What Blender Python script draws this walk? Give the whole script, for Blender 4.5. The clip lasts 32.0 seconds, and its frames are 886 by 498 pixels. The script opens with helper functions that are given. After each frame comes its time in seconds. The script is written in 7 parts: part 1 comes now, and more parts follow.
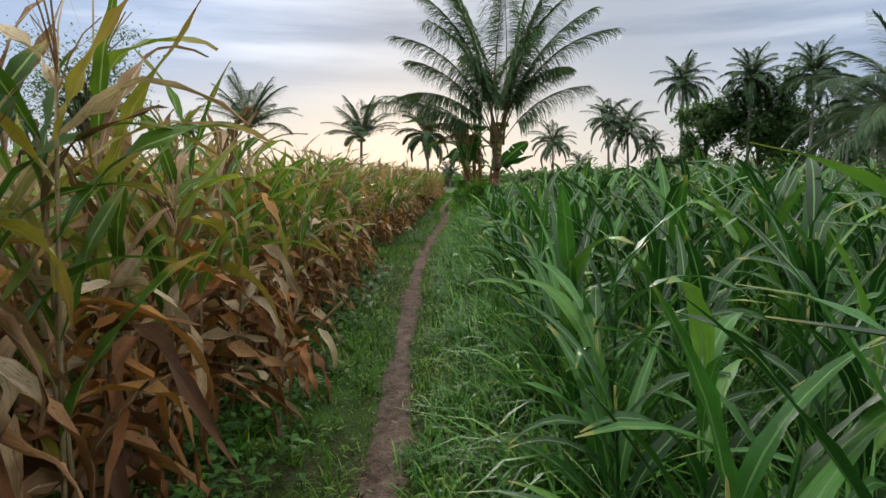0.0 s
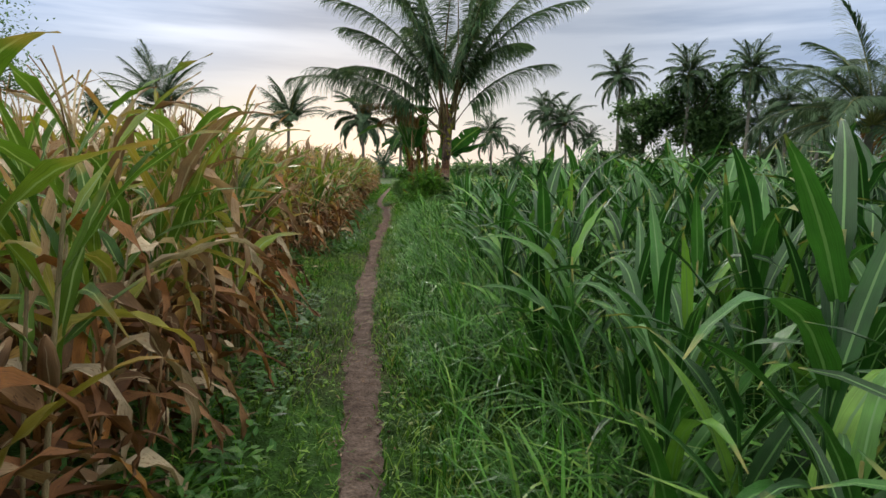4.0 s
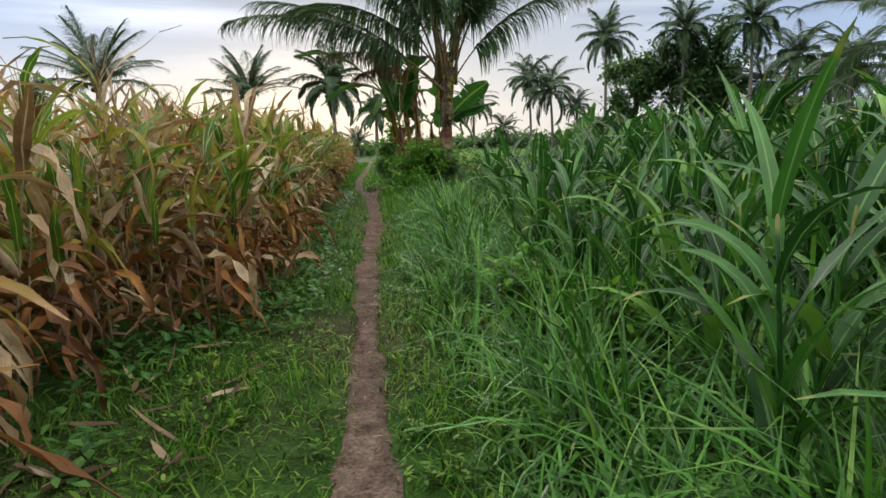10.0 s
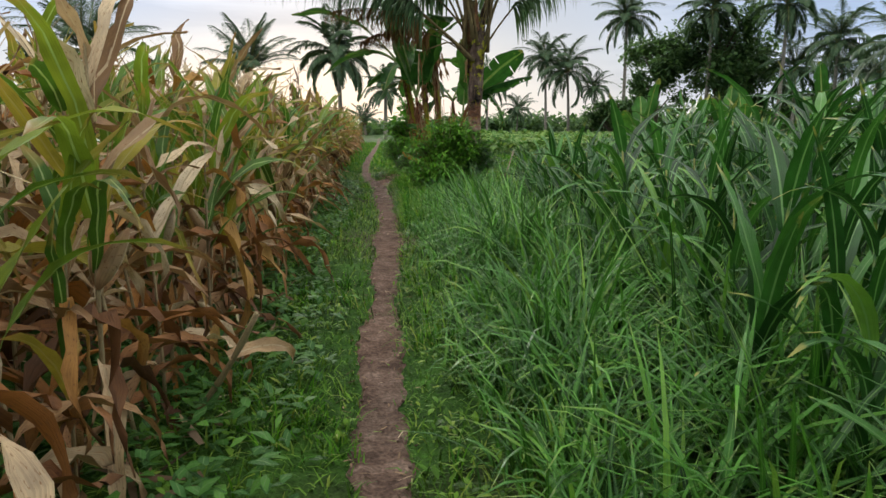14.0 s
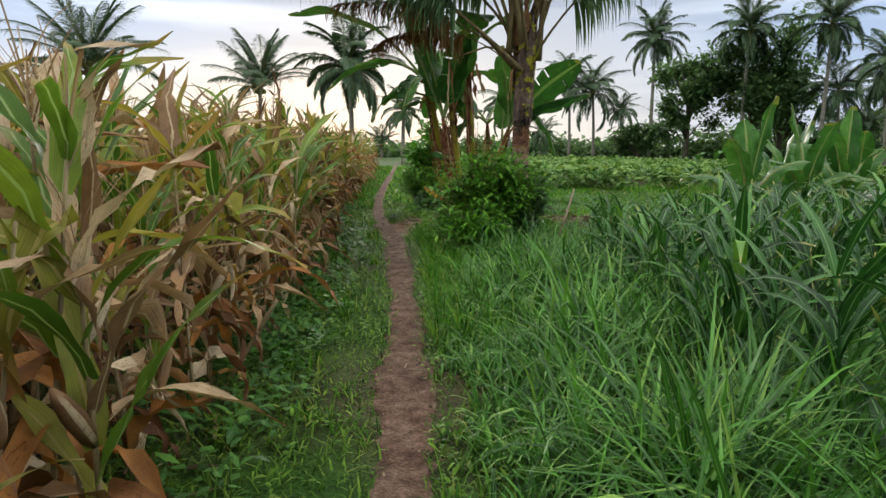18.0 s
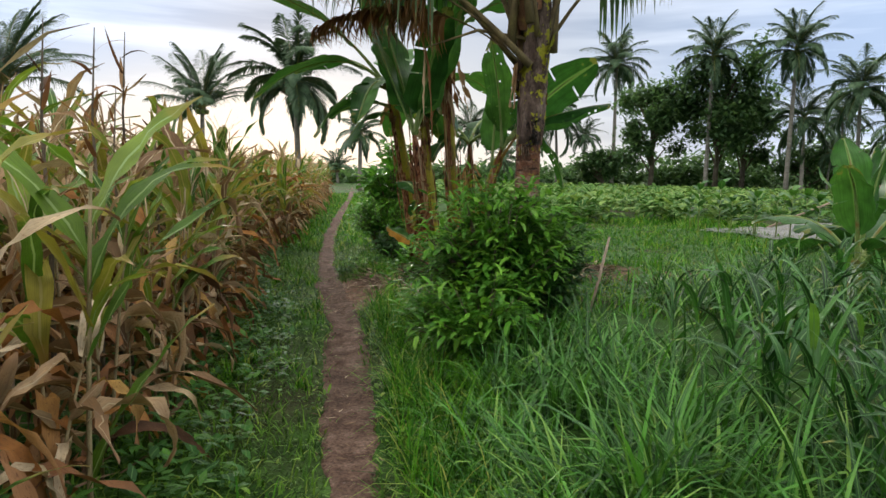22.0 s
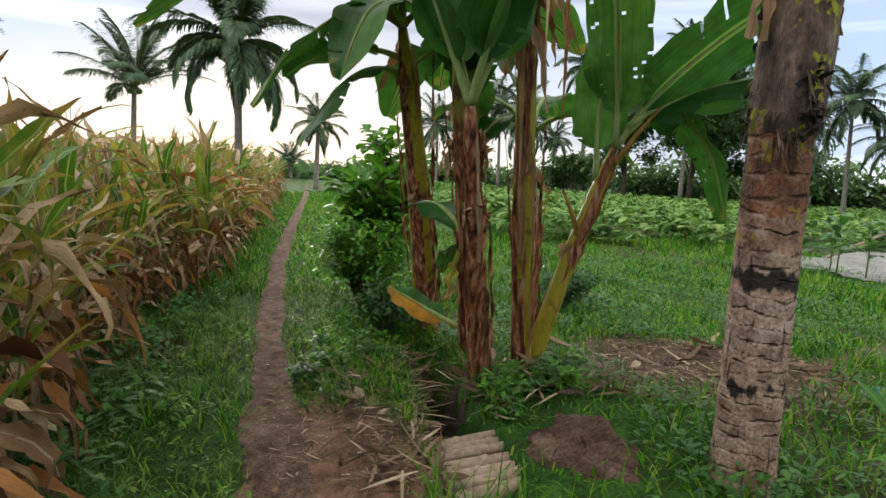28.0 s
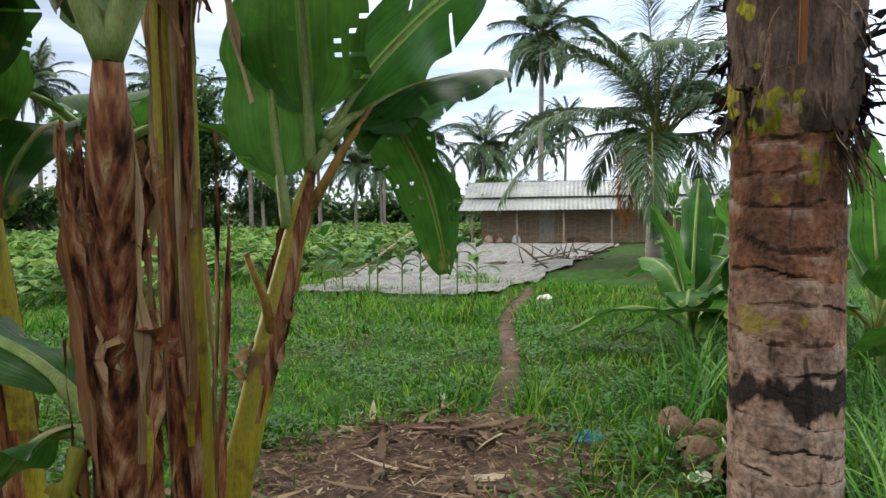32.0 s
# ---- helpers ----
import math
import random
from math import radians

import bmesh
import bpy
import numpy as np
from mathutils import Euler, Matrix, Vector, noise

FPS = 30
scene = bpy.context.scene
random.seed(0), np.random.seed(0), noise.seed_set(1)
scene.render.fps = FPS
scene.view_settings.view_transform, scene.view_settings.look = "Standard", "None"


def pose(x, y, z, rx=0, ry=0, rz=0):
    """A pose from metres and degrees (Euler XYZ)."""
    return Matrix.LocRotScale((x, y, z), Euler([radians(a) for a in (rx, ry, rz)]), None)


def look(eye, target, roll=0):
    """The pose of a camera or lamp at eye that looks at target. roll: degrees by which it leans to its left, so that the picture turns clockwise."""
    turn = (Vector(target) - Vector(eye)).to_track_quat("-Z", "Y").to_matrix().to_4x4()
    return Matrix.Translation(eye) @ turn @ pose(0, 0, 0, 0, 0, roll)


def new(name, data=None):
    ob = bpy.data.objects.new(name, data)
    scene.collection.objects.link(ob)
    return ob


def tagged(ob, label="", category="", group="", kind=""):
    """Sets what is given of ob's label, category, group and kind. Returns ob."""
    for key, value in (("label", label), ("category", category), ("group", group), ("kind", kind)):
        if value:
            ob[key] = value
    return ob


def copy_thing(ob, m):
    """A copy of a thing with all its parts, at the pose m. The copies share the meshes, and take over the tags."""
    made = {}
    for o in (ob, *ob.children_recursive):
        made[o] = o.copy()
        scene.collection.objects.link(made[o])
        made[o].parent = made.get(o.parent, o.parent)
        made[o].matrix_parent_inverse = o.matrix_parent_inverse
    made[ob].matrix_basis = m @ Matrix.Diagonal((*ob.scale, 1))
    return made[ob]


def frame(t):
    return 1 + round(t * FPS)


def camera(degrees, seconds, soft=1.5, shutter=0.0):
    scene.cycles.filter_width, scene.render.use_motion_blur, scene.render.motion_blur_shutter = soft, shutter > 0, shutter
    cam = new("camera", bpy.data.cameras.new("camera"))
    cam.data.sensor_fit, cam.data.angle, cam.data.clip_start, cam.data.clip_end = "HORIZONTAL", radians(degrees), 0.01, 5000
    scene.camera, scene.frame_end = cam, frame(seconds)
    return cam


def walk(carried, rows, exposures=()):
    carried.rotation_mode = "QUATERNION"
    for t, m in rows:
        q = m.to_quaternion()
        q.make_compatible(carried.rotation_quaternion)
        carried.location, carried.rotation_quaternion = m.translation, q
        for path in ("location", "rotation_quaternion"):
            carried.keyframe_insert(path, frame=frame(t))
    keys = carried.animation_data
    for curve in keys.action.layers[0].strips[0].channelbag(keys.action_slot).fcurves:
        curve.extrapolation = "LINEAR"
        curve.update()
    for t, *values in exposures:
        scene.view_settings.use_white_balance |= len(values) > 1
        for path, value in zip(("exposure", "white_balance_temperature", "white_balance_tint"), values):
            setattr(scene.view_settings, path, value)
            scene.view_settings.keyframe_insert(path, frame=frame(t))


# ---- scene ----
cam = camera(68.9, 32.0)
PATH = [
    (0, (0.491, 10.751, 1.481), (0.434, 12.737, 1.251), -0.1),
    (0.5, (0.44, 11.073, 1.464), (0.474, 13.06, 1.242), 0.3),
    (1, (0.392, 11.414, 1.471), (0.476, 13.393, 1.194), -0.3),
    (1.5, (0.381, 11.774, 1.489), (0.419, 13.759, 1.246), -0.2),
    (2, (0.345, 12.118, 1.471), (0.446, 14.099, 1.222), 1.1),
    (2.5, (0.267, 12.473, 1.469), (0.397, 14.449, 1.187), 0.4),
    (3, (0.227, 12.864, 1.46), (0.286, 14.848, 1.216), 0.7),
    (3.5, (0.174, 13.299, 1.406), (0.305, 15.28, 1.162), 1.8),
    (5.5, (0.042, 15.487, 1.353), (0.247, 17.457, 1.072), -0.1),
    (6, (0.026, 15.956, 1.32), (0.082, 17.938, 1.063), -1.1),
    (6.5, (0.004, 16.354, 1.284), (0.095, 18.339, 1.054), 0.3),
    (7, (-0.027, 16.718, 1.287), (0.122, 18.692, 1.006), -1.1),
    (7.5, (-0.027, 17.059, 1.276), (0.033, 19.036, 0.981), -1.1),
    (8, (-0.042, 17.392, 1.266), (0.089, 19.371, 1.004), -1.0),
    (8.5, (-0.058, 17.719, 1.258), (0.14, 19.686, 0.958), -1.6),
    (9, (-0.051, 18.05, 1.238), (0.072, 20.03, 0.986), -0.5),
    (9.5, (-0.079, 18.362, 1.223), (0.07, 20.339, 0.96), -0.0),
    (10, (-0.092, 18.661, 1.228), (0.133, 20.622, 0.903), -1.4),
    (10.5, (-0.078, 18.955, 1.233), (0.059, 20.931, 0.953), -0.0),
    (11, (-0.094, 19.239, 1.231), (0.066, 21.215, 0.967), 0.2),
    (11.5, (-0.13, 19.533, 1.232), (-0.001, 21.5, 0.895), -1.6),
    (12, (-0.125, 19.85, 1.238), (-0.038, 21.819, 0.896), -0.4),
    (12.5, (-0.138, 20.168, 1.228), (-0.011, 22.132, 0.87), -0.4),
    (13, (-0.155, 20.488, 1.236), (-0.013, 22.449, 0.869), -1.2),
    (13.5, (-0.134, 20.804, 1.236), (-0.014, 22.764, 0.859), 0.1),
    (14, (-0.143, 21.118, 1.23), (0.067, 23.069, 0.847), 0.1),
    (14.5, (-0.165, 21.458, 1.23), (0.043, 23.413, 0.862), -0.0),
    (16.5, (-0.054, 22.947, 1.348), (0.147, 24.911, 1.027), 0.7),
    (17, (-0.088, 23.32, 1.344), (0.133, 25.276, 0.993), -0.7),
    (17.5, (-0.095, 23.679, 1.331), (0.083, 25.649, 1.036), -2.3),
    (18, (-0.096, 24.028, 1.334), (0.068, 25.995, 1.014), 0.7),
    (18.5, (-0.111, 24.388, 1.338), (0.126, 26.344, 0.996), -0.1),
    (19, (-0.088, 24.747, 1.326), (0.004, 26.718, 0.998), -0.1),
    (19.5, (-0.07, 25.085, 1.33), (0.085, 27.06, 1.058), 1.2),
    (20, (-0.091, 25.407, 1.334), (0.127, 27.367, 0.998), -0.3),
    (20.5, (-0.073, 25.754, 1.347), (0.032, 27.737, 1.107), -0.2),
    (21, (-0.064, 26.121, 1.335), (0.087, 28.104, 1.119), 0.3),
    (21.5, (-0.069, 26.493, 1.334), (0.224, 28.45, 1.043), -0.1),
    (22, (-0.006, 26.863, 1.349), (0.287, 28.826, 1.107), 0.9),
    (22.5, (-0.018, 27.197, 1.338), (0.401, 29.143, 1.148), 1.3),
    (23, (-0.048, 27.536, 1.327), (0.301, 29.477, 0.997), 0.8),
    (23.5, (-0.021, 27.892, 1.323), (0.282, 29.842, 0.999), 2.0),
    (24, (-0.018, 28.258, 1.317), (0.306, 30.201, 0.97), 2.0),
    (24.5, (-0.025, 28.594, 1.33), (0.289, 30.544, 1.014), 1.3),
    (25, (-0.017, 28.934, 1.333), (0.165, 30.895, 0.983), 1.7),
    (25.5, (-0.01, 29.274, 1.336), (0.24, 31.251, 1.155), 0.2),
    (27.5, (-0.099, 30.355, 1.385), (0.265, 32.312, 1.19), 0.1),
    (28, (-0.097, 30.678, 1.395), (0.341, 32.614, 1.155), 3.2),
    (28.5, (-0.126, 31.012, 1.398), (0.502, 32.897, 1.173), 2.0),
    (29, (-0.123, 31.327, 1.396), (0.684, 33.151, 1.247), 2.1),
    (29.5, (-0.11, 31.639, 1.4), (0.732, 33.442, 1.202), 3.6),
    (30, (-0.125, 31.962, 1.385), (0.924, 33.643, 1.113), 2.8),
    (30.5, (-0.088, 32.207, 1.385), (1.123, 33.785, 1.18), 2.6),
    (31, (-0.011, 32.417, 1.408), (1.331, 33.887, 1.216), -0.1),
    (31.5, (0.029, 32.593, 1.439), (1.594, 33.832, 1.315), -1.0),
    (32, (0.075, 32.689, 1.455), (1.743, 33.786, 1.333), -0.8),
]
walk(cam, [(t, look(eye, target, roll)) for t, eye, target, roll in PATH],
     ((0.0, -0.22), (9.0, -0.06), (13.0, -0.02), (18.0, 0.06), (23.0, 0.14), (25.0, 0.28), (27.5, 0.24), (29.0, 0.28), (30.0, 0.28), (31.0, 0.30), (32.0, 0.36)))

# ---- world and light ----
def build_world():
    w = bpy.data.worlds.new("world")
    scene.world = w
    w.use_nodes = True
    nt = w.node_tree
    nt.nodes.clear()
    N, L = nt.nodes.new, nt.links.new
    out, bg, sky = N("ShaderNodeOutputWorld"), N("ShaderNodeBackground"), N("ShaderNodeTexSky")
    sky.sky_type, sky.sun_disc, sky.sun_elevation, sky.sun_rotation = "NISHITA", False, radians(9), radians(-6)
    tc, sep = N("ShaderNodeTexCoord"), N("ShaderNodeSeparateXYZ")
    L(tc.outputs["Generated"], sep.inputs[0])
    # layered cloud: noise drawn out along the horizon
    mp = N("ShaderNodeMapping")
    mp.inputs["Scale"].default_value = (0.8, 0.8, 9.0)
    mp.inputs["Location"].default_value = (3.1, 0.4, 0.35)
    L(tc.outputs["Generated"], mp.inputs[0])
    n1 = N("ShaderNodeTexNoise")
    n1.inputs["Scale"].default_value, n1.inputs["Detail"].default_value, n1.inputs["Roughness"].default_value = 1.7, 6, 0.52
    L(mp.outputs[0], n1.inputs["Vector"])
    r1 = N("ShaderNodeValToRGB")
    r1.color_ramp.elements[0].position, r1.color_ramp.elements[1].position = 0.43, 0.60
    r1.color_ramp.elements[0].color = (0.29, 0.37, 0.52, 1)
    r1.color_ramp.elements[1].color = (0.57, 0.64, 0.77, 1)
    L(n1.outputs[0], r1.inputs[0])
    # an overcast sky is brightest overhead
    up = N("ShaderNodeMapRange")
    up.inputs[1].default_value, up.inputs[2].default_value, up.inputs[3].default_value, up.inputs[4].default_value = 0.26, 0.9, 1.0, 2.75
    L(sep.outputs[2], up.inputs[0])
    mul = N("ShaderNodeVectorMath")
    mul.operation = "SCALE"
    grey = N("ShaderNodeMix")
    grey.data_type = "RGBA"
    hi = N("ShaderNodeMapRange")
    hi.inputs[1].default_value, hi.inputs[2].default_value = 0.24, 0.5
    L(sep.outputs[2], hi.inputs[0])
    L(hi.outputs[0], grey.inputs["Factor"])
    L(r1.outputs[0], grey.inputs["A"])
    grey.inputs["B"].default_value = (0.575, 0.58, 0.535, 1)
    side = N("ShaderNodeMapRange")
    side.inputs[1].default_value, side.inputs[2].default_value = -1.0, 1.0
    L(sep.outputs[0], side.inputs[0])
    thin = N("ShaderNodeFloatCurve")
    cv = thin.mapping.curves[0].points
    cv[0].location, cv[1].location = (0.0, 0.79), (1.0, 0.92)
    for q in ((0.28, 0.815), (0.48, 0.515), (0.6, 0.43), (0.72, 0.56), (0.84, 0.80), (0.94, 0.92)):
        cv.new(*q)
    thin.mapping.update()
    L(side.outputs[0], thin.inputs["Value"])
    wide = N("ShaderNodeMath")
    wide.operation = "MULTIPLY"
    wide.inputs[1].default_value = 2.1
    L(thin.outputs[0], wide.inputs[0])
    lit = N("ShaderNodeMath")
    lit.operation = "MULTIPLY"
    L(up.outputs[0], lit.inputs[0])
    L(wide.outputs[0], lit.inputs[1])
    L(grey.outputs["Result"], mul.inputs[0])
    L(lit.outputs[0], mul.inputs["Scale"])
    # the low sun behind thin cloud: bright along the horizon below it
    dot = N("ShaderNodeVectorMath")
    dot.operation = "DOT_PRODUCT"
    dot.inputs[1].default_value = (SUN_WAY.x, SUN_WAY.y, 0.0)
    L(tc.outputs["Generated"], dot.inputs[0])
    gl = N("ShaderNodeMapRange")
    gl.interpolation_type = "SMOOTHSTEP"
    gl.inputs[1].default_value, gl.inputs[2].default_value, gl.inputs[3].default_value, gl.inputs[4].default_value = 0.80, 1.0, 0.0, 1.0
    L(dot.outputs["Value"], gl.inputs[0])
    low = N("ShaderNodeMapRange")
    low.interpolation_type = "SMOOTHSTEP"
    low.inputs[1].default_value, low.inputs[2].default_value, low.inputs[3].default_value, low.inputs[4].default_value = 0.02, 0.22, 1.0, 0.0
    L(sep.outputs[2], low.inputs[0])
    both = N("ShaderNodeMath")
    both.operation = "MULTIPLY"
    L(gl.outputs[0], both.inputs[0])
    L(low.outputs[0], both.inputs[1])
    rim = N("ShaderNodeMapRange")
    rim.inputs[1].default_value, rim.inputs[2].default_value, rim.inputs[3].default_value, rim.inputs[4].default_value = 0.0, 0.14, 0.4, 0.0
    L(sep.outputs[2], rim.inputs[0])
    add = N("ShaderNodeMath")
    add.use_clamp = True
    L(both.outputs[0], add.inputs[0])
    L(rim.outputs[0], add.inputs[1])
    mix = N("ShaderNodeMix")
    mix.data_type = "RGBA"
    L(add.outputs[0], mix.inputs["Factor"])
    L(mul.outputs[0], mix.inputs["A"])
    mix.inputs["B"].default_value = (0.78, 0.78, 0.78, 1)
    s2 = N("ShaderNodeVectorMath")
    s2.operation = "SCALE"
    s2.inputs["Scale"].default_value = 0.008
    L(sky.outputs[0], s2.inputs[0])
    tot = N("ShaderNodeVectorMath")
    L(mix.outputs["Result"], tot.inputs[0])
    L(s2.outputs[0], tot.inputs[1])
    L(tot.outputs[0], bg.inputs["Color"])
    bg.inputs["Strength"].default_value = 1.0
    L(bg.outputs[0], out.inputs[0])


SUN_WAY = Vector((-0.10, 1.0, 0.10)).normalized()
build_world()
sun = new("sun", bpy.data.lights.new("sun", "SUN"))
sun.data.energy, sun.data.angle, sun.data.color = 2.2, radians(14), (1.0, 0.95, 0.86)
sun.matrix_world = look(Vector((-0.10, 1.0, 0.22)) * 60, (0, 0, 0))


# ---- materials ----
def nodes_for(name):
    m = bpy.data.materials.new(name)
    m.use_nodes = True
    nt = m.node_tree
    p = nt.nodes["Principled BSDF"]
    return m, nt, p


def noise_tex(nt, coord, scale, detail=4, stretch=None):
    n = nt.nodes.new("ShaderNodeTexNoise")
    n.inputs["Scale"].default_value, n.inputs["Detail"].default_value = scale, detail
    if stretch:
        mp = nt.nodes.new("ShaderNodeMapping")
        mp.inputs["Scale"].default_value = stretch
        nt.links.new(coord, mp.inputs[0])
        coord = mp.outputs[0]
    nt.links.new(coord, n.inputs["Vector"])
    return n.outputs[0]


def ramp(nt, fac, stops):
    r = nt.nodes.new("ShaderNodeValToRGB")
    e = r.color_ramp.elements
    while len(e) < len(stops):
        e.new(0.5)
    for k, (pos, c) in zip(e, stops):
        k.position, k.color = pos, (*c, 1)
    nt.links.new(fac, r.inputs[0])
    return r.outputs[0]


def mixc(nt, fac, a, b, mode="MIX"):
    m = nt.nodes.new("ShaderNodeMix")
    m.data_type, m.blend_type = "RGBA", mode
    for k, v in (("Factor", fac), ("A", a), ("B", b)):
        if isinstance(v, (int, float)):
            m.inputs[k].default_value = v
        elif isinstance(v, tuple):
            m.inputs[k].default_value = (*v, 1)
        else:
            nt.links.new(v, m.inputs[k])
    return m.outputs["Result"]


def mathn(nt, op, a, b=0.0):
    m = nt.nodes.new("ShaderNodeMath")
    m.operation = op
    for k, v in enumerate((a, b)):
        if isinstance(v, (int, float)):
            m.inputs[k].default_value = v
        else:
            nt.links.new(v, m.inputs[k])
    return m.outputs[0]


def leaf_mat(name, stops, tip=None, tip_from=0.6, rib=None, through_light=0.3, rough=0.45, spots=None, sheen=0.2):
    """A leaf: colour varied leaf by leaf, streaks along it, a paler midrib and a drier tip."""
    m, nt, p = nodes_for(name)
    L = nt.links.new
    oi, ge = nt.nodes.new("ShaderNodeObjectInfo"), nt.nodes.new("ShaderNodeNewGeometry")
    tc = nt.nodes.new("ShaderNodeTexCoord")
    rnd = mathn(nt, "FRACT", mathn(nt, "ADD", oi.outputs["Random"], ge.outputs["Random Per Island"]))
    col = ramp(nt, rnd, stops)
    streak = noise_tex(nt, tc.outputs["UV"], 1.0, 3, (26.0, 2.5, 1.0))
    col = mixc(nt, 0.55, col, ramp(nt, streak, [(0.3, (0.55, 0.55, 0.55)), (0.7, (1.25, 1.25, 1.25))]), "MULTIPLY")
    patch = noise_tex(nt, tc.outputs["Object"], 9.0, 3)
    col = mixc(nt, 0.6, col, ramp(nt, patch, [(0.3, (0.5, 0.5, 0.5)), (0.7, (1.35, 1.35, 1.25))]), "MULTIPLY")
    sx = nt.nodes.new("ShaderNodeSeparateXYZ")
    L(tc.outputs["UV"], sx.inputs[0])
    if rib:
        d = mathn(nt, "ABSOLUTE", mathn(nt, "SUBTRACT", sx.outputs[0], 0.5))
        col = mixc(nt, mathn(nt, "LESS_THAN", d, 0.055), col, rib)
    if tip:
        g = nt.nodes.new("ShaderNodeMapRange")
        g.inputs[1].default_value, g.inputs[2].default_value = tip_from, 1.0
        L(mathn(nt, "ADD", sx.outputs[1], mathn(nt, "MULTIPLY", mathn(nt, "SUBTRACT", patch, 0.5), 0.7)), g.inputs[0])
        col = mixc(nt, g.outputs[0], col, tip)
    if spots:
        sp = noise_tex(nt, tc.outputs["UV"], 1.0, 2, (14.0, 30.0, 1.0))
        col = mixc(nt, ramp(nt, sp, [(0.60, (0, 0, 0)), (0.68, (1, 1, 1))]), col, spots)
    L(col, p.inputs["Base Color"])
    p.inputs["Roughness"].default_value = rough
    p.inputs["Specular IOR Level"].default_value = sheen
    bump = nt.nodes.new("ShaderNodeBump")
    bump.inputs["Strength"].default_value, bump.inputs["Distance"].default_value = 0.35, 0.01
    L(streak, bump.inputs["Height"])
    L(bump.outputs[0], p.inputs["Normal"])
    tr, mx = nt.nodes.new("ShaderNodeBsdfTranslucent"), nt.nodes.new("ShaderNodeMixShader")
    L(mixc(nt, 0.5, col, (1.0, 1.0, 0.35), "MULTIPLY"), tr.inputs["Color"])
    mx.inputs[0].default_value = through_light
    L(p.outputs[0], mx.inputs[1])
    L(tr.outputs[0], mx.inputs[2])
    L(mx.outputs[0], nt.nodes["Material Output"].inputs["Surface"])
    return m


def solid_mat(name, stops, scale=6.0, rough=0.8, stretch=None, bump=0.4, dist=0.02, fine=60.0, metal=0.0, vary=0.3, stain=None):
    """A solid surface: broad and fine variation, a stain and relief."""
    m, nt, p = nodes_for(name)
    L = nt.links.new
    tc, oi, ge = nt.nodes.new("ShaderNodeTexCoord"), nt.nodes.new("ShaderNodeObjectInfo"), nt.nodes.new("ShaderNodeNewGeometry")
    co = tc.outputs["Object"]
    broad = noise_tex(nt, co, scale, 5, stretch)
    small = noise_tex(nt, co, fine, 4, stretch)
    col = ramp(nt, broad, stops)
    col = mixc(nt, 0.6, col, ramp(nt, small, [(0.3, (0.5, 0.5, 0.5)), (0.72, (1.35, 1.35, 1.35))]), "MULTIPLY")
    rnd = mathn(nt, "FRACT", mathn(nt, "ADD", oi.outputs["Random"], ge.outputs["Random Per Island"]))
    col = mixc(nt, vary, col, ramp(nt, rnd, [(0.0, (0.5, 0.5, 0.5)), (1.0, (1.4, 1.4, 1.4))]), "MULTIPLY")
    if stain:
        sn = noise_tex(nt, co, scale * 1.7 + 0.3, 5)
        col = mixc(nt, ramp(nt, sn, [(0.56, (0, 0, 0)), (0.66, (1, 1, 1))]), col, stain)
    L(col, p.inputs["Base Color"])
    p.inputs["Roughness"].default_value, p.inputs["Metallic"].default_value = rough, metal
    p.inputs["Specular IOR Level"].default_value = 0.3
    b = nt.nodes.new("ShaderNodeBump")
    b.inputs["Strength"].default_value, b.inputs["Distance"].default_value = bump, dist
    L(mixc(nt, 0.5, broad, small), b.inputs["Height"])
    L(b.outputs[0], p.inputs["Normal"])
    return m


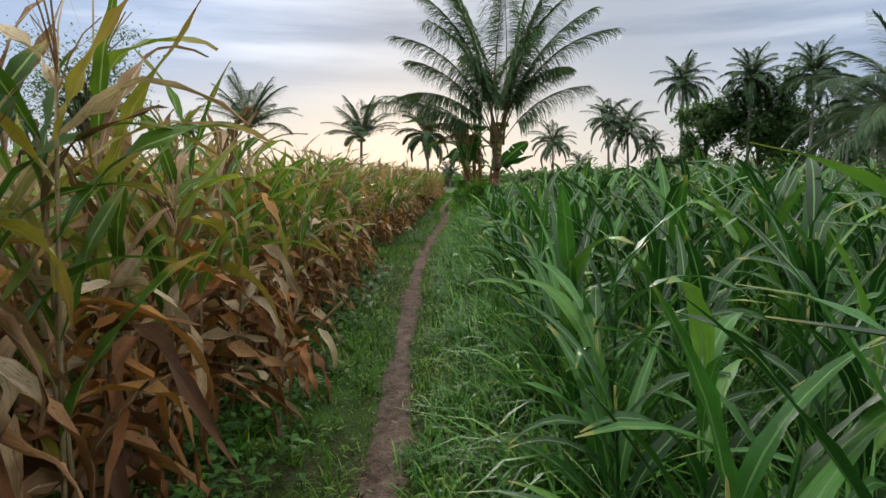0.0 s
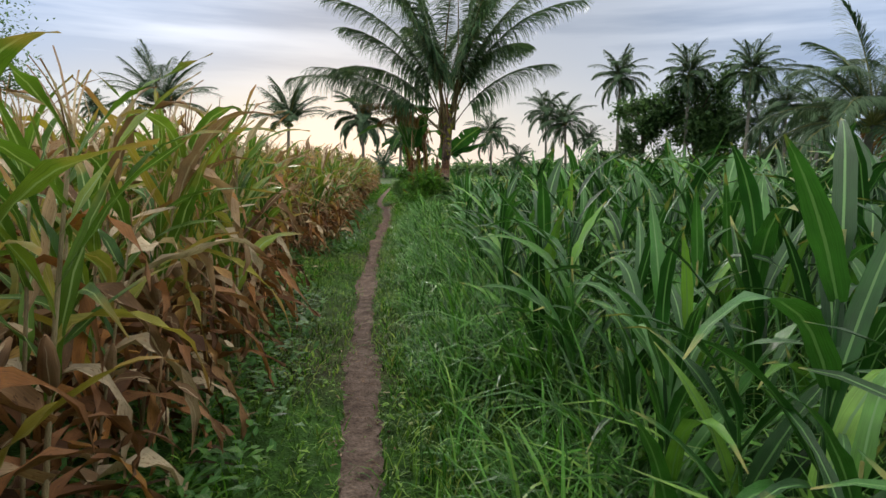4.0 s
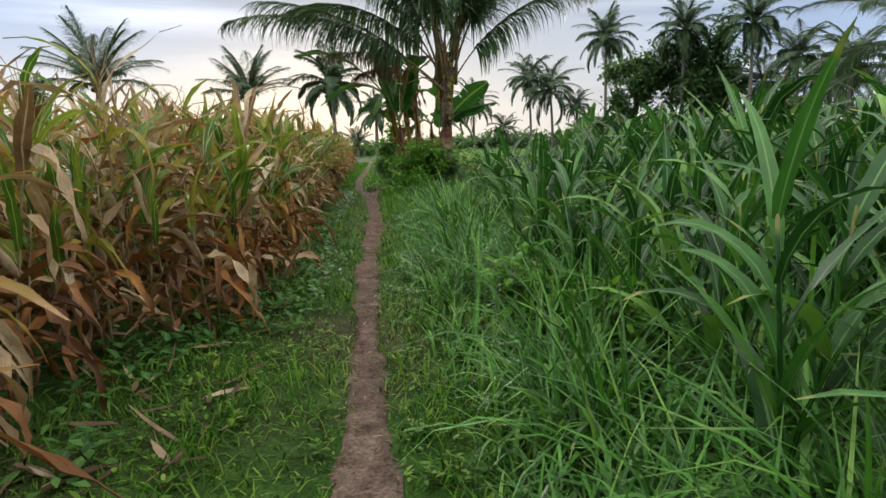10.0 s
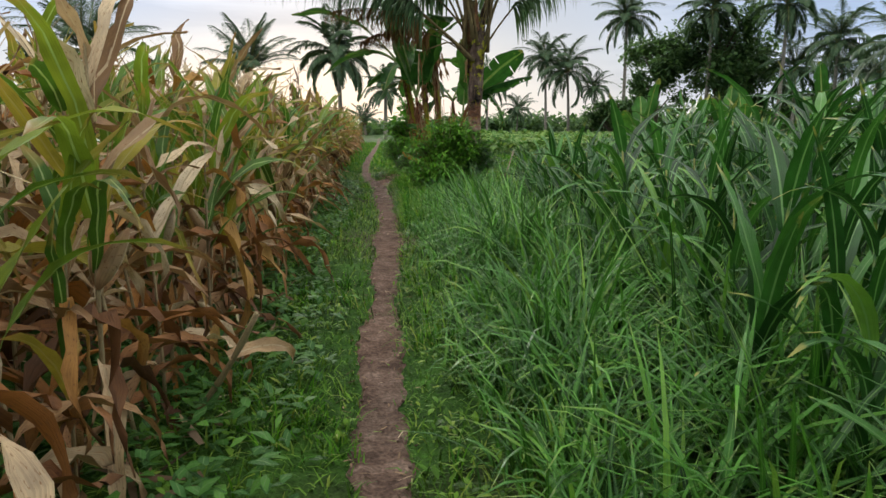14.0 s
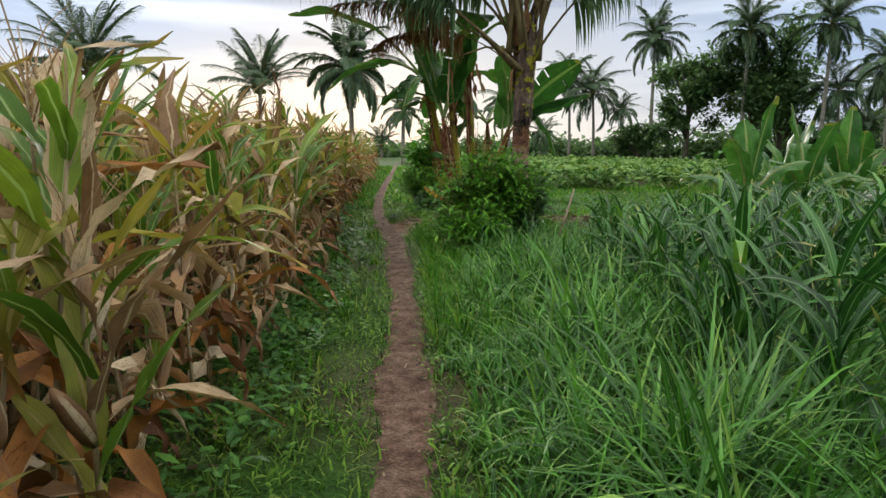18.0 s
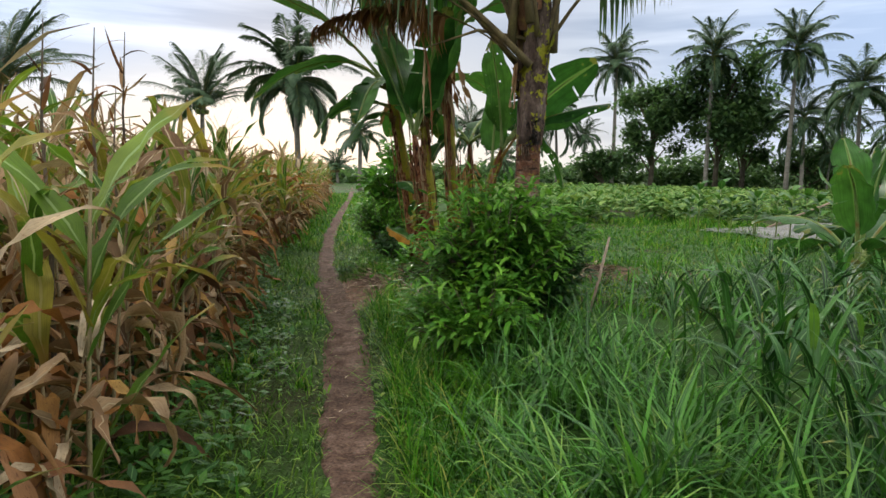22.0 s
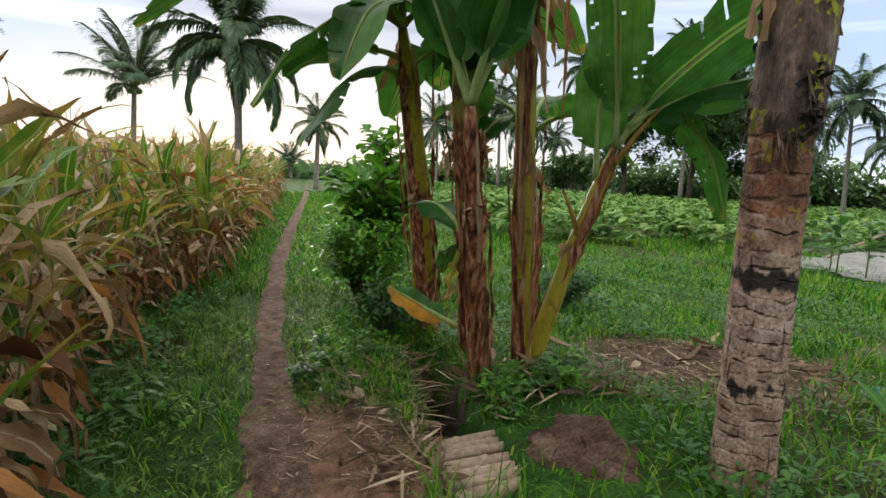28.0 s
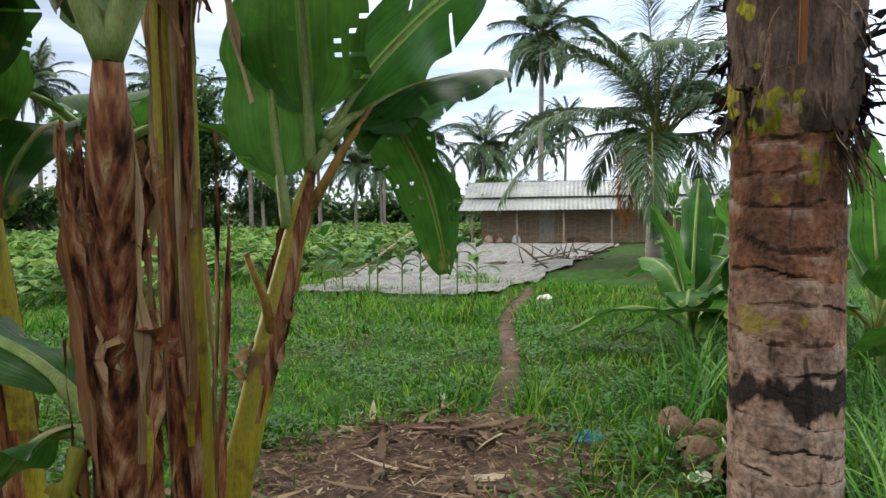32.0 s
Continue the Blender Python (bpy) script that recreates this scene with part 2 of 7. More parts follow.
GREEN_RIB = (0.30, 0.42, 0.16)
M = {
    "corn_green": leaf_mat("corn leaf green", [(0.0, (0.05, 0.13, 0.016)), (0.6, (0.12, 0.23, 0.025)), (1.0, (0.26, 0.33, 0.04))], (0.38, 0.26, 0.07), 0.7, GREEN_RIB, 0.38, 0.4, None, 0.4),
    "corn_yellow": leaf_mat("corn leaf yellowing", [(0.0, (0.17, 0.22, 0.035)), (0.5, (0.42, 0.34, 0.06)), (1.0, (0.26, 0.30, 0.06))], (0.36, 0.19, 0.07), 0.55, (0.42, 0.35, 0.12), 0.38),
    "corn_tan": leaf_mat("corn leaf dry", [(0.0, (0.15, 0.08, 0.04)), (0.3, (0.30, 0.175, 0.095)), (0.6, (0.50, 0.335, 0.20)), (0.88, (0.74, 0.60, 0.44)), (1.0, (0.28, 0.19, 0.10))], (0.30, 0.17, 0.09), 0.75, (0.5, 0.38, 0.25), 0.2, 0.6, (0.26, 0.14, 0.07), 0.3),
    "corn_brown": leaf_mat("corn leaf brown", [(0.0, (0.07, 0.03, 0.015)), (0.4, (0.20, 0.085, 0.038)), (0.75, (0.36, 0.16, 0.068)), (1.0, (0.42, 0.25, 0.135))], (0.16, 0.08, 0.04), 0.7, None, 0.18, 0.65, (0.12, 0.055, 0.03), 0.3),
    "corn_rust": leaf_mat("corn leaf rust", [(0.0, (0.27, 0.105, 0.032)), (0.6, (0.46, 0.20, 0.055)), (1.0, (0.50, 0.31, 0.10))], (0.28, 0.14, 0.07), 0.5, None, 0.25, 0.6, (0.18, 0.08, 0.035), 0.3),
    "corn_stalk": solid_mat("corn stalk", [(0.3, (0.20, 0.15, 0.08)), (0.7, (0.38, 0.30, 0.17))], 5, 0.7, (8, 8, 1)),
    "maize_young": leaf_mat("young maize leaf", [(0.0, (0.010, 0.045, 0.010)), (0.5, (0.027, 0.115, 0.020)), (0.88, (0.065, 0.22, 0.034)), (1.0, (0.21, 0.42, 0.06))], (0.30, 0.30, 0.08), 0.9, (0.15, 0.31, 0.10), 0.24, 0.36, None, 0.5),
    "grass_tall": leaf_mat("tall grass blade", [(0.0, (0.012, 0.058, 0.010)), (0.45, (0.044, 0.175, 0.022)), (0.85, (0.11, 0.34, 0.040)), (1.0, (0.28, 0.47, 0.09))], (0.20, 0.30, 0.08), 0.9, (0.15, 0.33, 0.07), 0.26, 0.38, None, 0.45),
    "grass_short": leaf_mat("short grass blade", [(0.0, (0.018, 0.055, 0.006)), (0.45, (0.07, 0.17, 0.016)), (0.85, (0.15, 0.29, 0.03)), (1.0, (0.24, 0.31, 0.06))], None, 0.8, None, 0.2, 0.5, None, 0.2),
    "lawn": leaf_mat("lawn blade", [(0.0, (0.012, 0.055, 0.005)), (0.4, (0.05, 0.19, 0.012)), (0.8, (0.13, 0.34, 0.022)), (1.0, (0.34, 0.36, 0.09))], None, 0.8, None, 0.4, 0.5, None, 0.1),
    "weed": leaf_mat("broad weed leaf", [(0.0, (0.025, 0.09, 0.018)), (0.6, (0.05, 0.16, 0.028)), (1.0, (0.10, 0.25, 0.035))], None, 0.8, (0.10, 0.20, 0.06), 0.22, 0.45, None, 0.3),
    "bush": leaf_mat("shrub leaf", [(0.0, (0.03, 0.11, 0.014)), (0.55, (0.095, 0.28, 0.028)), (1.0, (0.24, 0.48, 0.06))], None, 0.8, (0.15, 0.30, 0.06), 0.35, 0.3),
    "bush_pale": leaf_mat("pale weed leaf", [(0.0, (0.05, 0.17, 0.02)), (0.8, (0.10, 0.28, 0.03)), (1.0, (0.24, 0.46, 0.06))], None, 0.8, (0.20, 0.36, 0.08), 0.4, 0.4),
    "bush_dark": leaf_mat("dark shrub leaf", [(0.0, (0.02, 0.06, 0.018)), (0.7, (0.035, 0.11, 0.025)), (1.0, (0.07, 0.18, 0.03))], None, 0.8, (0.08, 0.16, 0.05), 0.3, 0.3),
    "banana": leaf_mat("banana leaf", [(0.0, (0.03, 0.105, 0.022)), (0.5, (0.055, 0.165, 0.032)), (1.0, (0.09, 0.23, 0.045))], (0.20, 0.22, 0.05), 0.95, (0.15, 0.28, 0.07), 0.33, 0.3),
    "banana_dry": leaf_mat("dry banana leaf", [(0.0, (0.22, 0.09, 0.04)), (0.5, (0.43, 0.23, 0.12)), (1.0, (0.64, 0.46, 0.30))], None, 0.7, (0.36, 0.22, 0.11), 0.2, 0.8),
    "banana_orange": leaf_mat("orange dying banana leaf", [(0.0, (0.55, 0.24, 0.03)), (1.0, (0.62, 0.32, 0.05))], (0.42, 0.22, 0.05), 0.8, (0.30, 0.30, 0.06), 0.3, 0.5, (0.30, 0.13, 0.04)),
    "petiole": solid_mat("banana stalk green", [(0.3, (0.17, 0.25, 0.06)), (0.7, (0.33, 0.40, 0.14))], 4, 0.45, (6, 6, 1), 0.2, stain=(0.30, 0.20, 0.06)),
    "sheath": solid_mat("banana sheath dry", [(0.34, (0.028, 0.011, 0.007)), (0.43, (0.19, 0.055, 0.024)), (0.54, (0.38, 0.145, 0.06)), (0.66, (0.58, 0.35, 0.20))], 9, 0.7, (4.5, 4.5, 0.45), 1.0, 0.03, 40),
    "sheath_green": solid_mat("banana sheath yellow green", [(0.25, (0.19, 0.19, 0.022)), (0.5, (0.42, 0.33, 0.028)), (0.75, (0.24, 0.28, 0.04))], 4, 0.45, (7, 7, 0.8), 0.3, 0.01, 40, stain=(0.16, 0.09, 0.03)),
    "stub": solid_mat("dying leaf stalk", [(0.3, (0.24, 0.12, 0.03)), (0.6, (0.46, 0.27, 0.06)), (0.8, (0.50, 0.36, 0.10))], 7, 0.6, (4, 4, 1), 0.4, 0.01, 50, stain=(0.14, 0.06, 0.025)),
    "frond": leaf_mat("coconut leaflet", [(0.0, (0.065, 0.135, 0.07)), (0.5, (0.11, 0.20, 0.10)), (1.0, (0.21, 0.31, 0.16))], (0.26, 0.24, 0.10), 0.94, None, 0.3, 0.35),
    "frond_dead": leaf_mat("dead coconut leaflet", [(0.0, (0.26, 0.12, 0.05)), (1.0, (0.42, 0.22, 0.10))], None, 0.8, None, 0.2, 0.7),
    "frond_far": leaf_mat("far coconut leaflet", [(0.0, (0.05, 0.10, 0.055)), (1.0, (0.12, 0.19, 0.10))], None, 0.8, None, 0.2, 0.45),
    "rachis": solid_mat("coconut frond rib", [(0.3, (0.16, 0.18, 0.05)), (0.7, (0.30, 0.28, 0.09))], 3, 0.5, None, 0.2),
    "palm_red": solid_mat("coconut bark reddish", [(0.3, (0.16, 0.075, 0.04)), (0.6, (0.32, 0.16, 0.085)), (0.8, (0.40, 0.27, 0.18))], 4, 0.85, (2.2, 2.2, 1.0), 0.9, 0.025, 45, stain=(0.30, 0.20, 0.06)),
    "rib_base": solid_mat("old palm leaf stalk", [(0.3, (0.10, 0.07, 0.035)), (0.6, (0.22, 0.16, 0.07)), (0.8, (0.30, 0.25, 0.10))], 4, 0.7, (3, 3, 1), 0.5),
    "palm_fibre": solid_mat("coconut leaf base fibre", [(0.3, (0.075, 0.045, 0.03)), (0.55, (0.19, 0.12, 0.08)), (0.8, (0.33, 0.24, 0.165))], 5, 0.9, (4, 4, 1), 0.9, 0.03, 40),
    "char": solid_mat("charred bark", [(0.3, (0.012, 0.01, 0.009)), (0.7, (0.04, 0.03, 0.025))], 20, 0.9),
    "far_bark": solid_mat("far palm bark", [(0.3, (0.16, 0.14, 0.12)), (0.7, (0.30, 0.27, 0.23))], 2, 0.9, (1, 1, 4)),
    "tree_bark": solid_mat("tree bark", [(0.3, (0.08, 0.06, 0.045)), (0.7, (0.18, 0.14, 0.10))], 3, 0.9, (4, 4, 1), 0.8),
    "tree_leaf": leaf_mat("tree leaf", [(0.0, (0.06, 0.12, 0.055)), (0.7, (0.125, 0.23, 0.095)), (1.0, (0.20, 0.32, 0.13))], None, 0.8, None, 0.5, 0.45),
    "bamboo": solid_mat("weathered bamboo pole", [(0.3, (0.24, 0.165, 0.12)), (0.6, (0.38, 0.28, 0.215)), (0.8, (0.48, 0.38, 0.31))], 6, 0.6, (5, 5, 5), 0.3, 0.008, 50),
    "soil": solid_mat("trodden soil", [(0.3, (0.062, 0.040, 0.033)), (0.5, (0.118, 0.080, 0.067)), (0.72, (0.20, 0.145, 0.122))], 5.0, 0.95, None, 0.9, 0.03, 38, vary=0.0, stain=(0.12, 0.072, 0.048)),
    "soil_red": solid_mat("reddish bare soil", [(0.3, (0.10, 0.052, 0.033)), (0.55, (0.18, 0.095, 0.06)), (0.75, (0.25, 0.145, 0.095))], 9.0, 0.95, None, 0.9, 0.04, 34, vary=0.0),
    "soil_dark": solid_mat("dark damp soil", [(0.3, (0.03, 0.02, 0.014)), (0.7, (0.08, 0.055, 0.04))], 5.0, 0.95, None, 0.9, 0.04, 34, vary=0.0),
    "mulch": solid_mat("leaf litter soil", [(0.3, (0.055, 0.033, 0.024)), (0.55, (0.115, 0.07, 0.05)), (0.75, (0.20, 0.135, 0.10))], 7, 0.95, None, 1.0, 0.04, 45, vary=0.0),
    "litter": leaf_mat("dry litter", [(0.0, (0.06, 0.036, 0.024)), (0.5, (0.15, 0.092, 0.06)), (0.88, (0.30, 0.20, 0.14)), (1.0, (0.52, 0.42, 0.32))], None, 0.8, None, 0.1, 0.85),
    "sheet": solid_mat("grey plastic sheet", [(0.35, (0.13, 0.125, 0.12)), (0.55, (0.26, 0.25, 0.245)), (0.72, (0.40, 0.39, 0.385))], 1.6, 0.45, (1, 7, 1), 0.9, 0.06, 14, vary=0.0, stain=(0.22, 0.19, 0.165)),
    "zinc": solid_mat("weathered zinc roof", [(0.3, (0.27, 0.28, 0.30)), (0.7, (0.42, 0.43, 0.45))], 1.2, 0.45, (1, 1, 1), 0.2, 0.01, 14, 0.4, stain=(0.34, 0.33, 0.32)),
    "wicker": solid_mat("woven bamboo wall", [(0.3, (0.20, 0.13, 0.08)), (0.7, (0.36, 0.25, 0.16))], 3, 0.85, (1, 1, 6), 0.6, 0.02, 50),
    "timber": solid_mat("grey timber", [(0.3, (0.22, 0.18, 0.14)), (0.7, (0.40, 0.34, 0.28))], 5, 0.8, (6, 6, 1), 0.4),
    "husk": solid_mat("coconut husk", [(0.3, (0.09, 0.05, 0.03)), (0.7, (0.26, 0.17, 0.11))], 9, 0.9, (5, 5, 1), 1.0, 0.02),
    "shell_white": solid_mat("coconut flesh", [(0.3, (0.62, 0.58, 0.50)), (0.7, (0.82, 0.79, 0.72))], 8, 0.6),
    "blue": solid_mat("blue plastic bag", [(0.3, (0.02, 0.12, 0.22)), (0.7, (0.05, 0.25, 0.38))], 12, 0.4),
    "white_bag": solid_mat("white plastic scrap", [(0.3, (0.60, 0.60, 0.58)), (0.7, (0.80, 0.80, 0.78))], 12, 0.5),
    "crop": leaf_mat("tobacco leaf", [(0.0, (0.045, 0.13, 0.025)), (0.5, (0.09, 0.21, 0.04)), (1.0, (0.24, 0.36, 0.10))], None, 0.8, (0.30, 0.36, 0.14), 0.3, 0.75, None, 0.2),
    "pink": solid_mat("faded pink cloth", [(0.3, (0.45, 0.27, 0.20)), (0.7, (0.60, 0.40, 0.32))], 6, 0.9),
}


def ground_material():
    m, nt, p = nodes_for("field ground")
    tc = nt.nodes.new("ShaderNodeTexCoord")
    co = tc.outputs["Object"]
    a, b, c = noise_tex(nt, co, 0.35, 5), noise_tex(nt, co, 5.0, 6), noise_tex(nt, co, 60.0, 4)
    green = ramp(nt, b, [(0.3, (0.018, 0.045, 0.008)), (0.55, (0.035, 0.09, 0.014)), (0.75, (0.06, 0.15, 0.022))])
    soil = ramp(nt, b, [(0.3, (0.04, 0.03, 0.02)), (0.7, (0.09, 0.068, 0.045))])
    col = mixc(nt, ramp(nt, a, [(0.48, (0, 0, 0)), (0.66, (1, 1, 1))]), green, soil)
    col = mixc(nt, 0.7, col, ramp(nt, c, [(0.3, (0.4, 0.4, 0.4)), (0.7, (1.5, 1.5, 1.4))]), "MULTIPLY")
    nt.links.new(col, p.inputs["Base Color"])
    p.inputs["Roughness"].default_value = 0.95
    p.inputs["Specular IOR Level"].default_value = 0.15
    bm = nt.nodes.new("ShaderNodeBump")
    bm.inputs["Strength"].default_value, bm.inputs["Distance"].default_value = 0.9, 0.05
    nt.links.new(mixc(nt, 0.5, b, c), bm.inputs["Height"])
    nt.links.new(bm.outputs[0], p.inputs["Normal"])
    return m


M["ground"] = ground_material()


def path_material():
    """Trodden soil, grey-brown between the fields and redder towards the palm."""
    m, nt, p = nodes_for("footpath soil")
    tc, sx = nt.nodes.new("ShaderNodeTexCoord"), nt.nodes.new("ShaderNodeSeparateXYZ")
    co = tc.outputs["Object"]
    nt.links.new(co, sx.inputs[0])
    a, b, c = noise_tex(nt, co, 1.3, 4), noise_tex(nt, co, 11.0, 6), noise_tex(nt, co, 70.0, 5)
    grey = ramp(nt, b, [(0.3, (0.066, 0.043, 0.036)), (0.5, (0.125, 0.087, 0.073)), (0.72, (0.20, 0.148, 0.126))])
    red = ramp(nt, b, [(0.3, (0.058, 0.032, 0.024)), (0.5, (0.12, 0.072, 0.055)), (0.72, (0.195, 0.128, 0.103))])
    far = nt.nodes.new("ShaderNodeMapRange")
    nt.links.new(mathn(nt, "ADD", sx.outputs[1], mathn(nt, "MULTIPLY", a, 5.0)), far.inputs[0])
    far.inputs[1].default_value, far.inputs[2].default_value = 22.0, 29.0
    col = mixc(nt, far.outputs[0], grey, red)
    col = mixc(nt, 0.6, col, ramp(nt, a, [(0.35, (0.65, 0.63, 0.62)), (0.65, (1.2, 1.2, 1.2))]), "MULTIPLY")
    col = mixc(nt, 0.8, col, ramp(nt, c, [(0.32, (0.45, 0.45, 0.45)), (0.68, (1.45, 1.45, 1.45))]), "MULTIPLY")
    nt.links.new(col, p.inputs["Base Color"])
    p.inputs["Roughness"].default_value = 0.95
    p.inputs["Specular IOR Level"].default_value = 0.15
    bm = nt.nodes.new("ShaderNodeBump")
    bm.inputs["Strength"].default_value, bm.inputs["Distance"].default_value = 1.0, 0.035
    nt.links.new(mixc(nt, 0.4, b, c), bm.inputs["Height"])
    nt.links.new(bm.outputs[0], p.inputs["Normal"])
    return m


M["path"] = path_material()


def trunk_material():
    """Coconut bark: dark broken leaf scars with pale lips (UV: ring, height in the ring), upright cracks, reddish higher up, burnt bands."""
    m, nt, p = nodes_for("ringed coconut bark")
    L = nt.links.new
    tc, sx, ru = nt.nodes.new("ShaderNodeTexCoord"), nt.nodes.new("ShaderNodeSeparateXYZ"), nt.nodes.new("ShaderNodeSeparateXYZ")
    co = tc.outputs["Object"]
    L(co, sx.inputs[0])
    L(tc.outputs["UV"], ru.inputs[0])
    fine, mid, patch = noise_tex(nt, co, 75.0, 6), noise_tex(nt, co, 22.0, 6, (1, 1, 0.7)), noise_tex(nt, co, 7.0, 4)
    k = mathn(nt, "ADD", ru.outputs[1], mathn(nt, "MULTIPLY", mathn(nt, "SUBTRACT", mid, 0.5), 0.75))
    pale = ramp(nt, patch, [(0.3, (0.25, 0.15, 0.11)), (0.5, (0.36, 0.24, 0.185)), (0.7, (0.46, 0.34, 0.275))])
    red = ramp(nt, patch, [(0.3, (0.085, 0.04, 0.025)), (0.5, (0.20, 0.085, 0.045)), (0.72, (0.31, 0.17, 0.11))])
    up = nt.nodes.new("ShaderNodeMapRange")
    L(mathn(nt, "ADD", sx.outputs[2], mathn(nt, "ADD", mathn(nt, "MULTIPLY", mathn(nt, "SUBTRACT", patch, 0.5), 0.5), mathn(nt, "MULTIPLY", mathn(nt, "SUBTRACT", ru.outputs[0], 0.5), 0.25))), up.inputs[0])
    up.inputs[1].default_value, up.inputs[2].default_value = 0.86, 1.26
    col = mixc(nt, up.outputs[0], pale, red)
    col = mixc(nt, 0.85, col, ramp(nt, ru.outputs[0], [(0.0, (0.72, 0.70, 0.70)), (1.0, (1.2, 1.2, 1.2))]), "MULTIPLY")
    col = mixc(nt, 0.9, col, ramp(nt, mid, [(0.32, (0.58, 0.55, 0.54)), (0.5, (0.97, 0.96, 0.96)), (0.68, (1.2, 1.2, 1.2))]), "MULTIPLY")
    col = mixc(nt, 0.8, col, ramp(nt, fine, [(0.32, (0.45, 0.45, 0.45)), (0.68, (1.4, 1.4, 1.4))]), "MULTIPLY")
    lip = nt.nodes.new("ShaderNodeMapRange")
    L(k, lip.inputs[0])
    lip.inputs[1].default_value, lip.inputs[2].default_value = 0.66, 0.92
    col = mixc(nt, mathn(nt, "MULTIPLY", lip.outputs[0], mathn(nt, "MULTIPLY", ramp(nt, patch, [(0.42, (0, 0, 0)), (0.6, (1, 1, 1))]), 0.55)), col, (0.46, 0.37, 0.31))
    line = nt.nodes.new("ShaderNodeMapRange")
    L(k, line.inputs[0])
    line.inputs[1].default_value, line.inputs[2].default_value, line.inputs[3].default_value, line.inputs[4].default_value = 0.02, 0.17, 1.0, 0.0
    broken = ramp(nt, noise_tex(nt, co, 10.0, 4), [(0.38, (0.1, 0.1, 0.1)), (0.58, (1, 1, 1))])
    scar = mathn(nt, "MULTIPLY", line.outputs[0], broken)
    col = mixc(nt, mathn(nt, "MULTIPLY", scar, 0.88), col, (0.045, 0.028, 0.022))
    crack = noise_tex(nt, co, 30.0, 3, (1.0, 1.0, 0.16))
    col = mixc(nt, ramp(nt, crack, [(0.62, (0, 0, 0)), (0.68, (0.85, 0.85, 0.85))]), col, (0.05, 0.032, 0.024))
    moss = mathn(nt, "ADD", mathn(nt, "MULTIPLY", noise_tex(nt, co, 11.0, 3), 0.8), mathn(nt, "MULTIPLY", mid, 0.2))
    col = mixc(nt, mathn(nt, "MULTIPLY", ramp(nt, moss, [(0.58, (0, 0, 0)), (0.62, (0.9, 0.9, 0.9))]), up.outputs[0]), col, (0.27, 0.22, 0.02))
    # burnt bands
    rag = mathn(nt, "MULTIPLY", mathn(nt, "SUBTRACT", noise_tex(nt, co, 12.0, 6, (1, 1, 0.5)), 0.5), 0.08)
    for level, half in ((0.895, 0.034), (0.475, 0.012)):
        d = mathn(nt, "ABSOLUTE", mathn(nt, "SUBTRACT", mathn(nt, "ADD", sx.outputs[2], rag), level))
        soft = nt.nodes.new("ShaderNodeMapRange")
        L(mathn(nt, "SUBTRACT", d, mathn(nt, "ADD", mathn(nt, "MULTIPLY", mathn(nt, "SUBTRACT", noise_tex(nt, co, 18.0, 6, (1, 1, 0.35)), 0.5), 0.20), half)), soft.inputs[0])
        soft.inputs[1].default_value, soft.inputs[2].default_value, soft.inputs[3].default_value, soft.inputs[4].default_value = -0.010, 0.008, 1.0, 0.0
        col = mixc(nt, mathn(nt, "MULTIPLY", soft.outputs[0], 0.95), col, (0.014, 0.011, 0.010))
    L(col, p.inputs["Base Color"])
    p.inputs["Roughness"].default_value = 0.85
    p.inputs["Specular IOR Level"].default_value = 0.2
    bp = nt.nodes.new("ShaderNodeBump")
    bp.inputs["Strength"].default_value, bp.inputs["Distance"].default_value = 1.0, 0.02
    L(mathn(nt, "SUBTRACT", mathn(nt, "ADD", mathn(nt, "MULTIPLY", fine, 0.35), mathn(nt, "MULTIPLY", mid, 0.6)), mathn(nt, "MULTIPLY", scar, 0.8)), bp.inputs["Height"])
    L(bp.outputs[0], p.inputs["Normal"])
    return m


def shaft_material():
    """Old leaf bases grown into a grey-brown sleeve, with bright yellow-green moss."""
    m, nt, p = nodes_for("mossy palm sleeve")
    L = nt.links.new
    tc = nt.nodes.new("ShaderNodeTexCoord")
    co = tc.outputs["Object"]
    broad, mid, fine = noise_tex(nt, co, 9.0, 5, (1, 1, 0.35)), noise_tex(nt, co, 26.0, 6, (1, 1, 0.5)), noise_tex(nt, co, 90.0, 5, (1, 1, 0.4))
    col = ramp(nt, broad, [(0.32, (0.045, 0.027, 0.020)), (0.5, (0.12, 0.08, 0.062)), (0.68, (0.23, 0.165, 0.135))])
    col = mixc(nt, 0.85, col, ramp(nt, mid, [(0.32, (0.45, 0.42, 0.42)), (0.68, (1.4, 1.4, 1.4))]), "MULTIPLY")
    col = mixc(nt, 0.7, col, ramp(nt, fine, [(0.32, (0.55, 0.55, 0.55)), (0.68, (1.3, 1.3, 1.3))]), "MULTIPLY")
    moss = mathn(nt, "ADD", mathn(nt, "MULTIPLY", noise_tex(nt, co, 7.5, 2), 0.75), mathn(nt, "MULTIPLY", noise_tex(nt, co, 30.0, 5), 0.25))
    col = mixc(nt, ramp(nt, moss, [(0.555, (0, 0, 0)), (0.58, (0.92, 0.92, 0.92))]), col, ramp(nt, fine, [(0.3, (0.20, 0.19, 0.012)), (0.7, (0.42, 0.39, 0.03))]))
    L(col, p.inputs["Base Color"])
    p.inputs["Roughness"].default_value = 0.85
    p.inputs["Specular IOR Level"].default_value = 0.2
    bp = nt.nodes.new("ShaderNodeBump")
    bp.inputs["Strength"].default_value, bp.inputs["Distance"].default_value = 1.0, 0.02
    L(mathn(nt, "ADD", mathn(nt, "MULTIPLY", fine, 0.4), mid), bp.inputs["Height"])
    L(bp.outputs[0], p.inputs["Normal"])
    return m


M["palm_shaft"] = shaft_material()
M["ringed_bark"] = trunk_material()

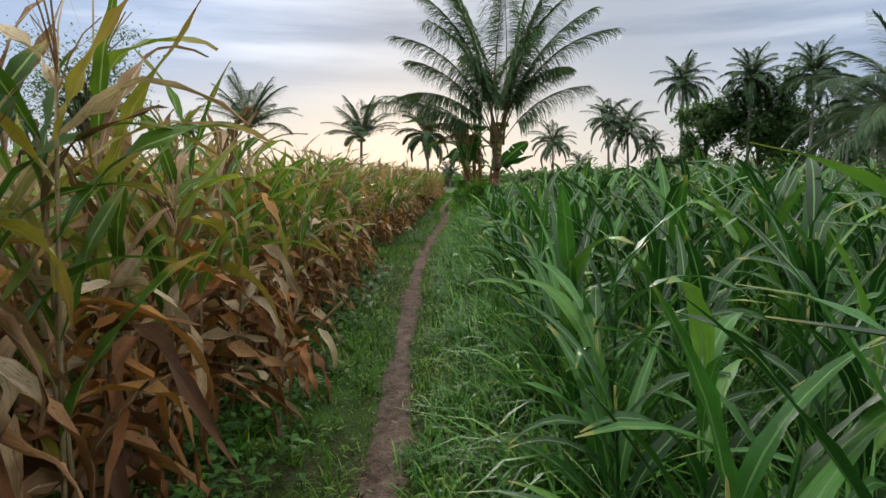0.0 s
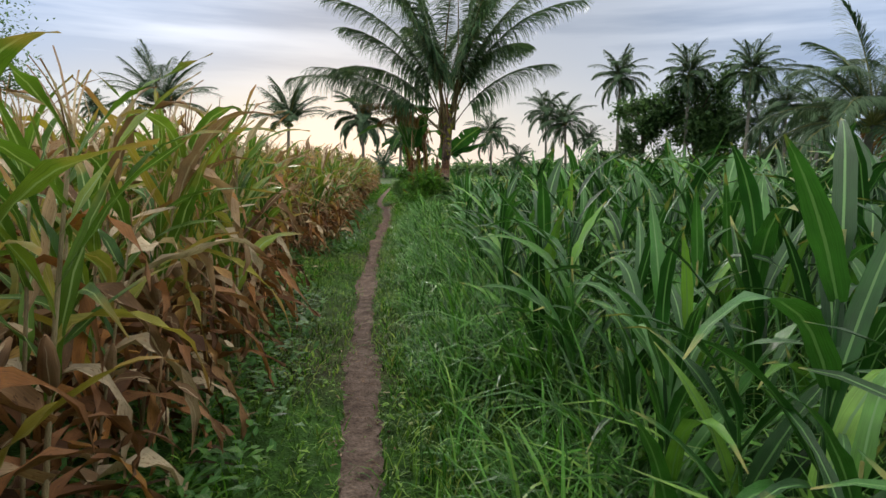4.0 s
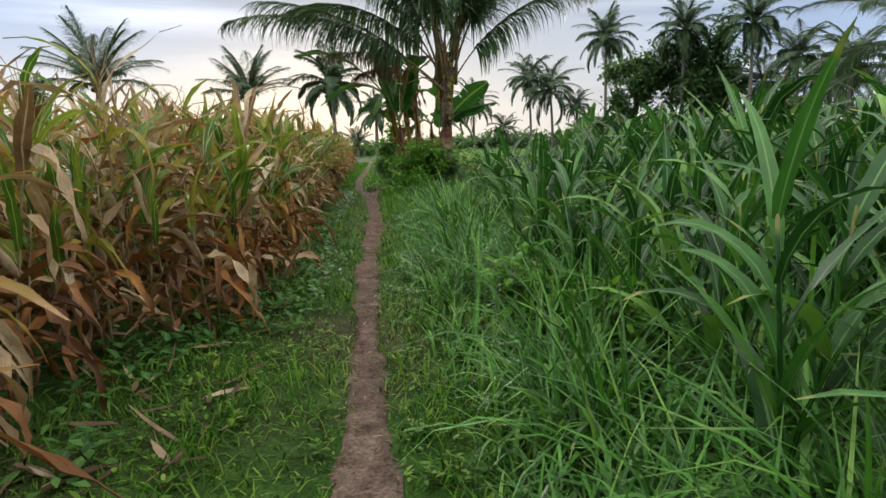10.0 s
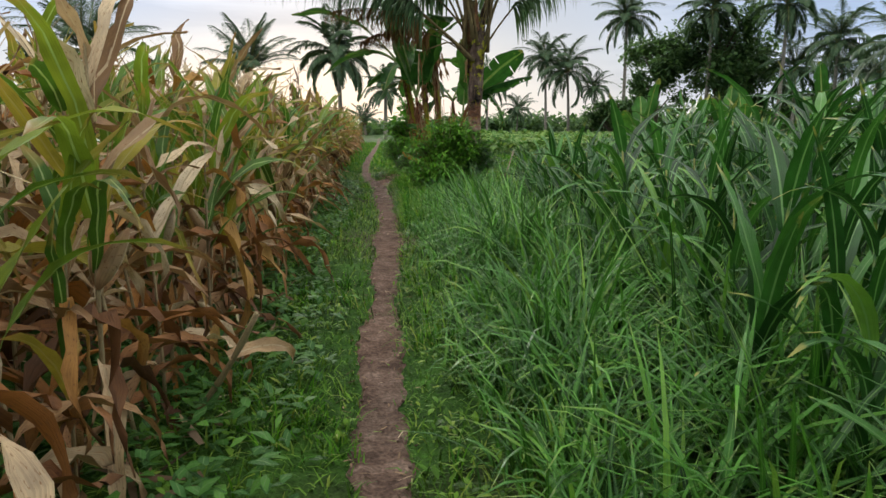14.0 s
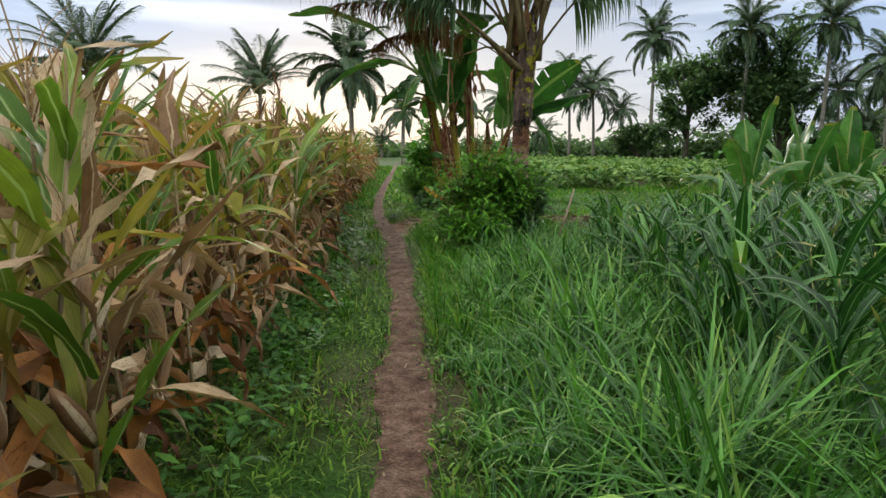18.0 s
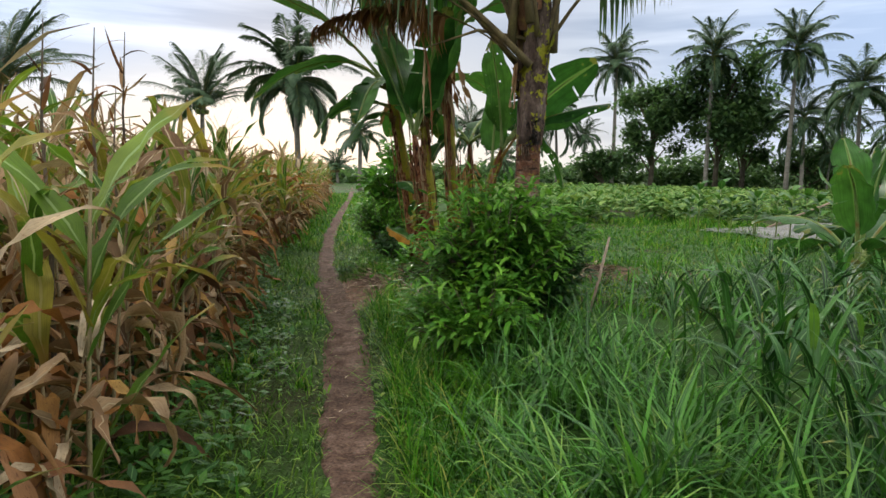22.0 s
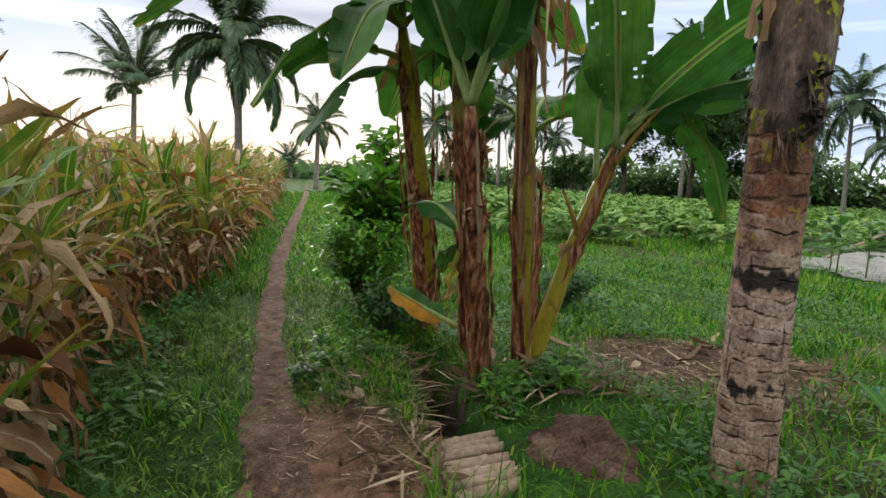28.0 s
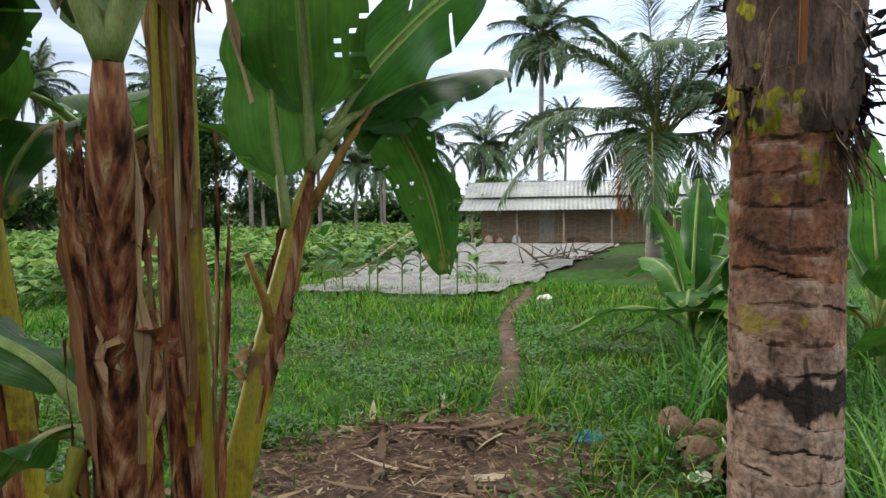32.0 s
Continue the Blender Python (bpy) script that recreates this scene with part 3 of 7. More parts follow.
# ---- geometry helpers ----
rng = np.random.default_rng(7)


def smooth(a, b, x):
    k = np.clip((np.asarray(x, float) - a) / (b - a), 0, 1)
    return k * k * (3 - 2 * k)


def path_x(y):
    return np.interp(y, (0, 13.9, 15, 16.6, 18.5, 20.5, 24, 26.2, 28.4, 30, 31.8, 33.6, 36, 40, 45, 58, 75, 90), (0.3, 0.14, 0.06, 0.0, -0.08, -0.13, -0.13, -0.05, 0.02, 0.0, -0.02, -0.17, -0.31, -0.36, -0.25, 0.14, 0.45, 0.6))


def ground_z(x, y):
    x, y = np.asarray(x, float), np.asarray(y, float)
    z = 0.16 - 0.16 * smooth(31.0, 38.0, y)
    z = z + 0.16 * np.exp(-((x - 1.4) / 0.8) ** 2 - ((y - 33.6) / 1.2) ** 2)
    z = z + 0.018 * np.sin(x * 5.1 + y * 1.7) * np.cos(y * 2.3 - x * 1.3) - 0.035 * np.exp(-((x - path_x(y)) / 0.16) ** 2)
    z = z - 0.012 * np.clip(x - 6, 0, 30)
    z = z + 0.05 * np.exp(-((x - path_x(y) - 0.55) / 0.3) ** 2)
    ditch = np.exp(-np.abs((x - 0.66 - 0.08 * (y - 33.3)) / 0.125) ** 4) * smooth(32.7, 33.2, y) * (1 - smooth(34.5, 35.3, y))
    return z - 0.60 * ditch


class Bank:
    """Vertices, quads, their materials and UVs, gathered and then made into one mesh."""

    def __init__(self):
        self.v, self.f, self.m, self.uv, self.n = [], [], [], [], 0

    def add(self, v, f, mat, uv):
        v = np.asarray(v, float).reshape(-1, 3)
        f = np.asarray(f, int).reshape(-1, 4)
        self.v.append(v)
        self.f.append(f + self.n)
        self.m.extend([mat] * len(f))
        self.uv.append(np.asarray(uv, float).reshape(-1, 2))
        self.n += len(v)
        return self

    def merge(self, other):
        for v, f, uv in zip(other.v, other.f, other.uv):
            self.v.append(v)
            self.uv.append(uv)
        self.f.extend(f + self.n for f in other.f)
        self.m.extend(other.m)
        self.n += other.n
        return self

    def arrays(self):
        return np.concatenate(self.v), np.concatenate(self.f), list(self.m), np.concatenate(self.uv)

    def mesh(self, name, smooth_faces=True):
        v, f, mats, uv = self.arrays()
        me = bpy.data.meshes.new(name)
        me.vertices.add(len(v))
        me.vertices.foreach_set("co", v.ravel())
        me.loops.add(f.size)
        me.loops.foreach_set("vertex_index", f.ravel().astype(np.int32))
        me.polygons.add(len(f))
        me.polygons.foreach_set("loop_start", np.arange(0, f.size, 4, dtype=np.int32))
        names = list(dict.fromkeys(mats))
        for k in names:
            me.materials.append(M[k])
        me.polygons.foreach_set("material_index", np.array([names.index(k) for k in mats], np.int32))
        me.polygons.foreach_set("use_smooth", np.full(len(f), smooth_faces))
        me.uv_layers.new(name="UVMap").data.foreach_set("uv", uv[f.ravel()].ravel())
        me.update(calc_edges=True)
        me.validate()
        return me


def ribbons(P, az, el, length, width, bend, ns=4, cols=3, fold=0.2, shape="leaf", twist=0.0, wave=0.0, power=1.2):
    """Curved blades, all at once: az, el and bend in radians."""
    P = np.asarray(P, float).reshape(-1, 3)
    n = len(P)
    az, el, length, width, bend, twist = (np.broadcast_to(np.asarray(a, float), (n,)).copy() for a in (az, el, length, width, bend, twist))
    s = np.linspace(0, 1, ns + 1)
    ang = el[:, None] - bend[:, None] * s[None, :] ** power
    mid = (ang[:, 1:] + ang[:, :-1]) / 2
    step = (length / ns)[:, None]
    r = np.concatenate([np.zeros((n, 1)), np.cumsum(np.cos(mid) * step, 1)], 1)
    z = np.concatenate([np.zeros((n, 1)), np.cumsum(np.sin(mid) * step, 1)], 1)
    h = np.stack([np.cos(az), np.sin(az), 0 * az], 1)
    side = np.stack([-np.sin(az), np.cos(az), 0 * az], 1)
    up = np.array([0, 0, 1.0])
    pos = P[:, None] + r[..., None] * h[:, None] + z[..., None] * up
    nor = -np.sin(ang)[..., None] * h[:, None] + np.cos(ang)[..., None] * up
    tw = twist[:, None] * s
    sd = np.cos(tw)[..., None] * side[:, None] + np.sin(tw)[..., None] * nor
    nr = -np.sin(tw)[..., None] * side[:, None] + np.cos(tw)[..., None] * nor
    prof = {"leaf": np.clip(np.sin(np.pi * (0.16 + 0.84 * s)) ** 0.7, 0.03, 1), "blade": np.clip((1 - s) ** 0.6, 0.04, 1), "oval": np.clip(np.sin(np.pi * np.clip(s, 0.04, 0.97)) ** 0.75, 0.06, 1),
            "strap": np.clip(np.minimum(0.55 + s * 4, 1) * np.clip((1 - s) * 1.9, 0.03, 1) ** 0.8, 0.03, 1), "strip": np.clip(1 - 0.35 * s, 0.1, 1), "banana": np.clip((np.clip(s - 0.02, 0, 1) * 9) ** 0.6, 0.05, 1) * np.clip((1.02 - s) * 5, 0.05, 1) ** 0.5}[shape]
    w = width[:, None] / 2 * prof[None]
    if wave:
        nr_w = nr * (wave * np.sin(s * 17 + az[:, None] * 9) * w)[..., None]
    else:
        nr_w = 0
    lo = pos - sd * w[..., None] + nr * (fold * w)[..., None] + nr_w
    hi = pos + sd * w[..., None] + nr * (fold * w)[..., None] - nr_w
    grid = np.stack([lo, pos, hi], 2) if cols == 3 else np.stack([lo, hi], 2)
    u = np.linspace(0, 1, cols)
    uv = np.broadcast_to(np.stack(np.meshgrid(s, u, indexing="ij")[::-1], -1), (n, ns + 1, cols, 2))
    a = np.arange(ns)[:, None] * cols + np.arange(cols - 1)[None]
    q = np.stack([a, a + 1, a + cols + 1, a + cols], -1).reshape(-1, 4)
    f = q[None] + (np.arange(n) * (ns + 1) * cols)[:, None, None]
    return grid.reshape(-1, 3), f.reshape(-1, 4), uv.reshape(-1, 2)


def tube(points, radii, sides=7, cap=True, lobes=0.0, seed=0):
    """A tapering tube along points."""
    p = np.asarray(points, float)
    r = np.broadcast_to(np.asarray(radii, float), (len(p),))
    t = np.gradient(p, axis=0)
    t /= np.linalg.norm(t, axis=1)[:, None] + 1e-9
    ref = np.array([0, 0, 1.0]) if abs(t[0][2]) < 0.8 else np.array([1.0, 0, 0])
    a = np.cross(t, ref)
    a /= np.linalg.norm(a, axis=1)[:, None] + 1e-9
    b = np.cross(t, a)
    th = np.arange(sides) * 2 * np.pi / sides
    k = 1 + lobes * np.sin(th * 3 + seed) + lobes * 0.6 * np.sin(th * 5 + seed * 2.3)
    ring = p[:, None] + r[:, None, None] * k[None, :, None] * (np.cos(th)[None, :, None] * a[:, None] + np.sin(th)[None, :, None] * b[:, None])
    v = ring.reshape(-1, 3)
    i, j = np.meshgrid(np.arange(len(p) - 1), np.arange(sides), indexing="ij")
    f = np.stack([i * sides + j, i * sides + (j + 1) % sides, (i + 1) * sides + (j + 1) % sides, (i + 1) * sides + j], -1).reshape(-1, 4)
    uv = np.stack(np.meshgrid(np.linspace(0, 1, len(p)), th / 6.2832, indexing="ij")[::-1], -1).reshape(-1, 2)
    if cap:
        n = len(v)
        v = np.concatenate([v, p[:1], p[-1:]])
        uv = np.concatenate([uv, [[0.5, 0], [0.5, 1]]])
        e = len(p) * sides - sides
        jj = np.arange(0, sides - 1, 2)
        f = np.concatenate([f, np.stack([jj, np.full_like(jj, n), (jj + 2) % sides, (jj + 1) % sides], -1),
                            np.stack([e + jj, e + (jj + 1) % sides, e + (jj + 2) % sides, np.full_like(jj, n + 1)], -1)])
    return v, f, uv


def box(lo, hi):
    (a, b, c), (d, e, g) = lo, hi
    v = [(a, b, c), (d, b, c), (d, e, c), (a, e, c), (a, b, g), (d, b, g), (d, e, g), (a, e, g)]
    f = [(3, 2, 1, 0), (4, 5, 6, 7), (0, 1, 5, 4), (1, 2, 6, 5), (2, 3, 7, 6), (3, 0, 4, 7)]
    return np.array(v, float), np.array(f), np.array([(0, 0), (1, 0), (1, 1), (0, 1)] * 2, float)


def part(name, bank, parent=None, label="", flat=False):
    ob = new(name, bank.mesh(name, not flat))
    if parent is not None:
        ob.parent = parent
    return tagged(ob, label)


def split_part(name, sub, bank, stem, parent, label=""):
    """A part of the faces in the materials stem, with the rest as its sub-part."""
    v, f, mats, uv = bank.arrays()
    mats = np.array(mats)
    out = None
    for nm, pick in ((name, np.isin(mats, stem)), (sub, ~np.isin(mats, stem))):
        used, inv = np.unique(f[pick], return_inverse=True)
        nb = Bank().add(v[used], inv.reshape(-1, 4), "soil", uv[used])
        nb.m = mats[pick].tolist()
        ob = part(nm, nb, parent if out is None else out, label if out is None else "")
        out = out or ob
    return out


def thing(name, label, category, m=None, group=""):
    ob = new(name)
    ob.empty_display_size = 0.1
    if m is not None:
        ob.matrix_basis = m
    return tagged(ob, label, category, group)


def stamp(bases, places):
    """Many copies of a few banks as one bank; places: rows of x, y, z, turn, scale."""
    out = Bank()
    pl = np.asarray(places, float)
    pick = np.arange(len(pl)) % len(bases)
    for k, b in enumerate(bases):
        v, f, mats, uv = b.arrays()
        rows = pl[pick == k]
        if not len(rows):
            continue
        c, s = np.cos(rows[:, 3]), np.sin(rows[:, 3])
        x = (v[None, :, 0] * c[:, None] - v[None, :, 1] * s[:, None]) * rows[:, 4:5] + rows[:, 0:1]
        y = (v[None, :, 0] * s[:, None] + v[None, :, 1] * c[:, None]) * rows[:, 4:5] + rows[:, 1:2]
        z = v[None, :, 2] * rows[:, 4:5] + rows[:, 2:3]
        out.v.append(np.stack([x, y, z], -1).reshape(-1, 3))
        out.f.append((f[None] + (np.arange(len(rows)) * len(v))[:, None, None]).reshape(-1, 4) + out.n)
        out.m.extend(mats * len(rows))
        out.uv.append(np.tile(uv, (len(rows), 1)))
        out.n += len(rows) * len(v)
    return out


def scatter(x0, x1, y0, y1, count):
    return rng.uniform(x0, x1, count), rng.uniform(y0, y1, count)


# ---- ground, path and bare soil ----
def build_ground():
    xs = np.unique(np.round(np.concatenate([np.linspace(-900, -20, 12), np.linspace(-20, -1.6, 24), np.arange(-1.6, 3.0, 0.07), np.linspace(3.0, 14, 34), np.linspace(14, 60, 16), np.linspace(60, 900, 12)]), 3))
    ys = np.unique(np.round(np.concatenate([np.linspace(-900, 4, 12), np.linspace(4, 9, 12), np.arange(9, 38, 0.08), np.linspace(38, 60, 40), np.linspace(60, 1600, 22)]), 3))
    X, Y = np.meshgrid(xs, ys)
    Z = ground_z(X, Y)
    nx, ny = len(xs), len(ys)
    i, j = np.meshgrid(np.arange(ny - 1), np.arange(nx - 1), indexing="ij")
    a = i * nx + j
    f = np.stack([a, a + 1, a + nx + 1, a + nx], -1).reshape(-1, 4)
    b = Bank().add(np.stack([X, Y, Z], -1), f, "ground", np.stack([X, Y], -1).reshape(-1, 2))
    tagged(part("ground", b), "green grassy field ground with dark soil", "ground", kind="structure")


def strip(name, centre, half, y0, y1, mat, label, lift, across=6, step=0.07, category="path", slope=0.0):
    ys = np.arange(y0, y1, step)
    k = np.linspace(-1, 1, across + 1)
    cx = np.array([centre(y) for y in ys])
    hw = np.array([half(y) for y in ys])
    jag = rng.normal(0, 0.012, (len(ys), 2))
    X = cx[:, None] + hw[:, None] * k[None] + jag[:, :1] * (k[None] < -0.9) + jag[:, 1:] * (k[None] > 0.9)
    Y = np.repeat(ys[:, None], across + 1, 1) + slope * k[None]
    Z = ground_z(X, Y) + lift - 0.02 * (np.abs(k)[None] > 0.9) + rng.normal(0, 0.004, X.shape)
    i, j = np.meshgrid(np.arange(len(ys) - 1), np.arange(across), indexing="ij")
    a = i * (across + 1) + j
    f = np.stack([a, a + 1, a + across + 2, a + across + 1], -1).reshape(-1, 4)
    b = Bank().add(np.stack([X, Y, Z], -1), f, mat, np.stack([X, Y], -1).reshape(-1, 2))
    return tagged(part(name, b), label, category, kind="structure")


def path_half(y):
    return 0.090 + 0.018 * math.sin(y * 1.9) + 0.014 * math.sin(y * 4.7) + 0.03 * float(smooth(25, 26, y)) + 0.03 * float(smooth(30, 32.5, y) * (1 - smooth(33.4, 35.0, y)))


build_ground()
strip("path", path_x, path_half, 2.0, 75.0, "path", "narrow trodden brown earth footpath through the field", 0.022)


def bare_mask(x, y):
    """1 where feet or litter keep the soil bare."""
    x, y = np.asarray(x, float), np.asarray(y, float)
    hw = 0.078 + 0.014 * np.sin(y * 7.3) + 0.03 * smooth(25, 26, y) + 0.04 * smooth(30, 32.5, y) * (1 - smooth(33.4, 35.0, y))
    a = np.abs(x - path_x(y)) < hw + rng.uniform(-0.04, 0.012, x.shape)
    b = ((x - 0.10) / 0.36) ** 2 + ((y - 33.25) / 0.85) ** 2 < rng.uniform(0.5, 1.2, x.shape)
    b = b | (((x - 1.14) / 0.2) ** 2 + ((y - 33.16) / 0.26) ** 2 < rng.uniform(0.4, 1.2, x.shape))
    d = ((x - 2.75) / 1.08) ** 2 + ((y - 34.62) / 0.96) ** 2 < rng.uniform(0.35, 1.15, x.shape)
    e = (np.abs(y - 34.55 - (x - 3.2) * 0.45 - 0.12 * np.sin(x)) < 0.13) & (x > 3.2) & (x < 11)
    g = np.abs(x - 0.66 - 0.08 * (y - 33.3)) < 0.16
    return a | b | d | e | (g & (y > 32.7) & (y < 35))


def patch(name, cx, cy, rx, ry, mat, label, lift=0.012, rings=9, spokes=44, seed=1):
    th = np.linspace(0, 2 * np.pi, spokes, endpoint=False)
    edge = 1 + 0.13 * np.sin(th * 3 + seed) + 0.09 * np.sin(th * 7 + seed * 2) + 0.06 * np.sin(th * 13 + seed * 5)
    k = np.linspace(0.02, 1, rings)
    X = cx + rx * k[:, None] * edge[None] * np.cos(th)[None]
    Y = cy + ry * k[:, None] * edge[None] * np.sin(th)[None]
    Z = ground_z(X, Y) + lift - 0.02 * (k[:, None] > 0.95) + rng.normal(0, 0.006, X.shape)
    i, j = np.meshgrid(np.arange(rings - 1), np.arange(spokes), indexing="ij")
    f = np.stack([i * spokes + j, (i + 1) * spokes + j, (i + 1) * spokes + (j + 1) % spokes, i * spokes + (j + 1) % spokes], -1).reshape(-1, 4)
    b = Bank().add(np.stack([X, Y, Z], -1), f, mat, np.stack([X, Y], -1).reshape(-1, 2))
    return tagged(part(name, b), label, "ground", kind="structure")


patch("ground_bare", 0.10, 33.25, 0.40, 0.95, "soil_red", "bare reddish earth beside the bamboo footbridge", 0.012, 14, 50, 2)
patch("ground_worn", 1.14, 33.16, 0.22, 0.30, "path", "bare reddish earth at the end of the footbridge", 0.018, 8, 36, 5)
# ditch bed in a darker soil colour than the path
strip("ditch_bed", lambda y: 0.66 + 0.08 * (y - 33.3), lambda y: 0.145, 33.0, 35.1, "soil_dark", "dark damp earth in the narrow ditch", 0.008, 10, 0.06, "ditch")
patch("ground_mulch", 2.75, 34.62, 1.12, 1.0, "mulch", "dark soil strewn with dry leaf litter under the bananas", 0.012, 14, 60, 3)



def build_trail():
    """A trodden line over the lawn to the yard."""
    xs = np.arange(3.3, 11.5, 0.1)
    cy = 34.55 + (xs - 3.2) * 0.45 + 0.12 * np.sin(xs)
    k = np.linspace(-1, 1, 5)
    Y = cy[:, None] + k[None] * 0.09 + rng.normal(0, 0.015, (len(xs), 5))
    X = np.repeat(xs[:, None], 5, 1) - k[None] * 0.05
    Z = ground_z(X, Y) + 0.012 - 0.02 * (np.abs(k)[None] > 0.9)
    i, j = np.meshgrid(np.arange(len(xs) - 1), np.arange(4), indexing="ij")
    a = i * 5 + j
    f = np.stack([a, a + 5, a + 6, a + 1], -1).reshape(-1, 4)
    tagged(part("path_lawn", Bank().add(np.stack([X, Y, Z], -1), f, "mulch", np.stack([X, Y], -1).reshape(-1, 2))), "narrow trodden trail over the lawn to the yard", "path", kind="structure")


build_trail()


# ---- maize ----
def maize_banks(seed, dry, height=1.55, leaves=12, ns=8, cols=3, fresh=0.0, sides=6):
    """One maize plant as named banks: stalk, leaves, ear, tassel."""
    r = np.random.default_rng(seed)
    out = []
    lean = r.uniform(-0.07, 0.07, 2)
    zz = np.linspace(0, height, 6)
    line = np.stack([lean[0] * zz ** 1.4, lean[1] * zz ** 1.4, zz], 1)
    if sides < 4:
        line = line[::5]
    sv, sf, su = tube(line, np.linspace(0.010, 0.005, len(line)), sides, sides > 3)
    st = Bank().add(sv, sf, "corn_stalk" if dry else "maize_young", su)
    out.append(("stalk", st))
    spin = r.uniform(0, 6.28)
    for k in range(leaves):
        h = (k + 0.6) / leaves
        z = height * (0.08 + 0.9 * h)
        P = [lean[0] * z ** 1.4, lean[1] * z ** 1.4, z]
        az = spin + (k % 2) * np.pi + r.normal(0, 0.45)
        L = (0.38 + 0.30 * math.sin(math.pi * min(1, 0.15 + 0.8 * h))) * r.uniform(0.8, 1.2)
        W = r.uniform(0.036, 0.070) * (1 + min(fresh, 0.15) * 2.0) if dry else r.uniform(0.040, 0.072)
        fold = 0.28
        bow = 1.2
        if dry:
            wilt = r.random() > h * 1.05 - 0.30 + fresh
            if wilt:
                if fresh:
                    mat = r.choice(["corn_tan", "corn_tan", "corn_tan", "corn_yellow", "corn_rust"]) if h > 0.45 else r.choice(["corn_brown", "corn_tan", "corn_tan", "corn_brown", "corn_rust"])
                else:
                    mat = r.choice(["corn_tan", "corn_tan", "corn_tan", "corn_yellow", "corn_rust"]) if h > 0.45 else r.choice(["corn_brown", "corn_brown", "corn_tan", "corn_brown", "corn_rust"])
                el, bend, W, tw, wv = r.uniform(0.8, 1.35), r.uniform(2.4, 2.95), W * r.uniform(0.6, 1.1), r.uniform(-2.2, 2.2), 0.8
                fold = r.uniform(0.4, 1.1)
                bow = r.uniform(0.3, 0.8)
                L *= r.uniform(0.7, 1.15)
                if r.random() < 0.3:
                    el, bend, bow, tw = r.uniform(0.5, 1.2), r.uniform(1.2, 2.2), r.uniform(0.5, 1.3), r.uniform(-1.2, 1.2)
            else:
                mat = r.choice(["corn_green", "corn_green", "corn_green", "corn_yellow", "corn_tan"])
                el, bend, tw, wv = r.uniform(1.0, 1.45), r.uniform(0.2, 1.9), r.uniform(-0.9, 0.9), 0.35
                L *= 1.12
        else:
            mat = "maize_young"
            el, bend, tw, wv = r.uniform(1.05, 1.48), r.uniform(0.35, 2.0), r.uniform(-0.7, 0.7), 0.25
        v, f, uv = ribbons([P], az, el, L, W, bend, ns, cols, fold, "strap", tw, wv if ns > 4 else 0, bow)
        if dry:
            lively = mat in ("corn_green", "corn_yellow")
            v = v + r.normal(0, 0.003 if lively else 0.006, v.shape)
            along = np.repeat(np.linspace(0, 1, ns + 1), cols)[:, None]
            v = v + (0.012 if lively else 0.028) * along * np.sin(along * r.uniform(4, 11, 3) + r.uniform(0, 6.28, 3))
        out.append(("leaf", Bank().add(v, f, str(mat), uv)))
    top = line[-1]
    if dry and r.random() < 0.75:
        n = 10 if sides > 3 else 5
        v, f, uv = ribbons(np.repeat([top], n, 0) + np.stack([0 * np.arange(n), 0 * np.arange(n), -0.012 * np.arange(n)], 1), r.uniform(0, 6.28, n), r.uniform(1.0, 1.55, n), r.uniform(0.16, 0.32, n), 0.007, r.uniform(0.1, 0.9, n), 3, 2, 0, "strip")
        out.append(("tassel", Bank().add(v, f, "corn_tan", uv)))
    if dry and sides > 3 and r.random() < 0.6:
        z = height * 0.5
        P = np.array([lean[0] * z ** 1.4, lean[1] * z ** 1.4, z])
        d = np.array([math.cos(spin + 1.2), math.sin(spin + 1.2), 1.6]) / 1.9
        v, f, uv = tube([P + d * 0.23 * q for q in (0, 0.2, 0.5, 0.8, 1)], [0.008, 0.024, 0.028, 0.02, 0.005], 7)
        out.append(("ear", Bank().add(v, f, "corn_tan", uv)))
    return out


def one_bank(banks):
    b = Bank()
    for _, k in banks:
        b.merge(k)
    return b


def maize_thing(seed, dry, label, group, **kw):
    ob = thing("maize_plant", label, "maize plant", pose(0, 0, 0), group)
    for name, b in maize_banks(seed, dry, **kw):
        part(name, b, ob)
    return ob


def corn_edge(y):
    return float(np.interp(y, (4, 14, 16, 19.5, 19.75, 22.0, 22.2, 27, 30, 32, 33.8, 35, 40, 60), (-0.62, -0.72, -0.80, -0.84, -1.45, -1.45, -0.82, -0.90, -0.82, -0.86, -1.2, -1.32, -1.15, -1.2)))


def place_rows(makers, rows, gap, y0, y1, first, size):
    """Rows of plants as things, beside the path."""
    count = 0
    used = set()
    for k in range(rows):
        y = y0
        while y < y1:
            x = first(y, k)
            y += gap * rng.uniform(0.75, 1.3)
            if x is None:
                continue
            px, py = x + rng.normal(0, 0.05), y
            m = Matrix.LocRotScale((px, py, float(ground_z(px, py)) - 0.02), Euler((rng.normal(0, 0.05), rng.normal(0, 0.05), rng.uniform(0, 6.28))), Vector((1, 1, 1)) * rng.uniform(0.76, 0.98) * size(py))
            i = count % len(makers)
            if i in used:
                copy_thing(makers[i], m)
            else:
                makers[i].matrix_basis = m
                used.add(i)
            count += 1
    return count


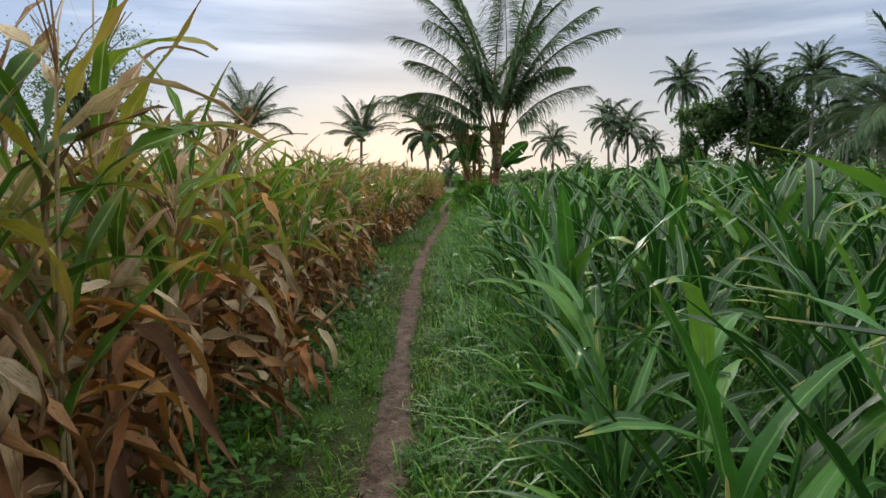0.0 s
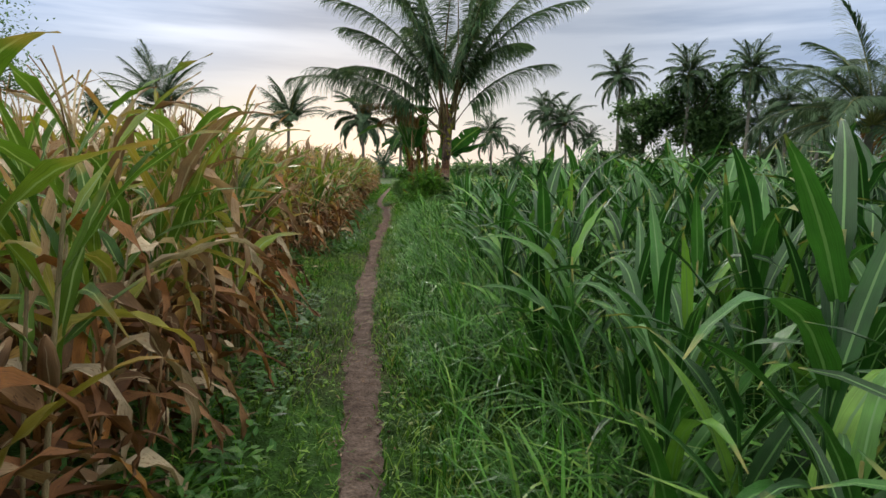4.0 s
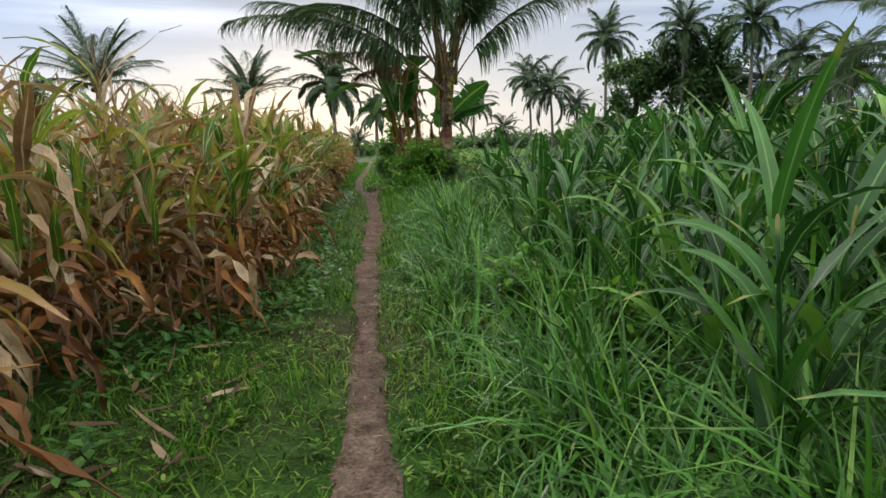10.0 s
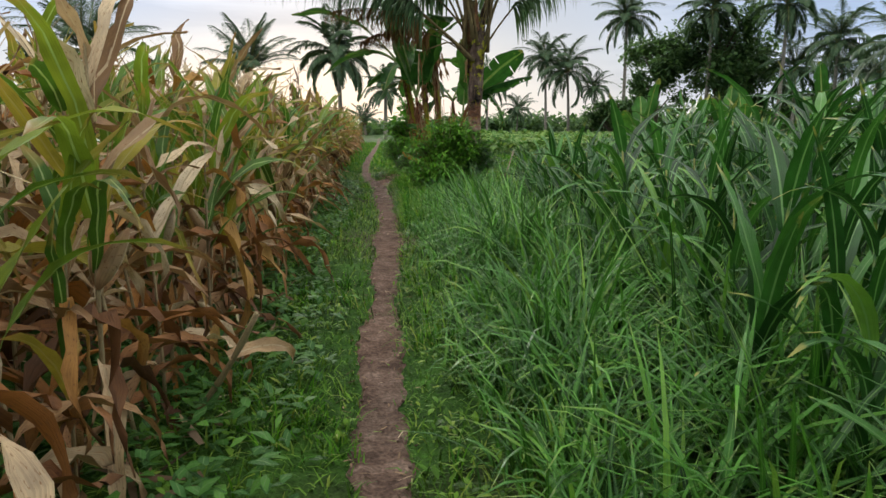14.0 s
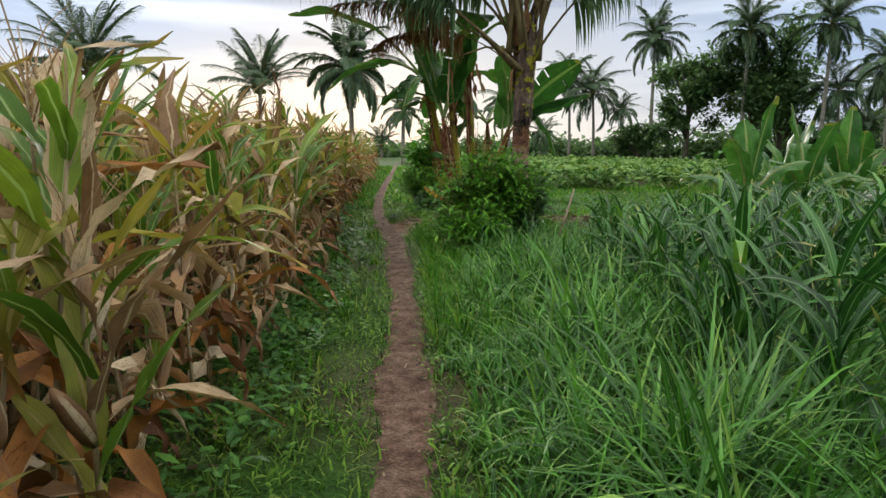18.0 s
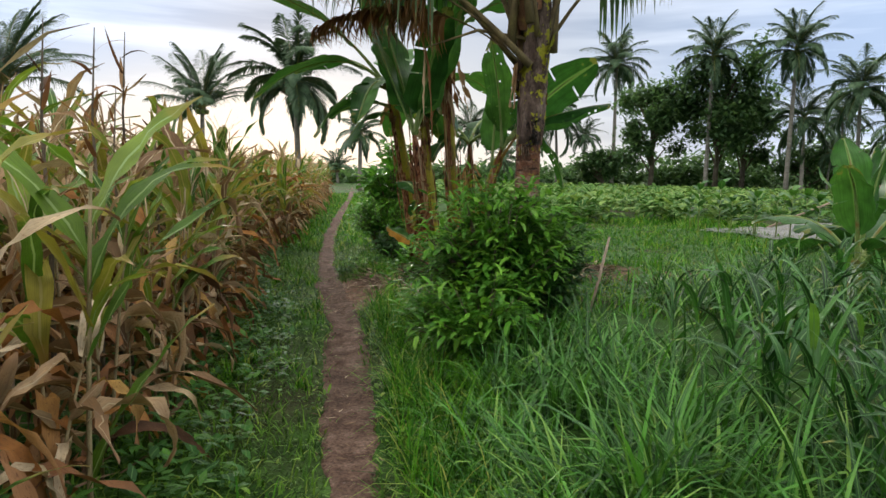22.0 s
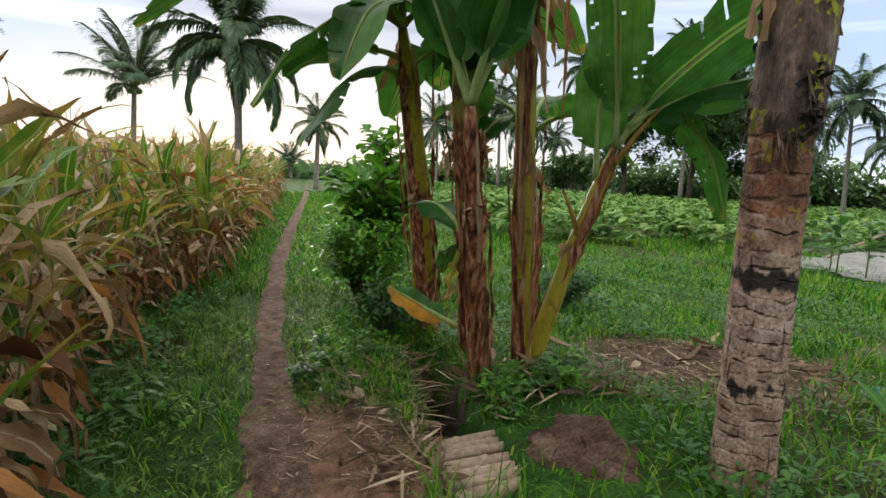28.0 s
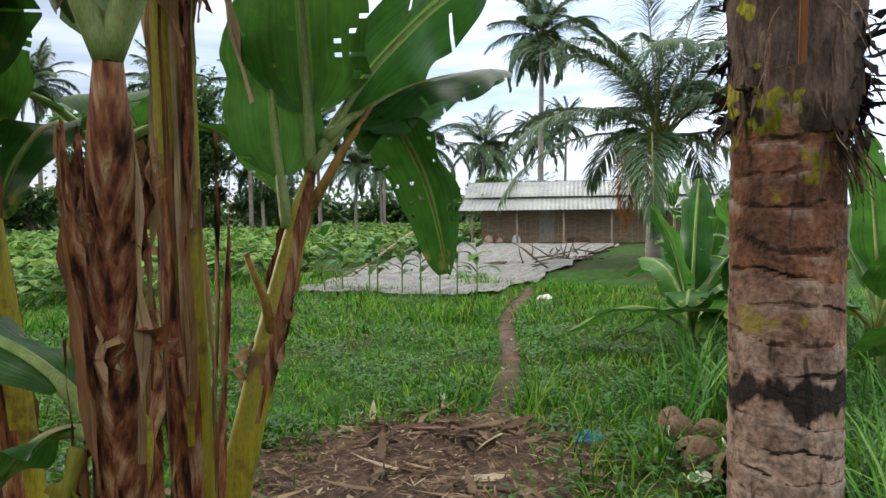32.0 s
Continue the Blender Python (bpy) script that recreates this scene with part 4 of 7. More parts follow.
def build_dry_corn():
    for y0, y1, fresh, label in ((10.5, 24.5, 0.0, "ripening maize plant with drying brown and yellow leaves"), (24.5, 38.0, 0.14, "ripening maize plant, olive green above and dry below")):
        makers = [maize_thing(100 + k + int(y0) - 2, True, label, "maize along the path", height=1.22 + 0.065 * (k % 5), leaves=17 if not fresh else 13, ns=10, fresh=fresh) for k in range(10)]
        place_rows(makers, 1, 0.165, y0, y1, lambda y, k: corn_edge(y) - 0.12, lambda y: 1.28 if y < 13.1 else float(np.interp(y, (14, 15, 21, 22, 24, 25.5), (1.0, 0.92, 0.86, 0.77, 0.80, 1.0))))
    bases = [one_bank(maize_banks(300 + k, True, 1.2 + 0.065 * (k % 5), 15, 6, 3, 0.08)) for k in range(10)]
    light = [one_bank(maize_banks(330 + k, True, 1.2 + 0.065 * (k % 5), 11, 3, 2, 0.08, 3)) for k in range(8)]
    near_rows, rows = [], []
    for k in range(1, 10):
        for y in np.arange(9.0, 44.0, 0.20):
            (near_rows if k < 4 else rows).append((corn_edge(y) - 0.12 - 0.5 * k + rng.normal(0, 0.08), y + rng.uniform(-0.1, 0.1), ground_z(-3, y) - 0.03, rng.uniform(0, 6.28), rng.uniform(0.78, 1.05)))
    for k in range(2):
        for y in np.arange(37.0, 62.0, 0.27):
            (near_rows if y < 44 else rows).append((corn_edge(y) - 0.55 * k + rng.normal(0, 0.08), y, ground_z(-3, y) - 0.03, rng.uniform(0, 6.28), rng.uniform(0.85, 1.1)))
    rng.shuffle(rows)
    rng.shuffle(near_rows)
    tagged(part("maize_field", stamp(bases, near_rows).merge(stamp(light, rows))), "field of ripening maize with dry tan and green leaves", "maize", kind="stuff")
    far = [one_bank(maize_banks(400 + k, True, 1.38, 7, 2, 2, 0.2, 3)) for k in range(6)]
    rows = []
    for x in np.arange(-5.5, -32, -0.65):
        for y in np.arange(6.0, 62.0, 0.5):
            rows.append((x + rng.normal(0, 0.12), y + rng.uniform(-0.2, 0.2), ground_z(-3, y) - 0.03, rng.uniform(0, 6.28), rng.uniform(0.8, 1.1)))
    for x in np.arange(-1.5, -5.5, -0.7):
        for y in np.arange(44.0, 64.0, 0.4):
            rows.append((x + rng.normal(0, 0.12), y, 0, rng.uniform(0, 6.28), rng.uniform(0.85, 1.2)))
    rng.shuffle(rows)
    tagged(part("maize_field_far", stamp(far, rows)), "wide field of ripening maize, green and tan", "maize", kind="stuff")


def green_edge(y):
    return float(np.interp(y, (4, 12, 18, 21, 24, 28, 31), (0.95, 1.0, 0.95, 1.1, 1.25, 1.6, 2.1)))


def green_top(y):
    return float(np.interp(y, (4, 21, 25, 28, 31.5), (0.98, 0.96, 0.90, 0.70, 0.48)))


def build_green_corn():
    makers = [maize_thing(500 + k, False, "young green maize plant with arching leaves", "young maize beside the path", height=1.0 + 0.05 * (k % 4), leaves=11) for k in range(8)]
    place_rows(makers, 2, 0.24, 10.5, 29.5, lambda y, k: green_edge(y) + 0.5 * k, lambda y: green_top(y) * 1.08)
    bases = [one_bank(maize_banks(600 + k, False, 1.0 + 0.05 * (k % 4), 11, 4)) for k in range(8)]
    thin = [one_bank(maize_banks(640 + k, False, 1.0 + 0.05 * (k % 4), 10, 3, 2, 0.0, 3)) for k in range(6)]
    rows, deep = [], []
    for k in range(2, 26):
        for y in np.arange(5.0, 31.8, 0.22 if k < 10 else 0.42):
            x = green_edge(y) + 0.5 * k + rng.normal(0, 0.1)
            (rows if k < 8 else deep).append((x, y + rng.uniform(-0.12, 0.12), ground_z(x, y), rng.uniform(0, 6.28), green_top(y) * rng.uniform(0.85, 1.2)))
    for y in np.arange(27.0, 31.0, 0.4):
        for k in range(2):
            rows.append((green_edge(y) + 0.5 * k, y, ground_z(2, y), rng.uniform(0, 6.28), 0.6 * rng.uniform(0.8, 1.1)))
    rng.shuffle(rows)
    tagged(part("young_maize_field", stamp(bases, rows).merge(stamp(thin, deep))), "field of young green maize and tall grass", "maize", kind="stuff")


def build_maize_strays():
    """Fresh green plants in the dry row, broken stalks and a bundle of dry leaves that leans over the verge."""
    for k, (x, y, h) in enumerate([(-0.78, 15.25, 1.30), (-0.80, 25.55, 0.95), (-0.86, 17.9, 1.25), (-0.84, 29.0, 1.2), (-1.28, 33.7, 1.25), (-0.80, 12.7, 1.7), (-1.02, 32.3, 1.35), (-1.2, 32.8, 1.5), (-1.35, 32.15, 1.55)]):
        ob = maize_thing(900 + k, True, "green maize plant with broad fresh leaves in the dry row", "green plants in the dry row", height=h, leaves=10, ns=12, fresh=0.75)
        ob.matrix_basis = pose(x, y, float(ground_z(x, y)) - 0.02, 0, 0, 60 * k)
    for k, (x, y, turn, tilt, ln) in enumerate([(-0.82, 15.15, -30, 52, 0.8), (-0.84, 23.4, -25, 38, 0.55), (-0.92, 27.2, -10, 36, 0.5)]):
        ob = thing("broken_stalk", "broken pale maize stalk leaning out of the dry row", "maize stalk", pose(x, y, float(ground_z(x, y)) + 0.01, 0, tilt, turn), "broken stalks")
        zz = np.linspace(0, ln, 9)
        v, f, uv = tube(np.stack([0.02 * np.sin(zz * 4 + k), 0.015 * np.sin(zz * 7), zz], 1), 0.010 + 0.003 * (np.arange(9) % 3 == 0), 7)
        part("stalk", Bank().add(v, f, "corn_stalk", uv), ob)
        v, f, uv = ribbons([[0, 0, ln * 0.6]], 1.2 * k, 0.6, 0.4, 0.05, 1.8, 9, 3, 0.5, "strap", 1.2, 0.6)
        part("leaf", Bank().add(v, f, "corn_tan", uv), ob)
    ob = thing("dry_leaf_bundle", "bundle of withered maize leaves hanging over the verge", "maize leaves", pose(-0.36, 14.1, float(ground_z(-0.36, 14.1)) + 0.42))
    r = np.random.default_rng(77)
    part("stalk", Bank().add(*tube([(-0.3, 0.05, -0.40), (-0.14, 0.02, -0.1), (0.0, 0.0, 0.0), (0.05, 0, -0.02)], [0.009, 0.008, 0.006, 0.004], 7)[:2], "corn_stalk", tube([(-0.3, 0, -0.4), (-0.14, 0, -0.1), (0, 0, 0), (0.05, 0, 0)], [0.01] * 4, 7)[2]), ob)
    for k in range(9):
        v, f, uv = ribbons([[r.uniform(-0.06, 0.05), r.uniform(-0.05, 0.05), r.uniform(-0.06, 0.02)]], r.uniform(0, 6.28), r.uniform(-0.4, 0.6), r.uniform(0.22, 0.42), r.uniform(0.035, 0.06), r.uniform(1.0, 1.8), 9, 3, 0.6, "strap", r.uniform(-2, 2), 0.8, 0.5)
        part("leaf", Bank().add(v + r.normal(0, 0.006, v.shape), f, ("corn_brown", "corn_tan", "corn_rust")[k % 3], uv), ob)


build_dry_corn()
build_green_corn()
build_maize_strays()


# ---- grasses and weeds ----
def build_grass():
    # short verge grass on both sides of the path
    x, y = scatter(-1.5, 0.75, 11.0, 40.0, 98000)
    keep = ~bare_mask(x, y) & (x > np.array([corn_edge(k) for k in y]) - 0.5)
    dens = rng.random(len(x)) < np.clip(0.45 + 0.8 * (noise_at(x, y, 1.3)), 0.3, 1)
    x, y = x[keep & dens], y[keep & dens]
    n = len(x)
    z = ground_z(x, y)
    v, f, uv = ribbons(np.stack([x, y, z], 1), rng.uniform(0, 6.28, n), rng.uniform(0.5, 1.5, n), rng.uniform(0.03, 0.10, n) * (0.5 + 1.2 * noise_at(x, y, 2.3)), rng.uniform(0.005, 0.011, n), rng.uniform(0.3, 2.0, n), 2, 2, 0, "blade")
    vb = Bank().add(v, f, "grass_short", uv)
    # grass beside the path where it leaves the bananas behind
    x, y = scatter(-1.3, 2.2, 37.5, 62.0, 26000)
    keep = (np.abs(x - path_x(y)) > 0.13)
    x, y = x[keep], y[keep]
    n = len(x)
    v, f, uv = ribbons(np.stack([x, y, ground_z(x, y)], 1), rng.uniform(0, 6.28, n), rng.uniform(0.6, 1.5, n), rng.uniform(0.06, 0.2, n), rng.uniform(0.012, 0.026, n), rng.uniform(0.3, 1.8, n), 2, 2, 0, "blade")
    vb.add(v, f, "lawn", uv)
    # longer tufts along the verge and on the ditch bank
    cx, cy = scatter(-0.85, 0.5, 8.8, 36.0, 1500)
    dx, dy = scatter(0.1, 1.05, 33.55, 36.4, 620)
    ex, ey = scatter(0.2, 0.8, 27.5, 33.0, 420)
    cx, cy = np.concatenate([cx, dx, ex]), np.concatenate([cy, dy, ey])
    keep = ~bare_mask(cx, cy) & (np.abs(cx - path_x(cy)) > 0.15) & (cx > np.array([corn_edge(k) for k in cy]) + 0.1) & ((noise_at(cx, cy, 2.0) > 0.45) | (cy > 33.5) | ((cx > 0.25) & (cy > 27.5)))
    cx, cy = cx[keep], cy[keep]
    per = 12
    n = len(cx) * per
    bx, by = np.repeat(cx, per) + rng.normal(0, 0.025, n), np.repeat(cy, per) + rng.normal(0, 0.025, n)
    v, f, uv = ribbons(np.stack([bx, by, ground_z(bx, by)], 1), rng.uniform(0, 6.28, n), rng.uniform(0.8, 1.5, n), rng.uniform(0.06, 0.2, n) * np.repeat(rng.uniform(0.6, 1.4, len(cx)) * np.where((cx > 0.2) & (cy > 27.5) & (cy < 33), 1.6, 1.0), per), rng.uniform(0.004, 0.010, n), rng.uniform(0.5, 2.2, n), 3, 2, 0, "blade")
    vb.add(v, f, "lawn", uv)
    tagged(part("verge_grass", vb), "short green grass on both verges of the footpath", "grass", kind="stuff")
    # tall grass on the right
    bank = Bank()
    cx, cy = scatter(0.24, 2.3, 8.8, 31.2, 3700)
    d = cx - path_x(cy)
    keep = (d > 0.29 + 0.10 * np.sin(cy * 1.3) + 0.08 * np.sin(cy * 3.1)) & (rng.random(len(cx)) < 1.45 - 0.72 * d) & (noise_at(cx, cy, 2.6) > 0.28) & ~((cy > 29.6) & (d < 0.7))
    cx, cy, d = cx[keep], cy[keep], d[keep]
    per = 20
    n = len(cx) * per
    bx, by = np.repeat(cx, per) + rng.normal(0, 0.05, n), np.repeat(cy, per) + rng.normal(0, 0.05, n)
    big = np.repeat(np.clip((d - 0.12) * 1.15, 0.2, 0.9) * rng.uniform(0.7, 1.2, len(cx)) * np.interp(cy, (12, 26, 31), (1.0, 0.92, 0.62)), per)
    v, f, uv = ribbons(np.stack([bx, by, ground_z(bx, by)], 1), rng.uniform(0, 6.28, n), rng.uniform(1.0, 1.52, n), rng.uniform(0.4, 0.98, n) * big, rng.uniform(0.010, 0.026, n) * (0.5 + 0.7 * big), rng.uniform(0.4, 2.3, n), 4, 2, 0, "blade", rng.uniform(-0.6, 0.6, n))
    bank.add(v, f, "grass_tall", uv)
    # tall blades standing among the young maize
    x, y = scatter(1.2, 9.0, 10.8, 31.5, 2600)
    n = len(x)
    v, f, uv = ribbons(np.stack([x, y, ground_z(x, y)], 1), rng.uniform(0, 6.28, n), rng.uniform(1.2, 1.55, n), rng.uniform(0.6, 1.25, n) * np.array([green_top(k) for k in y]), rng.uniform(0.014, 0.032, n), rng.uniform(0.4, 2.0, n), 4, 2, 0, "blade", rng.uniform(-0.6, 0.6, n))
    bank.add(v, f, "grass_tall", uv)
    x, y = scatter(2.9, 9.5, 31.3, 34.3, 620)
    keep = (y < 34.1 - 0.1 * np.abs(x - 6)) & ((x > 4.3) | (y < 32.75))
    x, y = np.repeat(x[keep], 14), np.repeat(y[keep], 14)
    n = len(x)
    x, y = x + rng.normal(0, 0.07, n), y + rng.normal(0, 0.07, n)
    v, f, uv = ribbons(np.stack([x, y, ground_z(x, y)], 1), rng.uniform(0, 6.28, n), rng.uniform(0.9, 1.5, n), rng.uniform(0.2, 0.75, n), rng.uniform(0.01, 0.02, n), rng.uniform(0.5, 2.2, n), 4, 2, 0, "blade")
    bank.add(v, f, "grass_tall", uv)
    tagged(part("tall_grass", bank), "tall lush green grass beside the footpath", "grass", kind="stuff")
    # lawn
    x, y = scatter(0.6, 12.0, 31.8, 45.0, 84000)
    far = np.hypot(x, y - 32.5)
    keep = ~bare_mask(x, y) & (rng.random(len(x)) < np.clip(6.5 / far, 0.3, 1))
    x, y, far = x[keep], y[keep], far[keep]
    n = len(x)
    v, f, uv = ribbons(np.stack([x, y, ground_z(x, y)], 1), rng.uniform(0, 6.28, n), rng.uniform(0.5, 1.5, n), rng.uniform(0.06, 0.19, n) * (1 + 0.03 * far) * (0.35 + 1.5 * noise_at(x, y, 1.7) * noise_at(x + 3, y, 0.6) * 1.4), rng.uniform(0.006, 0.013, n) * (1 + 0.08 * far), rng.uniform(0.3, 1.8, n), 2, 2, 0, "blade")
    lb = Bank().add(v, f, "lawn", uv)
    x, y = scatter(0.8, 9.0, 31.8, 41.0, 5200)
    keep = ~bare_mask(x, y) & (noise_at(x, y, 2.2) > 0.45)
    x, y = np.repeat(x[keep], 7), np.repeat(y[keep], 7)
    n = len(x)
    x, y = x + rng.normal(0, 0.05, n), y + rng.normal(0, 0.05, n)
    v, f, uv = ribbons(np.stack([x, y, ground_z(x, y) + rng.uniform(0.02, 0.12, n)], 1), rng.uniform(0, 6.28, n), rng.uniform(0.0, 0.9, n), rng.uniform(0.03, 0.07, n), rng.uniform(0.015, 0.03, n), rng.uniform(0.2, 1.2, n), 3, 2, 0, "oval")
    lb.add(v, f, "weed", uv)
    tagged(part("lawn_grass", lb), "short bright green lawn grass around the palm", "grass", kind="stuff")
    # low broad-leaved weeds between the maize and the verge
    cx, cy = scatter(-1.7, -0.3, 9.0, 38.0, 2600)
    edge = np.array([corn_edge(k) for k in cy])
    keep = (cx < edge + 0.42) & (cx > edge - 0.5)
    cx, cy = cx[keep], cy[keep]
    per = 6
    n = len(cx) * per
    bx, by = np.repeat(cx, per) + rng.normal(0, 0.05, n), np.repeat(cy, per) + rng.normal(0, 0.05, n)
    v, f, uv = ribbons(np.stack([bx, by, ground_z(bx, by) + rng.uniform(0.01, 0.14, n)], 1), rng.uniform(0, 6.28, n), rng.uniform(0.1, 0.9, n), rng.uniform(0.04, 0.09, n), rng.uniform(0.02, 0.045, n), rng.uniform(0.2, 1.2, n), 2, 2, 0, "oval")
    wb = Bank().add(v, f, "weed", uv)
    cx, cy = scatter(-1.0, 0.75, 9.0, 36.5, 3000)
    keep = ~bare_mask(cx, cy) & (noise_at(cx, cy, 3.1) > 0.5) & (np.abs(cx - path_x(cy)) > 0.12)
    cx, cy = cx[keep], cy[keep]
    per = 7
    n = len(cx) * per
    bx, by = np.repeat(cx, per) + rng.normal(0, 0.03, n), np.repeat(cy, per) + rng.normal(0, 0.03, n)
    v, f, uv = ribbons(np.stack([bx, by, ground_z(bx, by) + rng.uniform(0.01, 0.07, n)], 1), rng.uniform(0, 6.28, n), rng.uniform(0.1, 1.0, n), rng.uniform(0.02, 0.055, n), rng.uniform(0.010, 0.022, n), rng.uniform(0.2, 1.2, n), 3, 2, 0, "oval")
    wb.add(v, f, "grass_short", uv)
    tagged(part("weeds", wb), "low dark green broad-leaved weeds under the maize", "weeds", kind="stuff")


def noise_at(x, y, s):
    return 0.5 + 0.25 * np.sin(x * 2.1 * s + 1.3 * np.sin(y * 0.9 * s)) + 0.25 * np.sin(y * 1.7 * s + 2.0 * np.sin(x * 1.1 * s))


build_grass()


# ---- palms ----
def frond_bank(length, el, bend, leaflets=46, mat="frond", rib="rachis", ns=3, wide=0.045, llen=0.75, seed=0, droop=1.0, start=0.14, stout=1.0, sag=1.2):
    """One coconut frond along +x: a bent rib with leaflets to both sides."""
    r = np.random.default_rng(seed)
    k = 14
    s = np.linspace(0, 1, k + 1)
    ang = el - bend * s ** 1.3
    mid = (ang[1:] + ang[:-1]) / 2
    x = np.concatenate([[0], np.cumsum(np.cos(mid)) * length / k])
    z = np.concatenate([[0], np.cumsum(np.sin(mid)) * length / k])
    y = 0.04 * length * np.sin(s * 2.2 + seed)
    pts = np.stack([x, y, z], 1)
    b = Bank()
    v, f, uv = tube(pts, np.interp(s, (0, 0.12, 1), (0.055, 0.034, 0.005)) * (length / 5 + 0.15) * stout, 6)
    b.add(v, f, rib, uv)
    t = np.linspace(start, 0.99, leaflets)
    P = np.stack([np.interp(t, s, pts[:, q]) for q in range(3)], 1)
    A = np.interp(t, s, ang)
    for sgn in (1, -1):
        spread = np.interp(t, (start, 0.5, 1), (1.15, 0.85, 0.3)) + r.normal(0, 0.08, leaflets)
        d = np.stack([np.cos(A) * np.cos(spread), sgn * np.sin(spread), np.sin(A) * np.cos(spread) + 0.12], 1)
        d /= np.linalg.norm(d, axis=1)[:, None]
        L = llen * np.interp(t, (0.1, 0.35, 0.75, 1), (0.75, 1.0, 0.85, 0.4)) * r.uniform(0.85, 1.1, leaflets)
        v, f, uv = ribbons(P + r.normal(0, 0.01, P.shape), np.arctan2(d[:, 1], d[:, 0]), np.arcsin(d[:, 2]), L, wide, droop * r.uniform(0.5, 1.3, leaflets), ns, 2, 0, "strap", sgn * r.uniform(0.3, 1.0, leaflets), 0.0, sag)
        b.add(v, f, mat, uv)
    return b


def ringed_trunk(height, r0, r1, lean=(0, 0), sides=54, seed=3):
    """A trunk stepped by uneven leaf scars."""
    r = np.random.default_rng(seed)
    ny = int(height / 0.006)
    z = np.linspace(0, height, ny)
    th = np.arange(sides) * 2 * np.pi / sides
    scars = [0.04]
    while scars[-1] < height:
        scars.append(scars[-1] + r.uniform(0.04, 0.07) * (1 + 0.35 * (scars[-1] > 0.95)))
    scars = np.array(scars)
    Z, TH = np.meshgrid(z, th, indexing="ij")
    line = Z + 0.016 * np.sin(TH + 0.6 + Z * 2.8) + 0.007 * np.sin(TH * 3 + np.round(Z * 14) * 1.7) + 0.004 * np.sin(TH * 7 + Z * 31)
    idx = np.clip(np.searchsorted(scars, line), 1, len(scars) - 1)
    gap = scars[idx] - scars[idx - 1]
    k = np.clip((line - scars[idx - 1]) / gap, 0, 1)
    depth = 0.4 + 0.6 * np.abs(np.sin(idx * 12.9))
    R = np.interp(Z, (0, 0.25, height), (r0 * 1.10, r0, r1)) * (1 + 0.034 * depth * (k ** 3 - 0.3)) * (1 + 0.012 * np.sin(TH * 2 + Z * 3) + 0.006 * np.sin(TH * 9 + Z * 23))
    cx, cy = lean[0] * (Z / height), lean[1] * (Z / height)
    v = np.stack([cx + R * np.cos(TH), cy + R * np.sin(TH), Z], -1).reshape(-1, 3)
    i, j = np.meshgrid(np.arange(ny - 1), np.arange(sides), indexing="ij")
    f = np.stack([i * sides + j, i * sides + (j + 1) % sides, (i + 1) * sides + (j + 1) % sides, (i + 1) * sides + j], -1).reshape(-1, 4)
    b = Bank().add(v, f, "ringed_bark", np.stack([(idx * 0.618) % 1.0, k], -1).reshape(-1, 2))
    return b


def frond_curve(reach, rise, el):
    """Length and bend of a frond that leaves at el and ends reach out and rise up."""
    s = np.linspace(0, 1, 15)
    best = None
    for bend in np.arange(0.15, 3.2, 0.05):
        a = el - bend * s ** 1.3
        m = (a[1:] + a[:-1]) / 2
        x, z = np.cos(m).mean(), np.sin(m).mean()
        miss = abs(math.atan2(z, x) - math.atan2(rise, reach))
        if best is None or miss < best[0]:
            best = (miss, bend, math.hypot(reach, rise) / math.hypot(x, z))
    return best[2], best[1]


